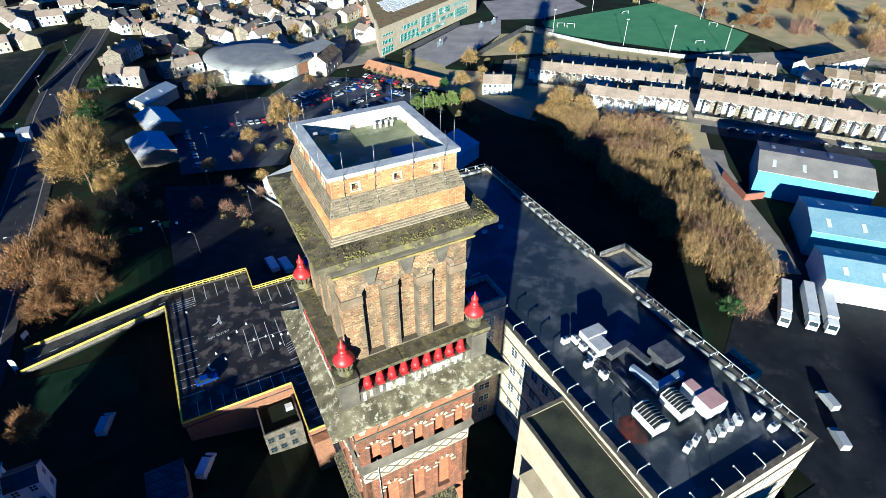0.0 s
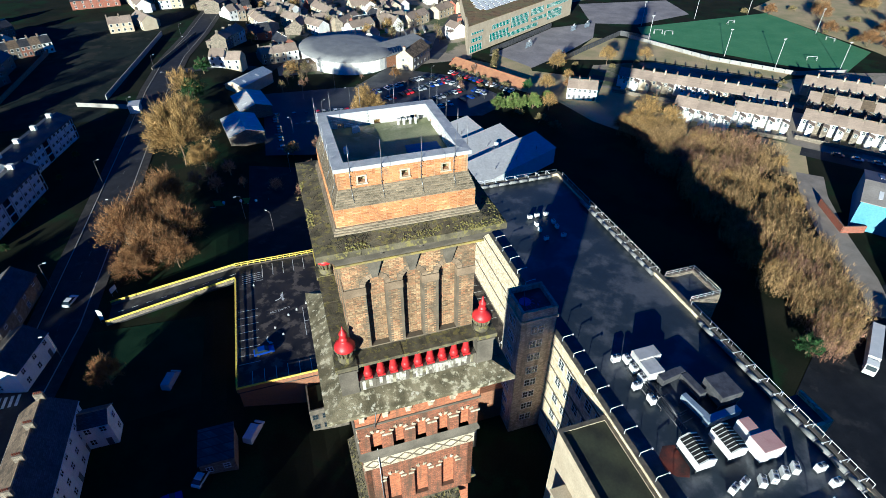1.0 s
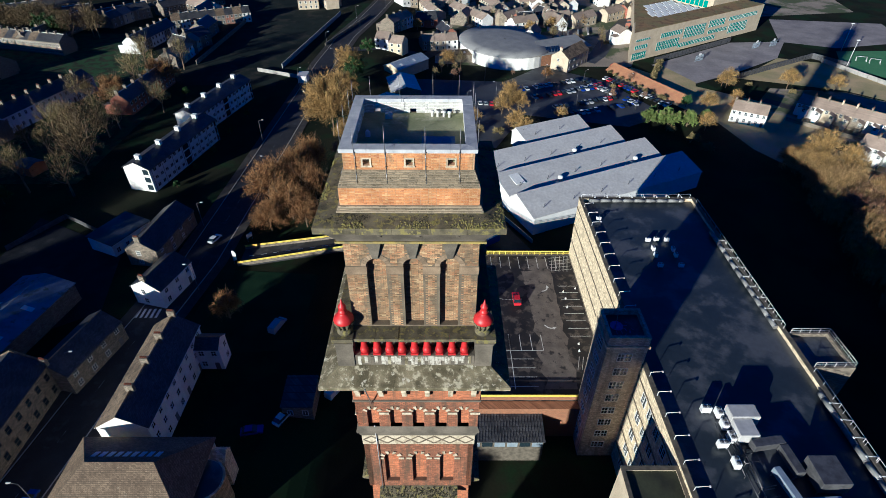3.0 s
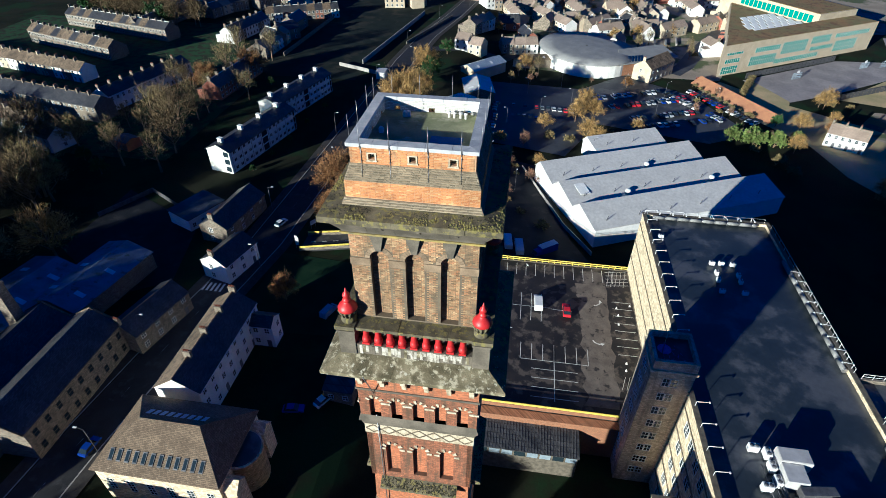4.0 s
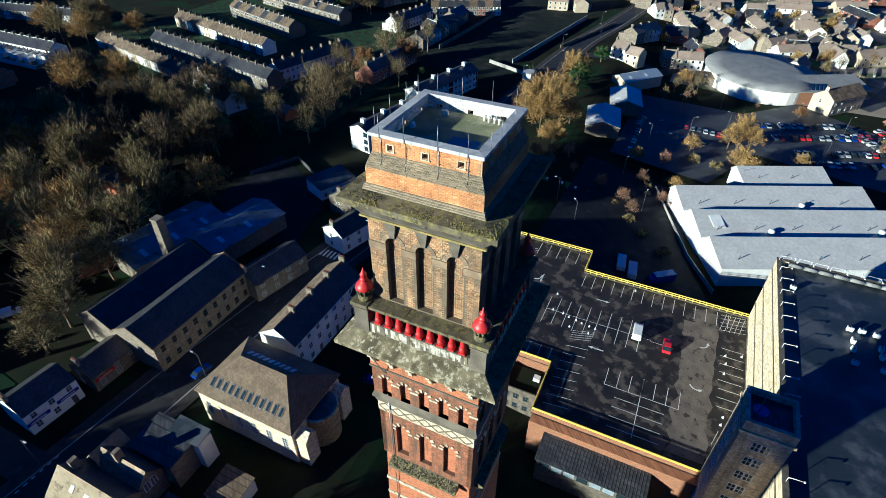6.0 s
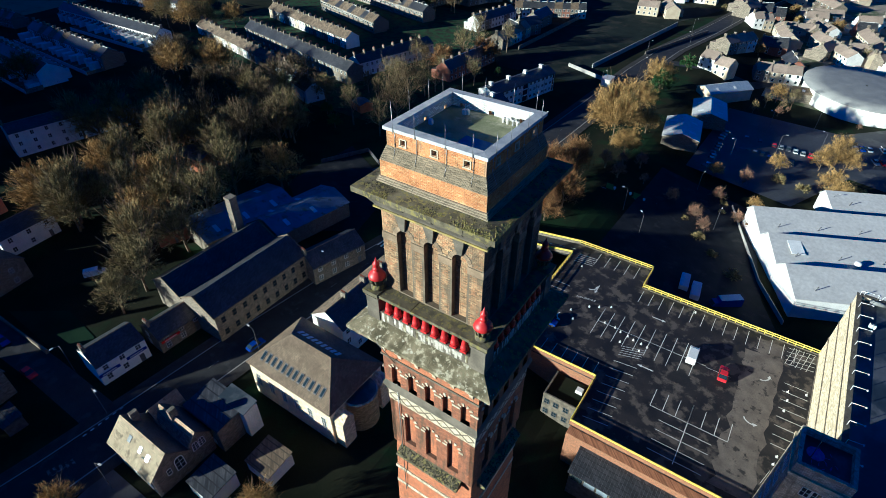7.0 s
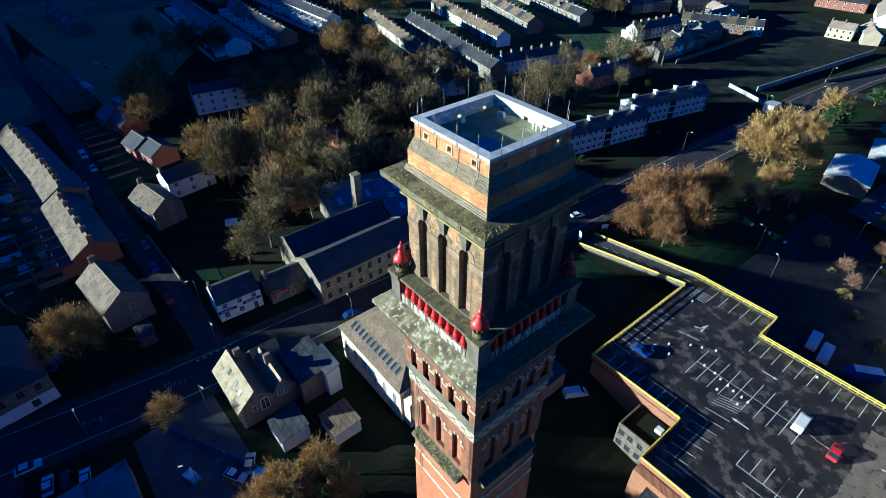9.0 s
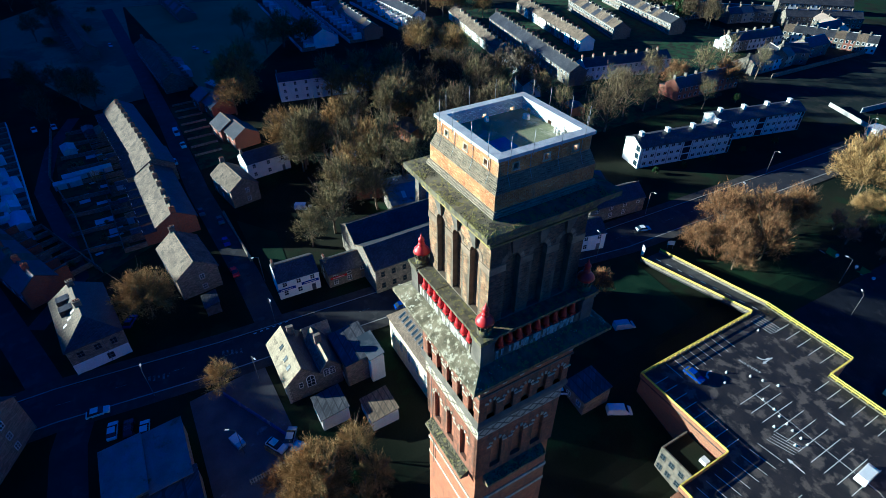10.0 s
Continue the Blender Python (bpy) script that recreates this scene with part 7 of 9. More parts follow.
for kind, x, y, s in (("tan", -59, 1, 0.75), ("broad", -91, -9, 0.8), ("broad", -28, 11, 0.7), ("broad", -24, 9, 0.64), ("tan", -31, 19, 0.8), ("rust", -32, 5, 0.7), ("tan", -20, 16, 0.8), ("tan", -24, 20, 0.7), ("green", -26, 18, 0.5), ("grey", -101, 42, 1.5), ("grey", -98, 34, 1.1), ("grey", -110, 48, 1.6), ("tan", -118, 54, 1.5), ("grey", -106, 58, 1.5), ("grey", -122, 66, 1.6), ("grey", -112, 70, 1.6), ("grey", -118, 84, 1.6), ("tan", -110, 96, 1.5)):
    plant(kind, x, y, s)
rnd = random.Random(21)
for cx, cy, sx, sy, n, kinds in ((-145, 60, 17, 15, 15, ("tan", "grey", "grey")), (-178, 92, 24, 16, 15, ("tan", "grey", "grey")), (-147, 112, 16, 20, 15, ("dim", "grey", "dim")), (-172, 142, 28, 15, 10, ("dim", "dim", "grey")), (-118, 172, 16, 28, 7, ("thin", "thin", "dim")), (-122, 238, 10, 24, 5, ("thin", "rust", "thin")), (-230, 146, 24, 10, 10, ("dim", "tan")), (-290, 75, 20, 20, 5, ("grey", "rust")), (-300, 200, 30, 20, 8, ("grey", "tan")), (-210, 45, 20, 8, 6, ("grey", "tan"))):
    for i in range(n):
        plant(kinds[i % len(kinds)], cx + rnd.uniform(-sx, sx), cy + rnd.uniform(-sy, sy), rnd.uniform(1.25, 1.75))
for i in range(180):
    y = 55 + rnd.random() * 118
    east, west = (128 + 0.68 * (y - 54) if y < 141 else 187 - 1.15 * (y - 141)), 117 + 0.2 * (y - 52)
    x = west + (east - west) * rnd.random() - 2
    plant(("scrub", "scrub", "scrubred", "scrub", "scrub", "tan")[i % 6] if i % 31 else "green", x, y, rnd.uniform(0.7, 1.15) if i % 6 < 5 and i % 31 else 0.6)
for kind, x, y, s in (("green", 112, 56, 0.9), ("tan", 150, 178, 1.25), ("tan", 156, 170, 1.0), ("rust", 165, 150, 0.8), ("rust", 176, 146, 0.8), ("tan", 39, 204, 0.9), ("tan", 42, 198, 0.8), ("tan", 12, 284, 0.9), ("tan", 20, 180, 0.5), ("sapling", 9, 158, 1.0), ("green", 120, 232, 0.8), ("tan", 128, 228, 0.8), ("rust", 140, 226, 0.7), ("tan", 60, 216, 0.6), ("sapling", 14, 196, 1.1), ("tan", 4, 196, 0.6), ("rust", 62, 268, 0.6), ("bush", 6, 150, 0.5)):
    plant(kind, x, y, s)
for i in range(30):
    f = rnd.random()
    plant(("scrub", "tan", "bush", "scrubred")[i % 4], 352 + 70 * rnd.random() + 20 * f, 130 + 190 * f, rnd.uniform(1.0, 1.7))
for i in range(14):
    plant(("dim", "bush")[i % 2], rnd.uniform(-480, -330), rnd.uniform(-150, 0), rnd.uniform(1.2, 1.8))
# gardens and verges between the northern streets
for cx, cy, sx, sy, n, kinds, lo, hi in ((60, 340, 90, 25, 22, ("bush", "thin", "tan"), 0.5, 0.9), (60, 410, 110, 45, 24, ("bush", "tan"), 0.6, 1.0), (20, 272, 34, 8, 8, ("thin", "sapling"), 0.5, 0.9), (8, 170, 22, 12, 10, ("sapling", "bush"), 0.5, 0.9), (170, 250, 30, 14, 12, ("bush", "tan"), 0.6, 0.9), (230, 200, 40, 20, 8, ("bush",), 0.6, 0.9), (350, 270, 30, 60, 12, ("rust", "bush"), 0.8, 1.3), (100, 250, 12, 20, 8, ("sapling", "bush"), 0.5, 0.8)):
    for i in range(n):
        plant(kinds[i % len(kinds)], cx + rnd.uniform(-sx, sx), cy + rnd.uniform(-sy, sy), rnd.uniform(lo, hi))


# ---- vehicles ----
def car(colour, label, kind="car", wheels=True):
    top = thing("car" if kind == "car" else "van", pose(0, 0, 0), label, kind, "parked cars")
    long, w = (4.3, 0.88) if kind == "car" else (5.2, 0.98)
    prof = [(-2.15, 0.35), (-2.15, 0.8), (-1.9, 0.92), (-1.0, 0.98), (1.2, 0.95), (2.0, 0.82), (2.15, 0.6), (2.15, 0.35)] if kind == "car" else [(-2.6, 0.35), (-2.6, 1.15), (1.3, 1.15), (2.3, 1.0), (2.6, 0.7), (2.6, 0.35)]
    bm = bmesh.new()
    prism(bm, [(x, -w, z) for x, z in prof], (0, 2 * w, 0))
    bmesh.ops.bevel(bm, geom=[e for e in bm.edges if abs(e.verts[0].co.y - e.verts[1].co.y) < 0.01], offset=0.07, segments=2, affect="EDGES")
    part("body", bm, "car_" + colour, top)
    bm = bmesh.new()
    if kind == "car":
        lo, hi = [(-1.85, 0.93), (-1.25, 1.42), (0.25, 1.45), (1.05, 0.95)], 0.70
    else:
        lo, hi = [(-2.58, 1.1), (-2.5, 1.95), (0.9, 1.95), (1.7, 1.12)], 0.86
    a = [bm.verts.new((x, s * (w - 0.05 if z < 1.2 else hi), z)) for s in (-1, 1) for x, z in lo]
    for q in ((0, 1, 5, 4), (2, 3, 7, 6), (0, 3, 2, 1), (4, 5, 6, 7), (0, 4, 7, 3)):
        bm.faces.new([a[i] for i in q])
    f = bm.faces.new([a[i] for i in (1, 2, 6, 5)])
    bmesh.ops.recalc_face_normals(bm, faces=bm.faces[:])
    part("cabin", bm, "glass" if kind == "car" else "car_" + colour, top, "dark window glass" if kind == "car" else "")
    bm = bmesh.new()
    z = 1.455 if kind == "car" else 1.955
    x0, x1 = (-1.2, 0.22) if kind == "car" else (-2.45, 0.88)
    box(bm, x0, x1, -hi, hi, z - 0.03, z + 0.015)
    part("roof", bm, "car_" + colour, top)
    if kind != "car":
        bm = bmesh.new()
        prism(bm, [(0.98, -0.8, 1.9), (1.68, -0.85, 1.2), (1.68, 0.85, 1.2), (0.98, 0.8, 1.9)], (0.04, 0, 0.03))
        part("windscreen", bm, "glass", top)
    for x in () if not wheels else (-1.35, 1.35) if kind == "car" else (-1.7, 1.75):
        for s in (-1, 1):
            bm = bmesh.new()
            tube(bm, (x, s * (w - 0.2), 0.32), (x, s * (w + 0.02), 0.32), 0.32, None, 12)
            part("wheel", bm, "tyre", top)
    return top


def park(colour, x, y, rot, z=None, kind="car", wheels=True):
    place((kind, colour, wheels), lambda: car(colour, colour + (" hatchback car parked" if kind == "car" else " panel van parked"), kind, wheels), pose(x, y, ground_z(x) + 0.07 if z is None else z, 0, 0, rot))


park("red", 26.4, 92.6, 92, DZ + 0.01)
park("white", 19.8, 94.2, 92, DZ + 0.01, "van")
park("blue", -10.3, 86.1, 4, DZ + 0.01)
for c, x, y, r, k in (("white", -66.2, -22.4, 85, "car"), ("white", -60.0, -20.2, 172, "car"), ("black", -59.0, -17.4, 172, "car"), ("white", -57.2, -14.7, 172, "car"), ("silver", -41.2, 9.6, 150, "car"), ("white", -40.6, 6.6, 30, "car"), ("blue", -91, -14, 150, "car"), ("blue", -86, -20, 150, "car"), ("red", -97, 12, 3, "car"), ("silver", -30, 87, 70, "van"), ("white", -56, 121, 70, "car"), ("white", -118, 38, 60, "van"),
                      ("blue", -63, 45, 85, "car"), ("white", -194.6, 12.5, 2, "van"), ("white", -182, 12.9, 2, "car"), ("white", -169.8, 8, 2, "car"), ("white", -330, -1, 4, "car"), ("white", -226, -35.8, 10, "car"), ("white", -225, -29, 10, "car"), ("white", -301, 38.6, 30, "car"), ("silver", -291, 42.6, 30, "car"), ("white", -221.8, 241.7, 65, "van"), ("grey", -131.6, 9.9, 3, "car"), ("blue", -28.2, 58.9, 10, "car"), ("white", -93, 95.2, 40, "car"), ("blue", -112, 13, 3, "car"), ("grey", -124, 14, 3, "car"), ("white", -23, 62, 60, "car"), ("white", -14, 70, 60, "van"), ("silver", 108, 27, 70, "van"), ("silver", 101, 20, 60, "van"), ("white", 143, 47, 40, "van"), ("white", 5.4, 128.8, 60, "car")):
    park(c, x, y, r, None, k)
rnd = random.Random(5)
COL = ["white", "silver", "black", "grey", "blue", "silver", "white", "red", "black"]
for x0, y0, dx, dy, n, rot in ((8, 236, 2.6, -0.3, 12, 95), (8, 224, 2.6, -0.3, 8, 95), (0, 200, 0, 2.7, 14, 5), (45, 250, 2.4, 1.0, 14, 110), (50, 240, 2.4, 1.0, 15, 110), (58, 228, 2.4, 1.0, 16, 110), (66, 222, 2.4, 0.9, 14, 110), (80, 262, 1.5, -2.3, 14, 35), (92, 266, 1.4, -2.4, 15, 35), (70, 250, 2.4, 1.0, 8, 110)):
    for i in range(n):
        if rnd.random() < 0.8:
            park(rnd.choice(COL), x0 + dx * i, y0 + dy * i, rot + rnd.choice((0, 180)), None, "car", False)
for i, (x, y) in enumerate(((206, 132), (210, 127), (215, 122), (219, 117), (227, 105), (233, 100), (238, 96))):
    park(("grey", "white", "silver", "white", "black", "silver", "white")[i], x, y, -50)


def lorry(x, y, rot, label):
    top = thing("lorry", pose(x, y, ground_z(x) + 0.08, 0, 0, rot), label, "lorry", "parked lorries")
    bm = bmesh.new()
    box(bm, -13.2, 0, -1.25, 1.25, 1.1, 3.9)
    part("trailer", bm, "metal_white", top, "white box trailer")
    bm = bmesh.new()
    prism(bm, [(0.5, -1.2, 0.6), (2.9, -1.2, 0.6), (2.9, -1.2, 1.8), (2.5, -1.2, 3.2), (0.5, -1.2, 3.4)], (0, 2.4, 0))
    part("cab", bm, "metal_white", top, "white tractor cab")
    bm = bmesh.new()
    prism(bm, [(2.92, -1.0, 1.9), (2.58, -1.0, 3.0), (2.58, 1.0, 3.0), (2.92, 1.0, 1.9)], (0.03, 0, 0.01))
    part("windscreen", bm, "glass", top)
    for wx in (-12, -10.7, -9.4, 1.9, -1.0):
        for s in (-1, 1):
            bm = bmesh.new()
            tube(bm, (wx, s * 0.85, 0.5), (wx, s * 1.22, 0.5), 0.5, None, 12)
            part("wheel", bm, "tyre", top)
    return top




def box_truck(x, y, rot, colour, label):
    top = thing("box_truck", pose(x, y, ground_z(x) + 0.08, 0, 0, rot), label, "truck")
    bm = bmesh.new()
    box(bm, -4.4, 1.6, -1.15, 1.15, 0.8, 3.2)
    part("cargo_box", bm, "metal_white" if colour == "white" else "car_blue", top)
    bm = bmesh.new()
    box(bm, -4.35, 1.55, -1.1, 1.1, 3.2, 3.26)
    part("box_roof", bm, "metal_white", top)
    bm = bmesh.new()
    prism(bm, [(1.75, -1.0, 0.5), (3.6, -1.0, 0.5), (3.6, -1.0, 1.3), (3.0, -1.0, 2.3), (1.75, -1.0, 2.4)], (0, 2.0, 0))
    part("cab", bm, "car_" + colour, top)
    bm = bmesh.new()
    prism(bm, [(3.58, -0.9, 1.4), (3.05, -0.9, 2.25), (3.05, 0.9, 2.25), (3.58, 0.9, 1.4)], (0.04, 0, 0.02))
    part("windscreen", bm, "glass", top)
    for wx in (-3.0, 2.7):
        for s in (-1, 1):
            bm = bmesh.new()
            tube(bm, (wx, s * 0.8, 0.42), (wx, s * 1.1, 0.42), 0.42, None, 12)
            part("wheel", bm, "tyre", top)


box_truck(11.2, 129.2, 97, "white", "white box truck parked below the deck")
box_truck(14.6, 127.2, 97, "white", "white box truck parked below the deck")
box_truck(22.0, 126.4, 218, "blue", "blue box truck with a white roof in the yard")
lorry(122, 48, -144, "white articulated lorry parked by the blue sheds")
lorry(127, 44, -140, "white articulated lorry parked by the blue sheds")
lorry(130, 41, -140, "white articulated lorry parked by the blue sheds")


# ---- the far town, school and sports ground ----
FAR_ROWS = [
    ((-26, 299), (-11, 294), "white_brown"), ((-3, 312), (17, 317), "stone_brown"), ((-23, 326), (-13, 350), "mid"),
    ((-4, 401), (6, 372), "cream"), ((17, 391), (38, 357), "cream"), ((40, 414), (52, 375), "cream"),
    ((47, 361), (61, 378), "mid"), ((52, 350), (68, 358), "white_brown"), ((73, 380), (82, 366), "brick"),
    ((71, 434), (76, 398), "white_brown"), ((87, 424), (92, 390), "white_brown"), ((91, 358), (107, 370), "cream"),
]
FAR_ROWS_B = [
    ((121, 436), (125, 410), "white_brown"), ((115, 373), (129, 384), "cream"), ((-20, 392), (-10, 399), "white_brown"),
    ((12, 424), (25, 403), "white_brown"), ((-84, 460), (-71, 421), "cream"), ((-63, 433), (-48, 433), "white_brown"),
    ((-52, 460), (-39, 462), "white_brown"), ((-71, 394), (-63, 377), "mid"), ((-189, 331), (-184, 349), "stone"),
    ((-153, 370), (-132, 356), "mid"), ((-125, 262), (-124, 293), "mid"), ((-86, 379), (-73, 381), "cream"),
]
for p, q, st in FAR_ROWS + FAR_ROWS_B:
    terrace(p, q, [{"mid": "stone_pale", "white_brown": "white_pale", "cream": "cream_pale", "stone_brown": "stone_pale"}.get(st, st), "cream_pale", "white_pale"], 8.0, 8.5, rear=False, far=True)
rnd = random.Random(77)
for j in range(7):
    for i in range(9):
        x, y = -110 + 42 * i + rnd.uniform(-8, 8) + 6 * j, 452 + 30 * j + rnd.uniform(-5, 5)
        if rnd.random() < 0.85 and not (150 < x < 320 and y < 520):
            a = rnd.choice((0.2, 0.35, 1.6, 2.0)) + rnd.uniform(-0.1, 0.1)
            h = rnd.uniform(9, 15)
            terrace((x - h * math.cos(a), y - h * math.sin(a)), (x + h * math.cos(a), y + h * math.sin(a)), [rnd.choice(("cream_pale", "white_pale", "cream_pale", "stone_pale", "brick"))], 9.0, 8.5, rear=False, far=True)
for i in range(34):
    x, y, a = rnd.uniform(-30, 150), rnd.uniform(325, 450), rnd.choice((0.3, 1.2, 1.9))
    h = rnd.uniform(5, 9)
    terrace((x - h * math.cos(a), y - h * math.sin(a)), (x + h * math.cos(a), y + h * math.sin(a)), [rnd.choice(("cream_pale", "stone_pale", "brick", "white_pale"))], 9.0, 8.0, he=rnd.choice((4.5, 5.6, 6.4)), hr=8.8, rear=False, far=True)
# houses above the railway land
for p, q, st, w in (((-198, 334), (-176, 358), ["stone"], 9), ((-153, 284), (-147, 319), ["white", "stone"], 8.5), ((-168, 357), (-141, 391), ["stone", "stone"], 9), ((-211, 288), (-205, 338), ["stone", "stone"], 9), ((-234, 330), (-208, 352), ["stone", "white"], 9), ((-262, 345), (-226, 372), ["stone", "stone"], 9), ((-122, 207), (-119, 244), ["brick"], 8), ((-190, 384), (-160, 416), ["stone", "white", "stone"], 9)):
    terrace(p, q, st, 6.0, w, he=5.8, hr=8.8, rear=False, far=True)
# Dark gritstone here stands in for shade on pale house fronts.
for x, y, r, L in ((-126, 284, 150, 11), (-124, 297, 62, 13), (-126, 316, 88, 18), (-138, 349, 86, 22)):
    distant_house(pose(x, y, ground_z(x), 0, 0, r), L, 9.0, 6.2, 9.4, "stone_wall", "slate")
single(315, 161, -4, 46, 9, 5.5, 8.5, "white_brown", 9, label="row of white houses on the slope")
single(281, 146, 60, 15, 8, 5.5, 8, "white", 3, label="white house with a slate roof")
single(305, 135, -8, 14, 8, 5.5, 8, "stone_brown", 3)

# oval leisure building
oval = thing("leisure_building", pose(44, 307, 2, 0, 0, 20), "low oval leisure building with a curved pale grey roof", "building")
bm = bmesh.new()
rings = []
for f, z in ((1.0, -1), (1.0, 6.5), (1.04, 6.5), (1.04, 7.0), (0.7, 7.5), (0.35, 7.8), (0.02, 7.9)):
    rings.append([bm.verts.new((24 * f * math.cos(2 * math.pi * i / 40), 29 * f * math.sin(2 * math.pi * i / 40), z)) for i in range(40)])
for k, (r0, r1) in enumerate(zip(rings, rings[1:])):
    for i in range(40):
        f = bm.faces.new((r0[i], r0[(i + 1) % 40], r1[(i + 1) % 40], r1[i]))
        f.smooth, f.material_index = k > 2, 0 if k < 1 else 1
part("hall", bm, ("render_white", "roof_grey"), oval, "white wall under a shallow curved metal roof")
bm = bmesh.new()
prism(bm, [(8, -27, 0), (40, -22, 0), (40, -6, 0), (16, -10, 0)], (0, 0, 6.2))
part("entrance_wing", bm, ("deck_brick",), oval, "orange brick entrance wing")
bm = bmesh.new()
prism(bm, [(6, -29, 6.2), (42, -23, 6.2), (42, -5, 7.4), (14, -9, 7.4)], (0, 0, 0.4))
part("wing_roof", bm, "roof_grey", oval)
bm = bmesh.new()
for i in range(5):
    prism(bm, [(12 + 1.7 * i, -26, 6.75), (13 + 1.7 * i, -26, 6.75), (16 + 1.7 * i, -19, 7.3), (15 + 1.7 * i, -19, 7.3)], (0, 0, 0.1))
part("rooflight_strip", bm, "glass", oval)
single(77, 287, 50, 22, 10, 7, 10.5, "cream", 5, label="old stone house with tall chimneys and a lit gable")

# school
school = thing("school_building", pose(110, 291.3, 2, 0, 0, 32.5), "cream modern school with green glazing and brown planted roofs", "school")
M["sedum"] = surf("brown_green_planted_roof", (0.26, 0.17, 0.07), (0.20, 0.18, 0.07), 0.12, 0.95, 0.4, c3=(0.16, 0.10, 0.05), spots=0.56, spot_scale=0.3)
for name, pts, h in (("front_block", [(0, 0), (118, 0), (118, 14), (16, 14)], 15.5), ("west_wing", [(17, 14.1), (86, 14.1), (86, 76)], 12.5), ("rear_block", [(86.2, 14.2), (118, 14.2), (118, 85), (86.2, 85)], 19.0)):
    bm = bmesh.new()
    prism(bm, [(x, y, -1) for x, y in pts], (0, 0, h + 1))
    blk = part(name, bm, "render_cream", school, "cream panelled walls")
    bm = bmesh.new()
    cx, cy = sum(p[0] for p in pts) / len(pts), sum(p[1] for p in pts) / len(pts)
    prism(bm, [(cx + (x - cx) * 0.985, cy + (y - cy) * 0.97, h) for x, y in pts], (0, 0, 0.25))
    part("planted_roof", bm, "sedum", blk, "brown planted roof")


def glazing(x0, x1, z0, z1, rows):
    """A green glazed panel with white mullions in the front wall."""
    bm = bmesh.new()
    box(bm, x0, x1, -0.1, 0.04, z0, z1)
    win = part("glazed_panel", bm, "glass_green", school, "green glazed panel")
    bm = bmesh.new()
    k = max(2, int((x1 - x0) / 1.4))
    xs = [v for i in range(k + 1) for v in (x0 + (x1 - x0) * i / k - 0.07, x0 + (x1 - x0) * i / k + 0.07)]
    zs = [v for i in range(rows + 1) for v in (z0 + (z1 - z0) * i / rows - 0.07, z0 + (z1 - z0) * i / rows + 0.07)]
    lattice(bm, xs, zs, -0.2, -0.08)
    part("mullions", bm, "metal_grey", win)


for x0, x1, z0, z1, rows in ((2, 13, 0.8, 4.6, 2), (3, 13, 6.2, 8.4, 1), (3, 14, 10.4, 11.6, 1), (21, 40, 2.8, 7.6, 2), (23, 41, 9.4, 12.0, 1), (43, 62, 6.2, 12.4, 3), (40, 74, 1.6, 4.0, 1), (65, 80, 9.0, 13.0, 2), (66, 84, 5.2, 7.4, 1), (86, 104, 2.6, 8.4, 3), (84, 112, 10.2, 12.6, 1)):
    glazing(x0, x1, z0, z1, rows)
for i in range(16):
    bm = bmesh.new()
    box(bm, 86.0, 86.22, 18 + 3.2 * i, 20.6 + 3.2 * i, 13.6, 17.6)
    part("glazed_panel", bm, "glass_green", school, "green glazed panel")
for i in range(7):
    for j in range(4):
        x, y = 44 + 5.6 * i, 18 + 6.2 * j
        if y + 5 > 14 + (x - 17) * 0.9 - 6:
            continue
        bm = bmesh.new()
        prism(bm, [(x, y, 12.76), (x + 4.6, y, 12.76), (x + 4.6, y + 4.6, 13.9), (x, y + 4.6, 13.9)], (0, 0, 0.18))
        part("north_light", bm, "metal_white", school, "white sloping rooflight")
ribbon("road", [(88, 292), (97, 305), (108, 330), (130, 372), (150, 420)], 9, "car_park", "pale grey street beside the school", "road", 0.09)
sheet("lawn", [(66, 346), (100, 358), (104, 368), (70, 356)], None, "grass_bright", "bright lawn in front of far houses", "lawn", thick=0.1)
for i in range(4):
    x, y = 78 + 7 * i, 330 + 4.2 * i
    wl = solid("terrace_wall", (lambda bm: (prism(bm, [(x, y, 2), (x + 2.4, y + 14, 2), (x + 3.4, y + 13.8, 2), (x + 1.0, y, 2)], (0, 0, 1.1)), bm)[1])(bmesh.new()), "concrete", "low pale concrete terrace wall on the slope", "wall")
M["playground"] = surf("grey_brown_playground", (0.24, 0.22, 0.22), (0.35, 0.32, 0.31), 0.1, 0.85, 0.1)
sheet("playground", [(136, 261), (122, 288), (182, 328), (215, 330), (196, 300), (162, 276)], None, "playground", "grey-brown asphalt playground", "playground", thick=0.12)
sheet("playground", [(212, 330), (230, 380), (300, 370), (290, 330), (240, 318)], None, "playground", "grey-brown asphalt playground", "playground", thick=0.12)
sheet("pitch", [(224, 287), (236, 312), (345, 316), (335, 226), (292, 204), (270, 222)], None, "turf_green", "green artificial turf pitch", "pitch", thick=0.16)
M["dry_grass"] = surf("winter_dry_grass", (0.55, 0.43, 0.22), (0.38, 0.34, 0.15), 0.1, 0.95, 0.5, fine=25)
sheet("verge", [(112, 262), (126, 290), (136, 262), (128, 240)], None, "dry_grass", "dry grass bank", "verge", thick=0.14)
sheet("verge", [(160, 268), (196, 300), (222, 290), (215, 300), (245, 228), (215, 240), (180, 262)][:3] + [(222, 288), (262, 212), (250, 206), (205, 252)], None, "dry_grass", "dry grass strip beside the pitch", "verge", thick=0.1)
sheet("hillside", [(345, 330), (520, 420), (600, 150), (380, 120), (330, 190), (338, 226)], None, "dry_grass", "brown winter hillside", "hillside", thick=0.2)
M["orange_earth"] = surf("orange_earth_bank", (0.42, 0.22, 0.09), (0.34, 0.17, 0.08), 0.4, 0.95, 0.4)
bm = bmesh.new()
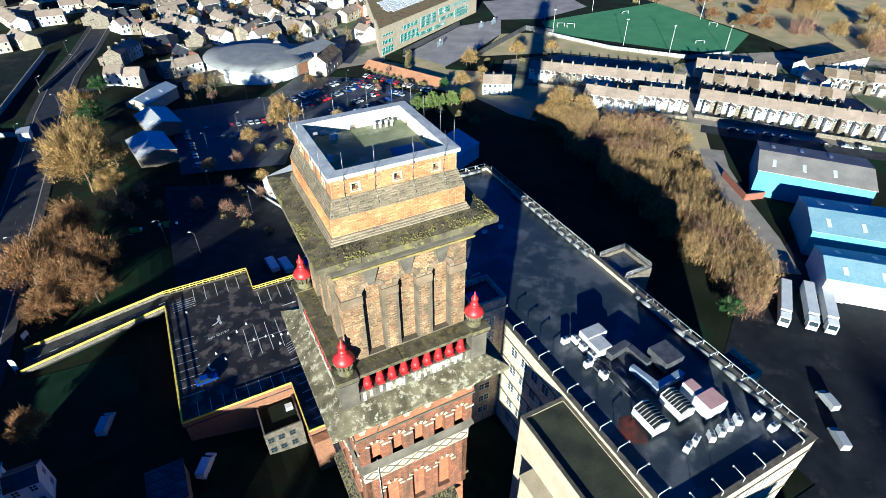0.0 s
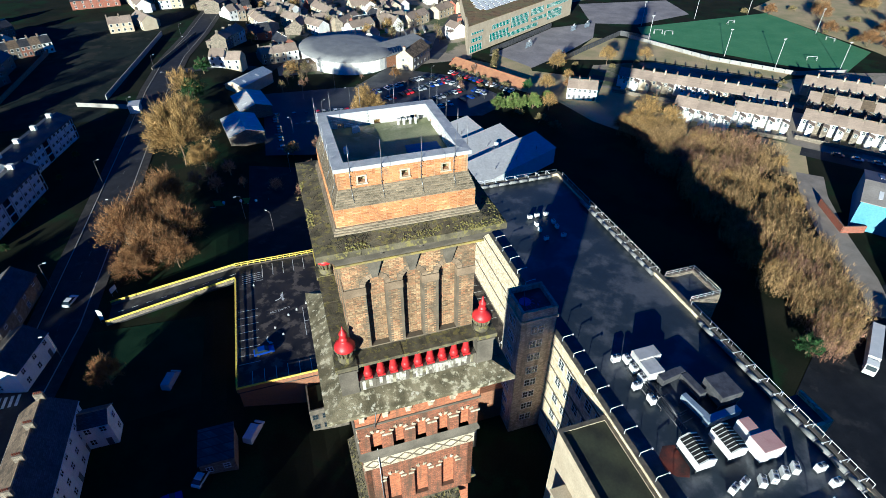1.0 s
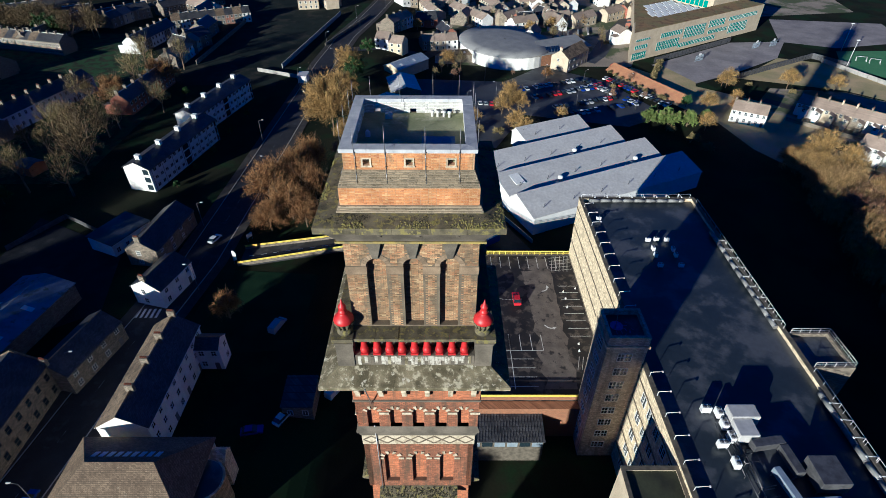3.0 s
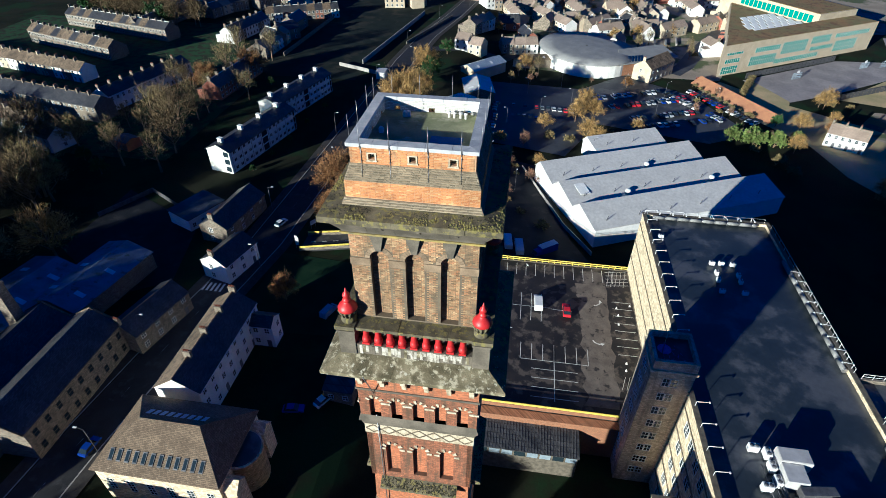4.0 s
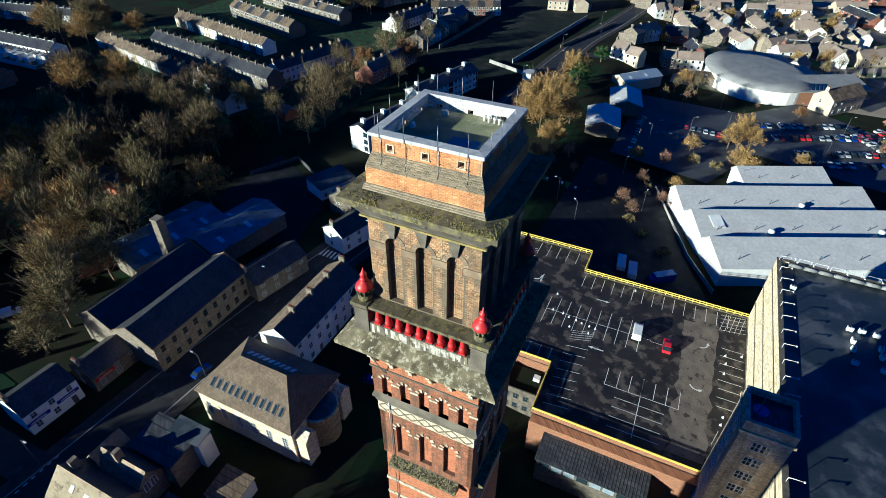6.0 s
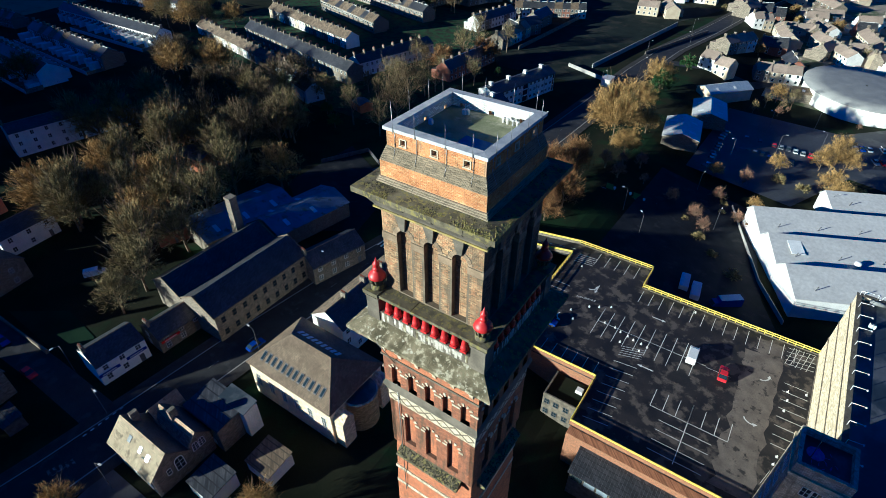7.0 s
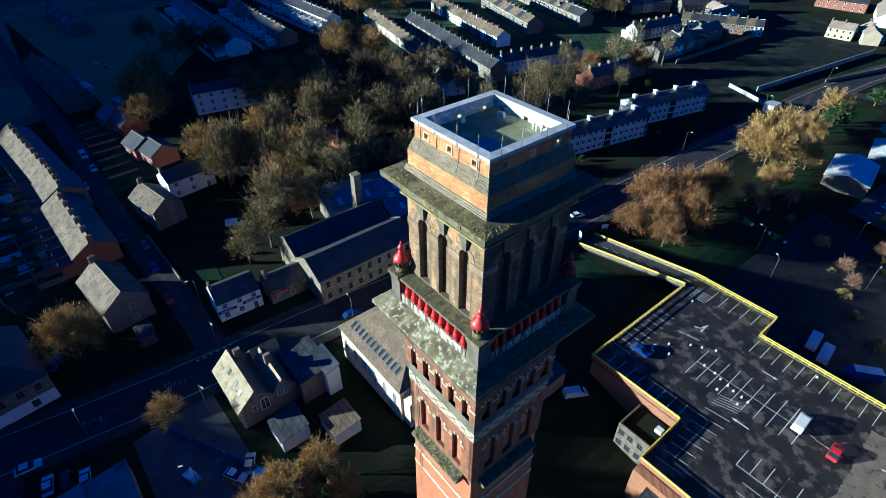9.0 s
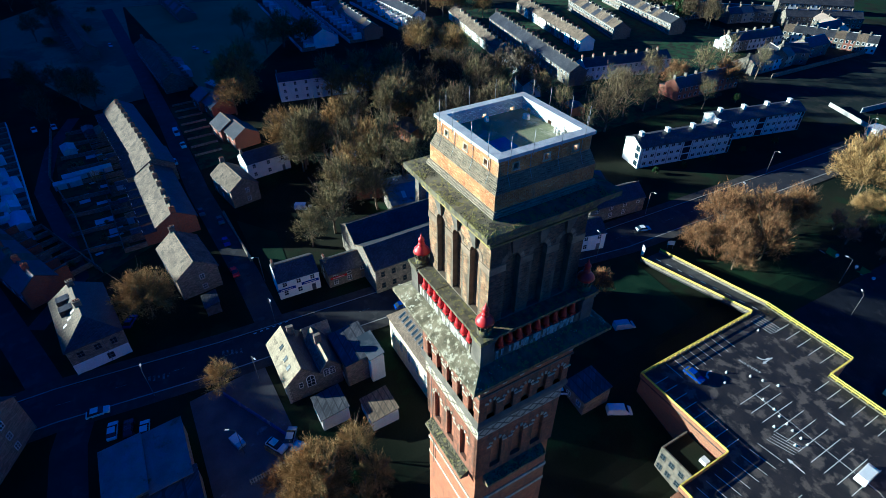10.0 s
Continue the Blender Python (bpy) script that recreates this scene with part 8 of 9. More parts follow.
prism(bm, [(95, 280, 2), (118, 234, 2), (123, 237, 5.0), (100, 283, 5.0)], (0, 0, -2))
solid("earth_bank", bm, "orange_earth", "orange earth retaining bank above the car park", "bank", kind="structure")


def hedge(p, q, kind, n, s):
    for i in range(n):
        f = (i + 0.5) / n
        plant(kind, p[0] + (q[0] - p[0]) * f, p[1] + (q[1] - p[1]) * f, s)


M["twig_red"] = piecework("crimson_winter_twigs", ((0.18, 0.03, 0.015), (0.34, 0.05, 0.025), (0.42, 0.10, 0.04)), True, 0.95, 0.4, 0.55)
KINDS["redbush"] = ("twig_red", 3000, 2.6, 3.2, 0.1, "low crimson winter hedge bush", 0.05)
hedge((99, 284), (124, 237), "redbush", 14, 0.8)
hedge((112, 258), (128, 292), "bush", 9, 0.8)
hedge((95, 277), (112, 240), "bush", 9, 0.5)


# goals, floodlights, lamps, walls
def wall_run(pts, h, t, mats, label, name="boundary_wall", panels=0.0):
    top = thing(name, pose(0, 0, 0), label, "wall")
    for a, b in zip(pts, pts[1:]):
        a, b = Vector(a), Vector(b)
        d = (b - a).normalized()
        n = Vector((-d.y, d.x)) * t / 2
        k = max(1, int((b - a).length / panels)) if panels else 1
        for i in range(k):
            p, q = a.lerp(b, i / k), a.lerp(b, (i + 1) / k - (0.004 if panels else 0))
            bm = bmesh.new()
            z0, z1 = ground_z(p.x) - 0.5, ground_z(q.x) - 0.5
            prism(bm, [(p.x - n.x, p.y - n.y, z0), (q.x - n.x, q.y - n.y, z1), (q.x + n.x, q.y + n.y, z1), (p.x + n.x, p.y + n.y, z0)], (0, 0, h + 0.5))
            part("wall_panel", bm, mats, top)
    return top


wall_run([(217, 294), (236, 243), (263, 209), (290, 203)], 2.2, 0.2, "concrete", "grey concrete panel fence beside the pitch", panels=5.0)
wall_run([(-114, 268), (-111, 343)], 2.2, 0.4, "stone_wall", "long stone boundary wall beside the railway land")
wall_run([(-70, 263), (-56, 363)], 2.4, 0.4, "concrete", "long pale concrete wall beside the railway land")
wall_run([(-81, 259), (-60, 250)], 1.8, 0.3, "concrete", "concrete boundary wall")
wall_run([(-55, 299), (-37, 359)], 1.6, 0.4, "stone_wall", "stone roadside wall")
M["blue_hoarding"] = surf("faded_blue_hoarding", (0.04, 0.06, 0.22), (0.10, 0.12, 0.28), 0.5, 0.7, 0.1, c3=(0.30, 0.24, 0.30), spots=0.58, spot_scale=0.4)
wall_run([(-58, 0.6), (-39.6, 10.3)], 1.1, 0.25, "blue_hoarding", "low yard wall painted dark blue", panels=3.0)
wall_run([(170, 107), (163, 92), (170, 90)], 2.5, 0.4, "house_brick", "red brick yard wall")
wall_run([(-128, 16), (-100, 17)], 1.2, 0.3, "stone_wall", "garden wall beside the street")
wall_run([(-112, 116), (-104, 132), (-83, 120)], 1.6, 0.1, "metal_dark", "dark mesh fence round a yard", "fence", 2.5)
wall_run([(14, 178), (28, 142), (36, 128)], 1.4, 0.2, "concrete", "grey concrete boundary wall beside the shed")
M["gravel"] = surf("pale_gravel_track", (0.26, 0.23, 0.19), (0.34, 0.30, 0.25), 0.3, 0.9, 0.3)
ribbon("track", [(184, 124), (174, 113), (160, 92), (150, 74), (140, 60)], 9, "gravel", "pale gravel track beside the valley trees", "track", 0.1)
ribbon("road", [(196, 140), (222, 108), (262, 60)], 8, "asphalt", "terrace back street", "road", 0.09)
ribbon("road", [(160, 240), (205, 192), (235, 165), (250, 140)], 6, "asphalt", "terrace street", "road", 0.09)


def street_lamp():
    top = thing("street_lamp", pose(0, 0, 0), "tall grey steel street lamp", "street lamp", "street lamps")
    bm = bmesh.new()
    tube(bm, (0, 0, 0), (0, 0, 8.0), 0.09, 0.05, 6)
    tube(bm, (0, 0, 8.0), (1.3, 0, 8.4), 0.045, 0.035, 5)
    part("column", bm, "metal_dark", top)
    bm = bmesh.new()
    box(bm, 1.1, 1.8, -0.14, 0.14, 8.34, 8.48)
    part("lantern", bm, "metal_white", top)
    return top


for i in range(16):
    y = -40 + 28 * i
    x = float(np.interp(y, [p[1] for p in MAIN_ROAD], [p[0] for p in MAIN_ROAD])) + (5.6 if i % 2 else -5.6)
    place("lamp", street_lamp, pose(x, y, ground_z(x), 0, 0, 180 if i % 2 else 0))
for x, y in ((6, 215), (20, 228), (34, 240), (52, 236), (70, 232), (86, 240), (60, 262), (78, 256), (14, 250), (2, 180), (12, 160), (-6, 142), (-14, 150), (40, 190), (30, 260), (96, 228), (100, 250), (-58, 8), (-42, 1), (-90, 18)):
    place("lamp", street_lamp, pose(x, y, ground_z(x), 0, 0, (x * 37) % 360))


def floodlight():
    top = thing("floodlight_mast", pose(0, 0, 0), "tall white floodlight mast beside the pitch", "floodlight", "floodlights")
    bm = bmesh.new()
    tube(bm, (0, 0, 0), (0, 0, 15), 0.16, 0.09, 6)
    part("mast", bm, "metal_white", top)
    bm = bmesh.new()
    box(bm, -0.9, 0.9, -0.15, 0.15, 14.8, 15.2)
    part("lamp_head", bm, "metal_white", top)
    return top


for x, y in ((224, 283), (248, 245), (262, 222), (290, 207), (240, 314), (285, 318), (330, 318), (335, 265)):
    place("flood", floodlight, pose(x, y, 2))


def goal():
    top = thing("goal_frame", pose(0, 0, 0), "white goal frame on the sports ground", "goal", "goals")
    for a, b in (((0, -2.5, 0), (0, -2.5, 2.2)), ((0, 2.5, 0), (0, 2.5, 2.2)), ((0, -2.5, 2.2), (0, 2.5, 2.2)), ((0, -2.5, 2.2), (1.6, -2.5, 0)), ((0, 2.5, 2.2), (1.6, 2.5, 0))):
        bm = bmesh.new()
        tube(bm, a, b, 0.09, None, 6)
        part("bar", bm, "metal_white", top)
    return top


for x, y, r in ((240, 296, 250), (245, 292, 250), (300, 300, 90), (330, 250, 20), (290, 225, 60)):
    place("goal", goal, pose(x, y, 2.17, 0, 0, r))


def court_goal():
    top = thing("court_goal", pose(0, 0, 0), "pale blue steel court goal with basketball backboard", "goal", "court goals")
    bm = bmesh.new()
    for z in (0.05, 1.0, 2.0, 3.0):
        box(bm, -3, 3, -0.06, 0.06, z, z + 0.12)
    for i in range(9):
        box(bm, -3 + 0.75 * i - 0.05, -3 + 0.75 * i + 0.05, -0.06, 0.06, 0, 3.1)
    part("frame", bm, "duct_blue", top)
    bm = bmesh.new()
    box(bm, -0.9, 0.9, -0.12, -0.05, 3.0, 4.2)
    part("backboard", bm, "metal_white", top)
    return top


for x, y, r in ((150, 295, 30), (192, 318, 30), (204, 322, 30), (160, 272, 30)):
    place("court_goal", court_goal, pose(x, y, 2.15, 0, 0, r))
for a, b in (((150, 262), (215, 300)), ((215, 300), (226, 284)), ((124, 291), (182, 329))):
    wall_run([a, b], 3.0, 0.06, "metal_dark", "green-grey mesh fence round the courts", "fence", 3.0)

# blue-roofed huts by the road
gable_shed("hut", -13, 212, 100, 19, 13, 4.5, 6.5, "stone_wall", "metal_grey", "low hut with a weathered pale grey sheet roof")
gable_shed("hut", -9, 240, 102, 19, 13, 4.5, 6.5, "stone_wall", "metal_grey", "low hut with a weathered pale grey sheet roof")
gable_shed("hut", -9, 268, 50, 22, 10, 5, 7, "render_cream", "duct_blue", "cream hut with a pale sheet roof")
gable_shed("low_shed", 24, 296, 8, 16, 9, 4, 5.5, "stone_wall", "slate_mid", "low stone shed with a grey roof")
kio = thing("signal_cabin", pose(-56, 246, 8), "small white trackside cabin", "cabin")
bm = bmesh.new()
box(bm, -2, 2, -3, 3, 0, 3.2)
part("wall", bm, "render_white", kio)
bm = bmesh.new()
box(bm, -2.3, 2.3, -3.3, 3.3, 3.2, 3.5)
part("roof", bm, "metal_grey", kio)

# villa, outbuildings and garage by the main road
# Buff slate with sunlight put into its colour.
M["slate_villa"] = coursed("sunny_buff_stone_slate", (0.29, 0.24, 0.145), (0.42, 0.355, 0.225), (0.18, 0.15, 0.10), 0.5, 0.2, 0.012, 0.9, 0.3, 0.1, 0.2, 0.4, (0.17, 0.14, 0.09), 0.58, 0.7, (0.85, 1.15))
villa = thing("villa", pose(0, 0, 8), "stone villa with twin gables, brown slate roofs and arched windows", "house")
bm = bmesh.new()
prism(bm, [(-62, 12, -1), (-62, 12, 5.5), (-62, 15.6, 9.0), (-62, 19.2, 5.5), (-62, 19.2, -1)], (13, 0, 0))
prism(bm, [(-59, 18.7, -1), (-59, 18.7, 5.5), (-59, 21.2, 8.2), (-59, 23.7, 5.5), (-59, 23.7, -1)], (9.9, 0, 0))
part("wall", bm, "stone_wall", villa, "dark gritstone walls")
for y0, y1, z1, x0, x1 in ((11.6, 15.6, 9.0, -62.4, -48.7), (19.4, 15.6, 9.0, -62.4, -48.7), (18.9, 21.2, 8.2, -59.5, -48.8), (24.0, 21.2, 8.2, -59.5, -48.8)):
    bm = bmesh.new()
    prism(bm, [(x0, y0, 5.2), (x0, y1, z1 + 0.02), (x0, y1, z1 + 0.2), (x0, y0, 5.4)], (x1 - x0, 0, 0))
    # South slopes get the sunny slate, north slopes the dark one.
    part("roof_slope", bm, "slate_villa" if y0 < y1 else "slate", villa)
for xa, xb in ((-62.5, -60.2), (-57.9, -60.2)):
    bm = bmesh.new()
    prism(bm, [(xa, 19.2, 5.2), (xb, 19.2, 8.0), (xb, 19.2, 8.2), (xa, 19.2, 5.4)], (0, 6.0, 0))
    part("roof_slope", bm, "slate_villa", villa)
for x, y in ((-58, 13.6), (-54.6, 13.4), (-52.2, 13.2)):
    bm = bmesh.new()
    z = 5.3 + (y - 11.6) * 0.92
    prism(bm, [(x, y, z + 0.2), (x + 0.9, y, z + 0.2), (x + 0.9, y + 0.9, z + 1.03), (x, y + 0.9, z + 1.03)], (0, 0, 0.1))
    part("rooflight", bm, "glass", villa, "small rooflight")


def arched_window(y, z, w, h):
    """A round-headed window in a pale surround, facing east."""
    r = w / 2
    arc = [(r * math.cos(math.pi * i / 8), h - r + r * math.sin(math.pi * i / 8)) for i in range(9)]
    bm = bmesh.new()
    prism(bm, [(0, -r - 0.18, -0.15), (0, r + 0.18, -0.15)] + [(0, a * 1.2, h - r + (b - h + r) * 1.2) for a, b in arc], (0.06, 0, 0))
    win = part("window", bm, "render_white", villa, "round-headed window in a pale stone surround", pose(-48.99, y, z))
    bm = bmesh.new()
    prism(bm, [(0.06, -r, 0), (0.06, r, 0)] + [(0.06, a, b) for a, b in arc], (0.02, 0, 0))
    part("pane", bm, "glass", win)
    bm = bmesh.new()
    box(bm, 0.08, 0.12, -0.05, 0.05, 0, h)
    for f in (0.33, 0.62):
        box(bm, 0.08, 0.11, -r, r, h * f - 0.04, h * f + 0.04)
    part("glazing_bar", bm, "white_paint", win)


for y, z, w, h in ((17.0, 2.8, 1.5, 3.0), (20.4, 4.0, 1.0, 1.9), (21.7, 4.0, 1.0, 1.9)):
    arched_window(y, z, w, h)
part("window", window_mesh(0.7, 1.4, (0, 1)), None, villa, "", pose(-48.97, 14.9, 3.4, 0, 0, 90))
for i in range(12):
    bm = bmesh.new()
    w = 0.6 if i % 2 else 0.35
    box(bm, -49.0 - w, -48.96, 11.96, 12.0 + w, 0.45 * i, 0.45 * i + 0.38)
    part("quoin", bm, "render_cream", villa, "pale corner quoin")
for x in (-59.5, -55.5, -51.5):
    for z in (0.8, 3.4):
        part("window", window_mesh(1.0, 1.4, (1, 1)), None, villa, "", pose(x, 11.98, z))
for x, y in ((-60.2, 17), (-55, 21.2)):
    bm = bmesh.new()
    box(bm, x - 0.4, x + 0.4, y - 0.7, y + 0.7, 7, 10.2)
    part("chimney", bm, "stone_wall", villa)


def outbuilding(x, y, w, d, h, wall, roof, label, name="outbuilding", rot=0):
    top = thing(name, pose(x, y, ground_z(x), 0, 0, rot), label, "outbuilding")
    bm = bmesh.new()
    box(bm, -w / 2, w / 2, -d / 2, d / 2, -1, h)
    part("wall", bm, wall, top)
    bm = bmesh.new()
    prism(bm, [(-w / 2 - 0.2, -d / 2 - 0.2, h), (w / 2 + 0.2, -d / 2 - 0.2, h), (w / 2 + 0.2, d / 2 + 0.2, h + 0.7), (-w / 2 - 0.2, d / 2 + 0.2, h + 0.7)], (0, 0, 0.15))
    part("roof", bm, roof, top)
    for i in range(max(1, int(w / 3))):
        part("window", wm3, None, top, "", pose(-w / 2 + 1.5 + 3 * i, -d / 2 - 0.01, 1.0))
    return top


outbuilding(-52, 27.5, 10, 7, 6.4, "stone_wall", "slate", "dark stone extension behind the villa")
outbuilding(-49, 30.5, 7, 3, 7.0, "render_white", "felt", "white flat-roofed dormer block")
outbuilding(-42.4, 18.5, 6, 5.6, 3.4, "render_white", "slate", "white rendered outbuilding with a lean-to roof")
outbuilding(-37.4, 26.9, 6, 5.5, 3.0, "render_white", "slate_mid", "white rendered outbuilding with a lean-to roof")
M["garage_felt"] = surf("worn_grey_felt", (0.17, 0.165, 0.165), (0.25, 0.24, 0.235), 0.35, 0.6, 0.1, c3=(0.085, 0.10, 0.06), spots=0.62, spot_scale=0.3)
outbuilding(-46.5, -18.3, 12.5, 7, 4.2, "stone_wall", "garage_felt", "garage with a dark patched felt roof", "garage")
outbuilding(-46.3, -11.2, 13, 7, 4.2, "stone_wall", "garage_felt", "garage with a dark patched felt roof", "garage")
pf = thing("picket_fence", pose(-35.5, 0.4, ground_z(-36), 0, 0, 93), "pale timber paling fence along the yard's edge", "fence")
for i in range(24):
    bm = bmesh.new()
    prism(bm, [(0.48 * i, -0.02, 0), (0.48 * i + 0.22, -0.02, 0), (0.48 * i + 0.22, -0.02, 1.7), (0.48 * i + 0.11, -0.02, 1.85), (0.48 * i, -0.02, 1.7)], (0, 0.04, 0))
    part("pale", bm, "concrete", pf)
for z in (0.4, 1.35):
    bm = bmesh.new()
    box(bm, 0, 11.4, 0.02, 0.1, z, z + 0.1)
    part("rail", bm, "concrete", pf)
sk = thing("skip", pose(-45.1, 0.4, ground_z(-45) + 0.08, 0, 0, 20), "small blue builder's skip with a pale lid on the yard", "skip")
bm = bmesh.new()
prism(bm, [(-1.3, -0.8, 0), (1.3, -0.8, 0), (1.7, -0.8, 1.2), (-1.7, -0.8, 1.2)], (0, 1.6, 0))
part("body", bm, "duct_blue", sk)
bm = bmesh.new()
box(bm, -1.5, 0.6, -0.85, 0.85, 1.2, 1.28)
part("lid", bm, "metal_white", sk)
outbuilding(-37, -14, 9, 14, 3.6, "stone_wall", "slate", "low stone outbuilding with a dark roof")
outbuilding(-20, 66, 6, 7, 3.5, "stone_wall", "slate", "small dark shed in the shaded yard")
outbuilding(-86.5, 4.2, 5, 3.4, 2.6, "metal_dark", "slate", "small dark bus shelter")

solid("distant_houses", DISTANT, tuple(DISTANT_MATS), "many small far-off stone and white houses with slate roofs", "houses", kind="stuff")

M["ballast"] = surf("dark_ballast", (0.009, 0.014, 0.013), (0.020, 0.026, 0.022), 0.1, 0.9, 0.3, fine=30, spec=0.1, c3=(0.035, 0.035, 0.028), spots=0.57, spot_scale=0.09)
sheet("railway_land", [(-112, 240), (-150, 300), (-150, 400), (-40, 420), (-60, 365), (-68, 240)], None, "ballast", "dark railway land", "ground", thick=0.07)
sheet("yard", [(-112, 100), (-112, 132), (-80, 116), (-74, 92), (-86, 84)], None, "yard_asphalt", "dark asphalt yard behind the works", "yard", thick=0.07)
sheet("yard", [(-60, -6), (-62, 10), (-30, 11), (-30, -6)], None, "villa_yard", "grey asphalt yard with pale splashes beside the villa", "yard", thick=0.07)

M["town_ground"] = surf("pale_grey_town_ground", (0.28, 0.24, 0.18), (0.40, 0.345, 0.26), 0.06, 0.95, 0.3, c3=(0.10, 0.12, 0.05), spots=0.52, spot_scale=0.04, fine=25)
sheet("town_ground", [(5, 290), (30, 285), (110, 285), (130, 330), (160, 375), (300, 400), (330, 560), (-10, 560), (5, 400)], None, "town_ground", "pale streets, yards and gardens between far houses", "ground", thick=0.04)
sheet("town_ground", [(150, 230), (170, 255), (205, 250), (250, 205), (292, 204), (330, 190), (380, 120), (330, 60), (262, 62), (200, 140)], None, "town_ground", "yards and gardens between the terraces", "ground", thick=0.045)
sheet("verge", [(112, 240), (150, 230), (170, 215), (165, 190), (128, 214)], None, "dry_grass", "dry grass bank below the terraces", "verge", thick=0.05)

sheet("street_ground", [(-290, 150), (-300, 320), (-160, 320), (-130, 250), (-112, 230), (-112, 152)], None, "soil", "dark streets and yards between the terraces", "ground", thick=0.045)
sheet("lawn", [(-176, 138), (-158, 150), (-148, 146), (-166, 133)], None, "grass_bright", "bright lawn among bare trees", "lawn", thick=0.1)

sheet("verge", [(92, 264), (110, 284), (128, 262), (165, 232), (150, 228), (116, 236)], None, "dry_grass", "dry grass between the car park and the courts", "verge", thick=0.06)
sheet("verge", [(128, 214), (165, 190), (200, 142), (180, 120), (152, 150), (132, 190)], None, "dry_grass", "dry grass slope below the terraces", "verge", thick=0.05)

# unseen south-west valley side, its crest shaped to cut off the low sun
bm = bmesh.new()
cs, cl = Vector((0.604, 0.797)), Vector((0.797, -0.604))
rows = []
for i in range(90):
    l = -1100 + 15 * i
    crest = float(np.interp(l, [-1100, -320, -275, -245, -235, -200, -184, -175, -150, -100, -61, -53, -40, -20, -5, 46, 60, 84, 250], [95, 95, 103, 108, 118, 118, 84, 79.5, 82, 91, 95, 101, 104, 104, 97, 20, 119, 118, 110]))
    row = []
    for s, h in ((-300, 0.0), (-340, 0.16), (-390, 0.5), (-440, 0.82), (-500, 1.0), (-600, 0.95), (-800, 0.8), (-1100, 0.5), (-1500, 0.0)):
        p = cs * s + cl * l
        row.append(bm.verts.new((p.x, p.y, 7.5 + crest * h + (3 * noise.noise(Vector((s * 0.01, l * 0.01, 0))) if h < 0.9 else 0) * h * min(1.0, crest / 50))))
    rows.append(row)
for r0, r1 in zip(rows, rows[1:]):
    for i in range(len(r0) - 1):
        bm.faces.new((r0[i], r0[i + 1], r1[i + 1], r1[i]))
bmesh.ops.recalc_face_normals(bm, faces=bm.faces[:])
solid("hillside", bm, "scrub", "unseen valley side with a crest shaped to shade the town", "hillside", kind="structure")


# ---- gardens, lanes and clutter of the western streets ----
sheet("gardens", [(-222, -30), (-216, -9), (-122, -4), (-112, -22), (-150, -27)], None, "soil", "back gardens behind the terrace", "garden", thick=0.05)
sheet("gardens", [(-226, 14), (-226, 26), (-164, 30), (-160, 15)], None, "soil", "front gardens of the brick houses", "garden", thick=0.05)
ribbon("lane", [(-232, -22), (-205, -30), (-172, -33), (-140, -27), (-116, -24), (-100, -34)], 4.5, "asphalt", "narrow back lane", "road", 0.07)
M["shed_pale"] = surf("pale_painted_shed", (0.42, 0.44, 0.44), (0.55, 0.56, 0.55), 0.8, 0.7, 0.1)
M["tarp_blue"] = surf("bright_blue_tarpaulin", (0.03, 0.26, 0.62), (0.06, 0.36, 0.72), 1.2, 0.5, 0.4)


def garden_shed(x, y, rot, w, d, h, wall, roof, label, name="garden_shed"):
    top = thing(name, pose(x, y, ground_z(x), 0, 0, rot), label, "shed", "garden sheds")
    bm = bmesh.new()
    prism(bm, [(-w / 2, -d / 2, -0.3), (-w / 2, d / 2, -0.3), (-w / 2, d / 2, h), (-w / 2, 0, h + d * 0.16), (-w / 2, -d / 2, h)], (w, 0, 0))
    part("wall", bm, wall, top)
    for s in (-1, 1):
        bm = bmesh.new()
        prism(bm, [(-w / 2 - 0.1, 0, h + d * 0.16 + 0.01), (-w / 2 - 0.1, s * (d / 2 + 0.12), h - 0.03), (-w / 2 - 0.1, s * (d / 2 + 0.12), h + 0.05), (-w / 2 - 0.1, 0, h + d * 0.16 + 0.09)], (w + 0.2, 0, 0))
        part("roof_slope", bm, roof, top)
    bm = bmesh.new()
    box(bm, -0.4, 0.4, -d / 2 - 0.04, -d / 2 + 0.02, 0, 1.8)
    part("door", bm, "metal_dark", top)
    return top


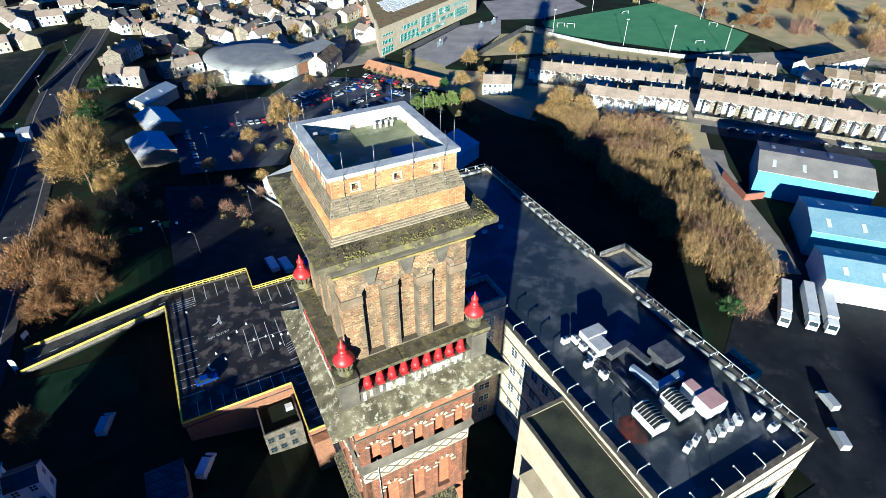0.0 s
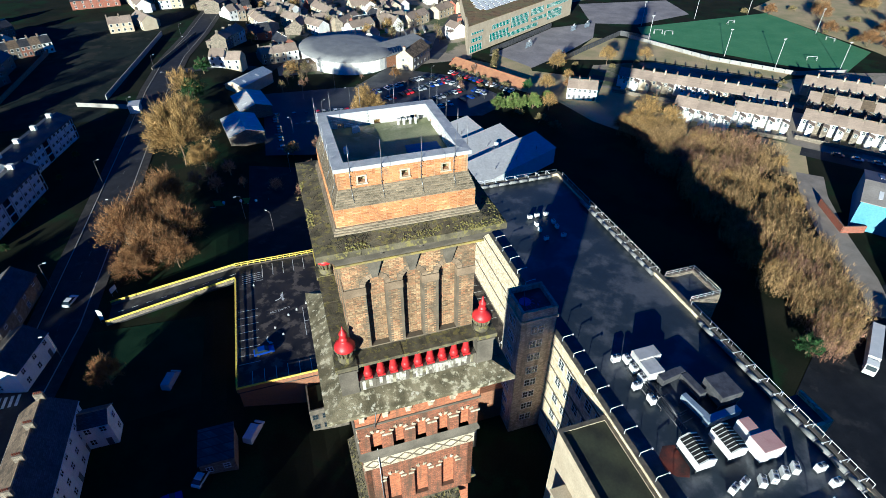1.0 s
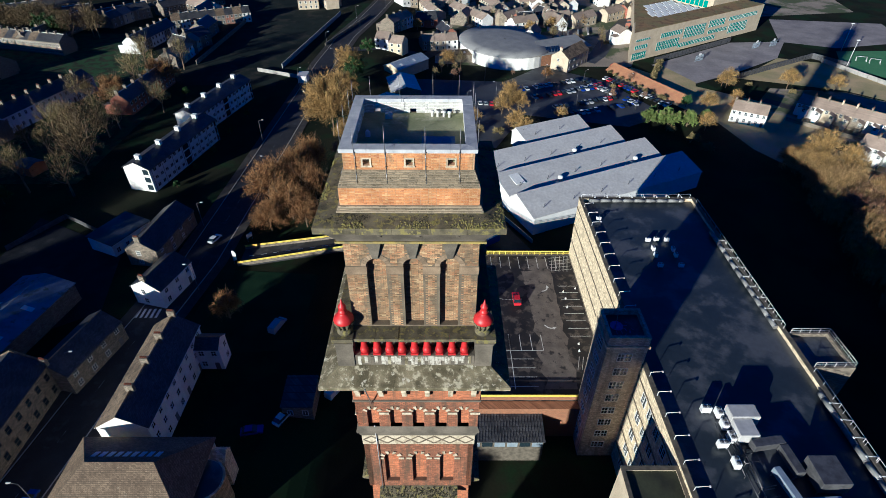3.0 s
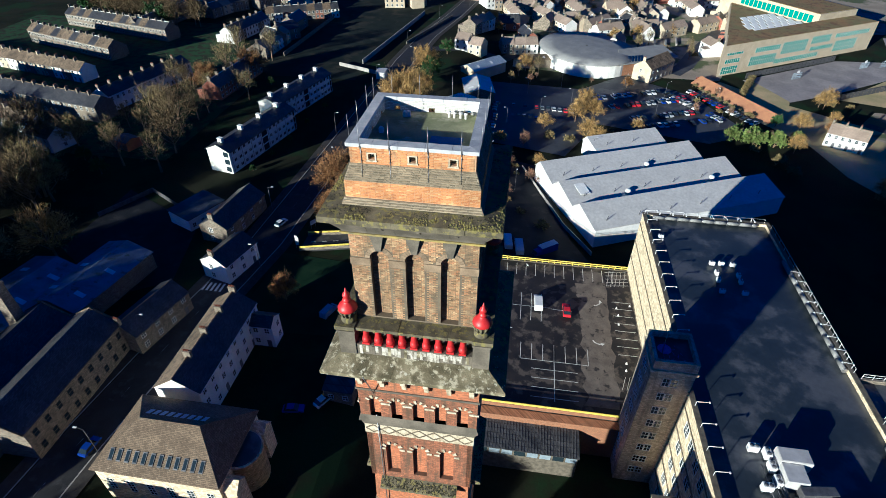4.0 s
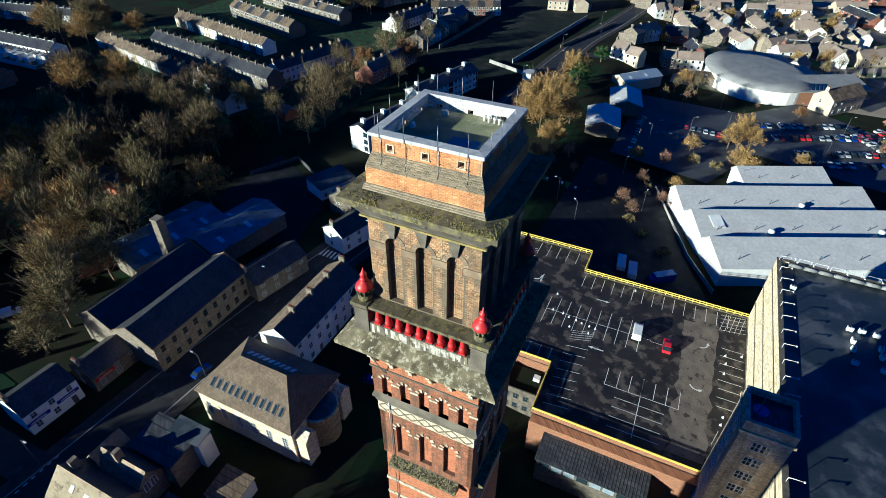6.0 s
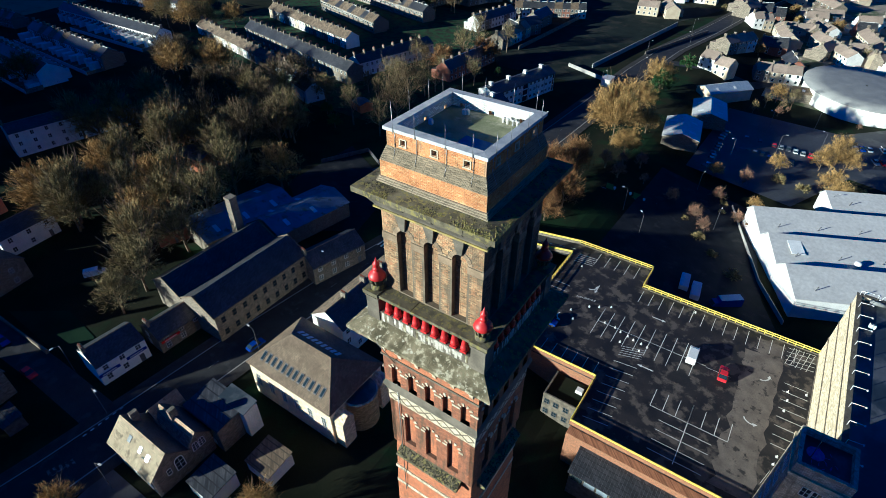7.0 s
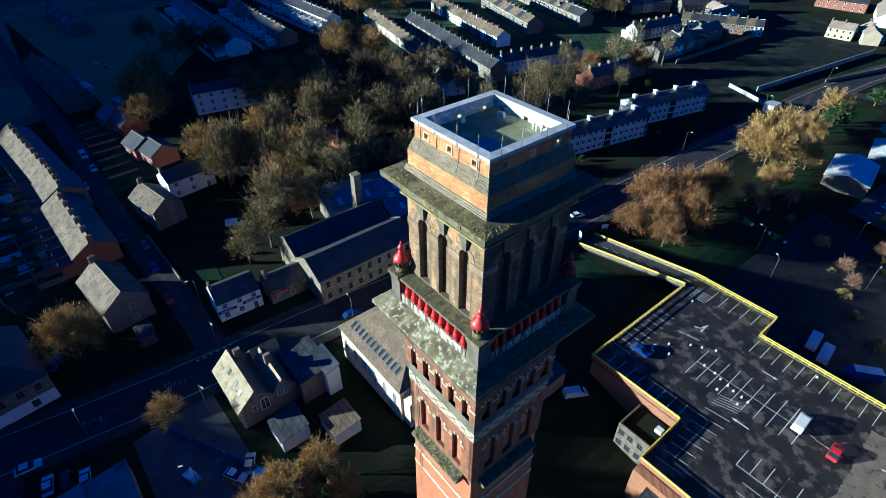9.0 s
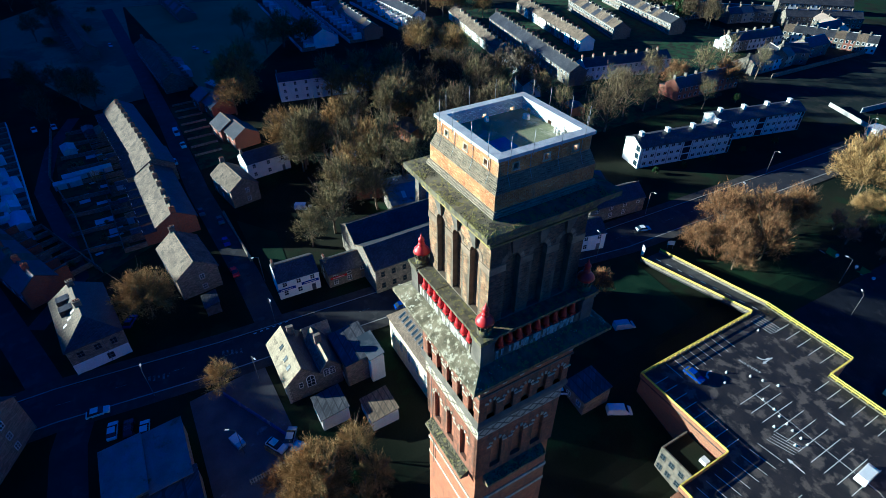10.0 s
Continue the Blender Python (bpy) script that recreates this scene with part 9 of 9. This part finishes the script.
rnd = random.Random(52)
for i in range(26):
    x, y = -218 + 3.7 * i, rnd.uniform(-24, -13)
    w, d = rnd.uniform(1.0, 3.2), rnd.uniform(2.0, 6.0)
    sheet("patio", [(x, y), (x + w, y + 0.2), (x + w - 0.3, y + d), (x - 0.3, y + d - 0.2)], None, "shed_pale" if i % 3 else "concrete", "pale paved patio in a back garden", "patio", thick=0.09)
for x, y, r, w, d, h, wall, roof, lb in (
        (-197, -24, 8, 6.5, 4.5, 2.6, "shed_pale", "shed_pale", "white garden outhouse with a pale roof"),
        (-176, -19, 95, 15, 3.0, 1.8, "shed_pale", "shed_pale", "long low white greenhouse"),
        (-171, -25, 92, 8, 2.6, 2.0, "shed_pale", "metal_grey", "pale greenhouse by the lane"),
        (-206, -12, 5, 8, 5, 3.2, "stone_wall", "slate_mid", "stone outhouse with a grey roof"),
        (-212, -17, 5, 5, 4, 2.4, "metal_dark", "slate", "dark timber garden shed"),
        (-160, -9, 92, 4.5, 3, 2.4, "shed_pale", "slate", "pale lean-to shed behind a terrace"),
        (-148, -9, 92, 4.5, 3, 2.4, "stone_wall", "slate", "stone outhouse behind a terrace"),
        (-138, -8, 92, 4.5, 3, 2.4, "shed_pale", "slate_mid", "pale lean-to shed behind a terrace"),
        (-128, -7, 92, 5.5, 3.4, 2.4, "stone_wall", "slate", "stone outhouse behind a terrace"),
        (-183, -10, 92, 4.5, 3, 2.4, "stone_wall", "slate", "stone outhouse behind a terrace"),
        (-164, -41, 12, 9, 5, 2.4, "shed_pale", "metal_white", "white flat garage by the lane"),
        (-178, -40, 12, 10, 3, 2.0, "shed_pale", "metal_white", "long white shed by the lane"),
        (-186, -44, 12, 12, 3.5, 2.0, "shed_pale", "metal_grey", "long pale greenhouse by the lane"),
        (-152, -38, 12, 9, 5, 2.4, "shed_pale", "duct_blue", "pale blue-roofed garage by the lane"),
        (-140, -36, 14, 6, 4, 2.4, "house_brick", "slate", "red brick outhouse by the lane"),
        (-172, -48, 12, 7, 5, 2.6, "house_brick", "slate_mid", "red brick outhouse by the lane"),
        (-236, 36, 20, 8, 5, 2.6, "metal_dark", "shed_pale", "shed with a white roof beside the park"),
        (-226, 40, 20, 6, 4, 2.6, "metal_dark", "duct_blue", "shed with a pale blue roof beside the park"),
        (-262, 27, 5, 9, 5, 3.0, "shed_pale", "shed_pale", "white rear extension of a terrace"),
        (-276, 26, 5, 7, 5, 3.4, "shed_pale", "slate", "white rear extension of a terrace"),
        (-140, 62, 70, 6, 4, 2.6, "house_brick", "shed_pale", "brick hut with a white roof among trees"),
        (-116, 60, 70, 9, 7, 4.2, "house_brick", "slate", "red brick hut among trees")):
    garden_shed(x, y, r, w, d, h, wall, roof, lb, "greenhouse" if "greenhouse" in lb else "garden_shed")
for i in range(9):
    x = -214 + 11.0 * i
    wall_run([(x, -9.5 + i * 0.5), (x - 1.0, -25.0 - (i % 3))], 1.4, 0.25, "stone_wall", "stone garden wall between yards", "garden_wall")
for i in range(8):
    x = -224 + 7.5 * i
    wall_run([(x, 15.2), (x - 0.6, 25)], 0.9, 0.2, "stone_wall", "low wall between front gardens", "garden_wall")
wall_run([(-222, -30), (-180, -30.5), (-150, -24), (-118, -20)], 1.6, 0.3, "stone_wall", "stone wall along the back lane", "garden_wall")
wall_run([(-128, 15.6), (-100, 17.4)], 1.0, 0.3, "stone_wall", "low wall round a small lawn", "garden_wall")
plant("thin", -163, -16, 0.6)
rnd = random.Random(31)
for i in range(26):
    plant("bush", rnd.uniform(-216, -122), rnd.uniform(-26, -12), rnd.uniform(0.25, 0.55))
for i in range(14):
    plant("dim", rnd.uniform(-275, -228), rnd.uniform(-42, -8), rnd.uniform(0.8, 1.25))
for i in range(14):
    plant("thin", rnd.uniform(-150, -104), rnd.uniform(160, 232), rnd.uniform(0.9, 1.3))
for x, y, s in ((-90, 152, 0.5), (-78, 150, 0.35), (-76, 162, 0.35), (-74, 174, 0.4), (-73, 190, 0.35), (-71, 206, 0.4), (-88, 228, 0.5), (-104, 228, 0.6)):
    plant("green", x, y, s)
for x, y, s in ((-140, 148, 0.8), (-128, 140, 0.9), (-36, 12, 0.45)):
    plant("green", x, y, s)
# cover and lattice by the blue wall
bm = bmesh.new()
rnd = random.Random(9)
grid = [[bm.verts.new((-1.6 + 0.4 * i, -1.2 + 0.4 * j, 1.25 * math.sin(math.pi * (i + 0.3) / 8.6) ** 0.5 * math.sin(math.pi * (j + 0.3) / 6.6) ** 0.5 + rnd.uniform(-0.08, 0.08))) for i in range(9)] for j in range(7)]
for r0, r1 in zip(grid, grid[1:]):
    for i in range(8):
        bm.faces.new((r0[i], r0[i + 1], r1[i + 1], r1[i])).smooth = True
solid("tarpaulin", bm, "tarp_blue", "bright blue tarpaulin thrown over a heap by the wall", "tarpaulin", m=pose(-38.2, 10.4, ground_z(-38.2), 0, 0, 40))
fen = thing("lattice_fence", pose(0, 0, ground_z(-36)), "pale slatted timber fence under the trees", "fence")
for i in range(22):
    bm = bmesh.new()
    x = -41 + 0.42 * i
    prism(bm, [(x, 4.6 + 0.25 * i, 0), (x + 0.16, 4.7 + 0.25 * i, 0), (x + 0.16, 4.7 + 0.25 * i, 1.7), (x, 4.6 + 0.25 * i, 1.7)], (0.03, -0.05, 0))
    part("slat", bm, "twig_tan", fen)
# corner shop signs
for x0, y0, col, z, h in ((-79.6, 21.5, "car_blue", 2.9, 0.7), (-79.0, 27.5, "car_blue", 2.9, 0.7), (-78.7, 34.5, "car_red", 2.8, 0.6)):
    bm = bmesh.new()
    box(bm, 0, 0.15, -2.2, 2.2, z, z + h)
    sg = solid("shop_sign", bm, col, "blue shop signboard over the window" if col == "car_blue" else "red shop signboard over the window", "sign", m=pose(-80.2 if y0 < 30 else -78.3, y0, 8, 0, 0, -3))
    bm = bmesh.new()
    box(bm, 0.15, 0.17, -1.5, 1.4, z + h * 0.35, z + h * 0.65)
    part("letter_bar", bm, "line_white", sg)


# road paint
def road_paint(name, pts, width, dash, gap, label, dx=0.0):
    top = thing(name, pose(0, 0, 0), label, "road marking", kind="structure")
    for a, b in zip(pts, pts[1:]):
        a, b = Vector(a), Vector(b)
        n = max(1, int((b - a).length / (dash + gap)))
        d = (b - a).normalized()
        s = Vector((-d.y, d.x))
        for i in range(n):
            p = a + (b - a) * (i / n) + s * dx
            q = p + d * dash
            bm = bmesh.new()
            w = s * width / 2
            prism(bm, [(v.x, v.y, ground_z(v.x) + 0.075) for v in (p - w, q - w, q + w, p + w)], (0, 0, 0.006))
            part("dash", bm, "line_worn" if "main" in label else "line_white", top)


road_paint("road_marking", [p for p in MAIN_ROAD if -40 < p[1] < 220], 0.14, 3.0, 6.0, "white centre dashes of the main road")
road_paint("road_marking", [(-72.5, 10.5), (-72.5, 19.5)], 0.3, 0.7, 0.6, "white give-way dashes at the side street")
zeb = thing("zebra_crossing", pose(0, 0, 0), "white striped crossing on the main road", "road marking", kind="structure")
for i in range(7):
    bm = bmesh.new()
    x = -67.5 + 1.2 * i
    prism(bm, [(v, w, ground_z(v) + 0.078) for v, w in ((x, 90), (x + 0.6, 90), (x + 0.6, 93), (x, 93))], (0, 0, 0.006))
    part("stripe", bm, "line_white", zeb)
for y0, y1, x0, x1 in ((-12.6, -7.9, -71.3, -70.0), (2.9, 7.4, -70.8, -69.1)):
    words = thing("road_marking", pose(0, 0, 0), "worn painted lettering bars on the main road", "road marking", kind="structure")
    for i in range(5):
        bm = bmesh.new()
        y = y0 + (y1 - y0) * i / 5
        x = x0 + (x1 - x0) * i / 5
        prism(bm, [(v, w, ground_z(v) + 0.078) for v, w in ((x, y), (x + 1.5, y - 0.2), (x + 1.5, y + 0.3), (x, y + 0.5))], (0, 0, 0.006))
        part("letter_bar", bm, "line_worn", words)
# banner flag and sign beside the ramp
flag = thing("banner_flag", pose(-47.4, 110.7, ground_z(-47)), "tall white feather banner beside the car park ramp", "flag")
bm = bmesh.new()
tube(bm, (0, 0, 0), (0, 0, 4.4), 0.03, 0.02, 6)
part("pole", bm, "metal_rod", flag)
bm = bmesh.new()
prism(bm, [(0.03, 0, 1.0), (0.85, 0.05, 1.1), (0.95, 0.1, 3.4), (0.6, 0.06, 4.1), (0.03, 0, 4.35)], (0, 0.02, 0))
part("banner", bm, "metal_white", flag)
sgn = thing("sign_board", pose(-46, 121, ground_z(-46), 0, 0, 60), "pale sign board on two posts", "sign")
for x in (-0.8, 0.8):
    bm = bmesh.new()
    tube(bm, (x, 0, 0), (x, 0, 2.6), 0.05, None, 6)
    part("post", bm, "metal_rod", sgn)
bm = bmesh.new()
box(bm, -1.0, 1.0, -0.06, -0.02, 1.2, 2.6)
part("board", bm, "metal_white", sgn)

M["orange_render"] = surf("orange_painted_brick", (0.42, 0.15, 0.05), (0.50, 0.20, 0.07), 0.6, 0.85, 0.2)
garden_shed(-146, 90.5, 8, 12, 8, 5.0, "orange_render", "slate", "orange brick house with a dark roof among trees", "house")
garden_shed(-131, 160, -20, 7, 6, 3.4, "orange_render", "slate", "orange brick hut with a dark roof")
for x, y, k, sz in ((104.6, 211, "laurel", 1.45), (97.5, 214, "laurel", 1.1), (113, 211, "laurel", 1.15), (124, 218, "laurel", 0.85), (101.9, 222.6, "green", 0.7), (119, 207, "tan", 0.7), (110, 196, "bush", 1.1), (113, 189, "bush", 1.1), (104, 206, "bush", 0.9), (38.6, 226, "tan", 1.0), (35, 222, "tan", 0.8), (12, 172, "bush", 0.6)):
    plant(k, x, y, sz)

for x, y, sz in ((139, 176, 0.8), (146, 171, 0.9), (147, 180, 0.7)):
    plant("broad", x, y, sz * 0.75, 0.75)

outbuilding(-82, 121, 13, 9, 3.8, "render_white", "felt", "flat-roofed pub extension with a dark felt roof", "outbuilding", 67)


def globe(x, y):
    bm = bmesh.new()
    lathe(bm, [(0.1, 0), (0.1, 0.3), (0.3, 0.42), (0.42, 0.65), (0.42, 0.9), (0.3, 1.12), (0.08, 1.22)], 12)
    solid("globe_bollard", bm, "metal_white", "white globe bollard on the grass strip", "bollard", "globe bollards", m=pose(x, y, ground_z(x)))


for x, y in ((-6.6, 161.2), (-0.8, 162.0), (-20, 158.0), (-15, 159.4), (-10.5, 160.4), (5.6, 159.6)):
    globe(x, y)
for k, x, y, sz in (("sapling", -3.7, 168, 1.1), ("sapling", 5.0, 164, 1.1), ("sapling", 8.5, 180, 1.0), ("bush", 9, 152.5, 0.9), ("bush", 21.5, 140, 0.9), ("bush", 14.3, 146.5, 0.8), ("sapling", -14, 170, 0.7), ("sapling", -24, 176, 0.8), ("tan", 40, 231, 1.15), ("tan", 43, 226, 0.9), ("bush", 24, 205, 1.0), ("bush", 32, 202, 1.0), ("bush", 40, 206, 1.1), ("bush", 48, 210, 1.1), ("tan", 22, 212, 0.7)):
    plant(k, x, y, sz)


# dark wood behind the last western terrace
rnd = random.Random(31)
for i in range(20):
    f = i / 19
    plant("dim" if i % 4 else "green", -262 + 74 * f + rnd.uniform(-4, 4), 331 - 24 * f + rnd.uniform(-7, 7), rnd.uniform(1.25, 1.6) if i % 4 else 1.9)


# back yards of the far western terraces, each with its walls and whitewashed lean-tos
def back_yards(p0, p1, depth, unit, seed):
    """Yards on the south side of the line p0 to p1, parted by low walls."""
    rr = random.Random(seed)
    a, b = Vector(p0), Vector(p1)
    n = round((b - a).length / unit)
    u = (b - a).normalized()
    ang = math.degrees(math.atan2(u.y, u.x))
    L = (b - a).length / n
    bm = bmesh.new()
    box(bm, 0, L * n, -depth, 0, -0.5, 0.1)
    solid("yard", bm, "render_cream", "pale concrete back yards behind a terrace", "yard", kind="structure", m=pose(a.x, a.y, ground_z(a.x), 0, 0, ang))
    top = thing("yard_wall", pose(a.x, a.y, ground_z(a.x), 0, 0, ang), "whitewashed yard walls behind a row of terraced houses", "wall")
    bm = bmesh.new()
    box(bm, 0, L * n, -depth - 0.25, -depth, 0, 1.9)
    part("back_wall", bm, "render_white", top)
    bm = bmesh.new()
    for i in range(n + 1):
        box(bm, L * i - 0.12, L * i + 0.12, -depth, -0.1, 0, rr.uniform(1.5, 2.1))
    part("party_walls", bm, ("stone_wall",), top, "low stone walls between the yards")
    top = thing("rear_extension", pose(a.x, a.y, ground_z(a.x), 0, 0, ang), "white rear extensions and sheds in the yards", "extension")
    for i in range(n):
        bm = bmesh.new()
        w, d, h = L * rr.uniform(0.35, 0.55), depth * rr.uniform(0.35, 0.7), rr.uniform(2.4, 5.0)
        x = L * i + 0.2
        prism(bm, [(x, -d, 0), (x + w, -d, 0), (x + w, -0.1, 0), (x, -0.1, 0)], (0, 0, h))
        part("extension_block", bm, "render_white", top)


back_yards((-152, -43.5), (-236, -54.5), 9.0, 6.0, 6)
back_yards((-377, 101.5), (-266, 95), 7.5, 6.5, 3)
back_yards((-350, 128), (-267, 124), 8.5, 6.2, 4)
back_yards((-350, 158.8), (-278, 159.8), 9.0, 6.4, 5)


# ---- bricks of the chimney's upper stages ----
def brick_mesh(w, h, mats, d=0.012):
    """One brick with slightly worn arrises; its face looks south."""
    e = 0.004
    me = bpy.data.meshes.new("brick")
    me.from_pydata(*brick_shape(0, 0, 0, w, h, d, e), )
    me.materials.append(M[mats])
    return me


def brick_shape(x, y, z, w, h, d, e):
    a, b = w / 2, h / 2
    v = [(x - a, y, z - b), (x + a, y, z - b), (x + a, y, z + b), (x - a, y, z + b), (x - a + e, y - d, z - b + e), (x + a - e, y - d, z - b + e), (x + a - e, y - d, z + b - e), (x - a + e, y - d, z + b - e)]
    return v, [], [(4, 5, 6, 7), (0, 1, 5, 4), (1, 2, 6, 5), (2, 3, 7, 6), (3, 0, 4, 7)]


def courses(x0, x1, z0, z1, rnd, keep=None, w=0.225, h=0.075):
    """Centres and sizes of the bricks of a flemish-bonded patch."""
    n = max(1, round((z1 - z0) / h))
    ph = (z1 - z0) / n
    for r in range(n):
        x, i = x0, r
        while x < x1 - 0.02:
            bw = w if i % 2 else w / 2
            bw = min(bw, x1 - x)
            c, z = x + bw / 2, z0 + (r + 0.5) * ph
            if bw > 0.05 and (keep is None or keep(c, z, bw, ph)):
                yield c, z, bw - 0.011, ph - 0.011
            x += bw
            i += 1


def brick_field(name, mats, side, y, patches, seed, keep=None, label="", d=0.012):
    """Many bricks of one face, joined."""
    rnd = random.Random(seed)
    vs, fs = [], []
    for p in patches:
        yy = y if len(p) == 4 else p[4]
        for c, z, w, h in courses(*p[:4], rnd, keep):
            v, _, f = brick_shape(c, yy + 0.002, z, w, h, d * rnd.uniform(0.6, 1.3), 0.004)
            k = len(vs)
            vs += v
            fs += [tuple(i + k for i in q) for q in f]
    me = bpy.data.meshes.new(name)
    me.from_pydata(vs, [], fs)
    me.materials.append(M[mats])
    tagged(part(name, me, None, tower, label, side), kind="stuff")


def arcade_keep(c, z, w, h):
    for a, b, zb, zs in MAIN:
        m = (a + b) / 2
        if a - 0.02 - w / 2 < c < b + 0.02 + w / 2 and z < zs:
            return False
        if z >= zs - 0.02 and math.hypot(abs(c - m), z - zs) < 0.69 + 0.06:
            return False
        if abs(c - m) < 0.14 + max(0, z - 85.0) * 0.2 + w / 2 and z > 84.9:
            return False
    return not 84.02 < z < 84.50


PARAPET = [(-2.65, -1.92, 89.27, 90.07), (-1.5, -0.19, 89.27, 90.07), (0.23, 1.51, 89.27, 90.07), (1.93, 2.65, 89.27, 90.07)]
PARAPET += [(c - 0.21, c + 0.21, z0, z1) for c in (-1.71, 0.02, 1.72) for z0, z1 in ((89.27, 89.395), (89.81, 90.07))]
for k, side in enumerate(SIDES):
    if k == 2:
        continue
    # The east side takes the darkest bricks.
    brick_field("arcade_brick", "brick_pieces_black" if k == 1 else "brick_pieces_buff", side, -3.02, [(-3.015, 3.015, 80.7, 85.95)], 100 + k, arcade_keep, "mottled buff and brown bricks with dark joints")
    brick_field("recess_brick", "brick_pieces_black" if k == 1 else "brick_pieces_buff", side, -2.68, [(a + 0.005, b - 0.005, 80.7, 84.95) for a, b, zb, zs in MAIN], 105 + k, None, "buff bricks at the back of the recess")
    brick_field("parapet_brick", "brick_pieces_orange", side, -2.65, PARAPET, 110 + k, None, "orange bricks with pale joints")
    if k:
        brick_field("band_brick", "brick_pieces_orange", side, -2.93, [(-2.925, 2.925, 87.76, 88.55)], 120 + k, None, "orange bricks with pale joints")
    brick_field("base_brick", "brick_pieces_sooty", side, -3.09, [(-3.08 + 0.045 * i, 3.08 - 0.045 * i, 87.47 + 0.1 * i, 87.54 + 0.1 * i, -3.09 + 0.045 * i) for i in range(3)], 130 + k, None, "dark brick base courses")
    brick_field("weathering_brick", "brick_pieces_sooty", side, -2.9, [(-2.91 + 0.033 * i, 2.91 - 0.033 * i, 88.555 + 0.09 * i, 88.635 + 0.09 * i, -2.917 + 0.033 * i) for i in range(8)], 140 + k, None, "sooty weathering bricks", 0.02)
shared = {}
for c, z, w, h in courses(-2.925, 2.925, 87.76, 88.55, random.Random(1)):
    key = (round(w, 2), round(h, 3))
    if key not in shared:
        shared[key] = brick_mesh(w, h, "brick_piece")
    part("brick", shared[key], None, tower, "", pose(c, -2.928, z))
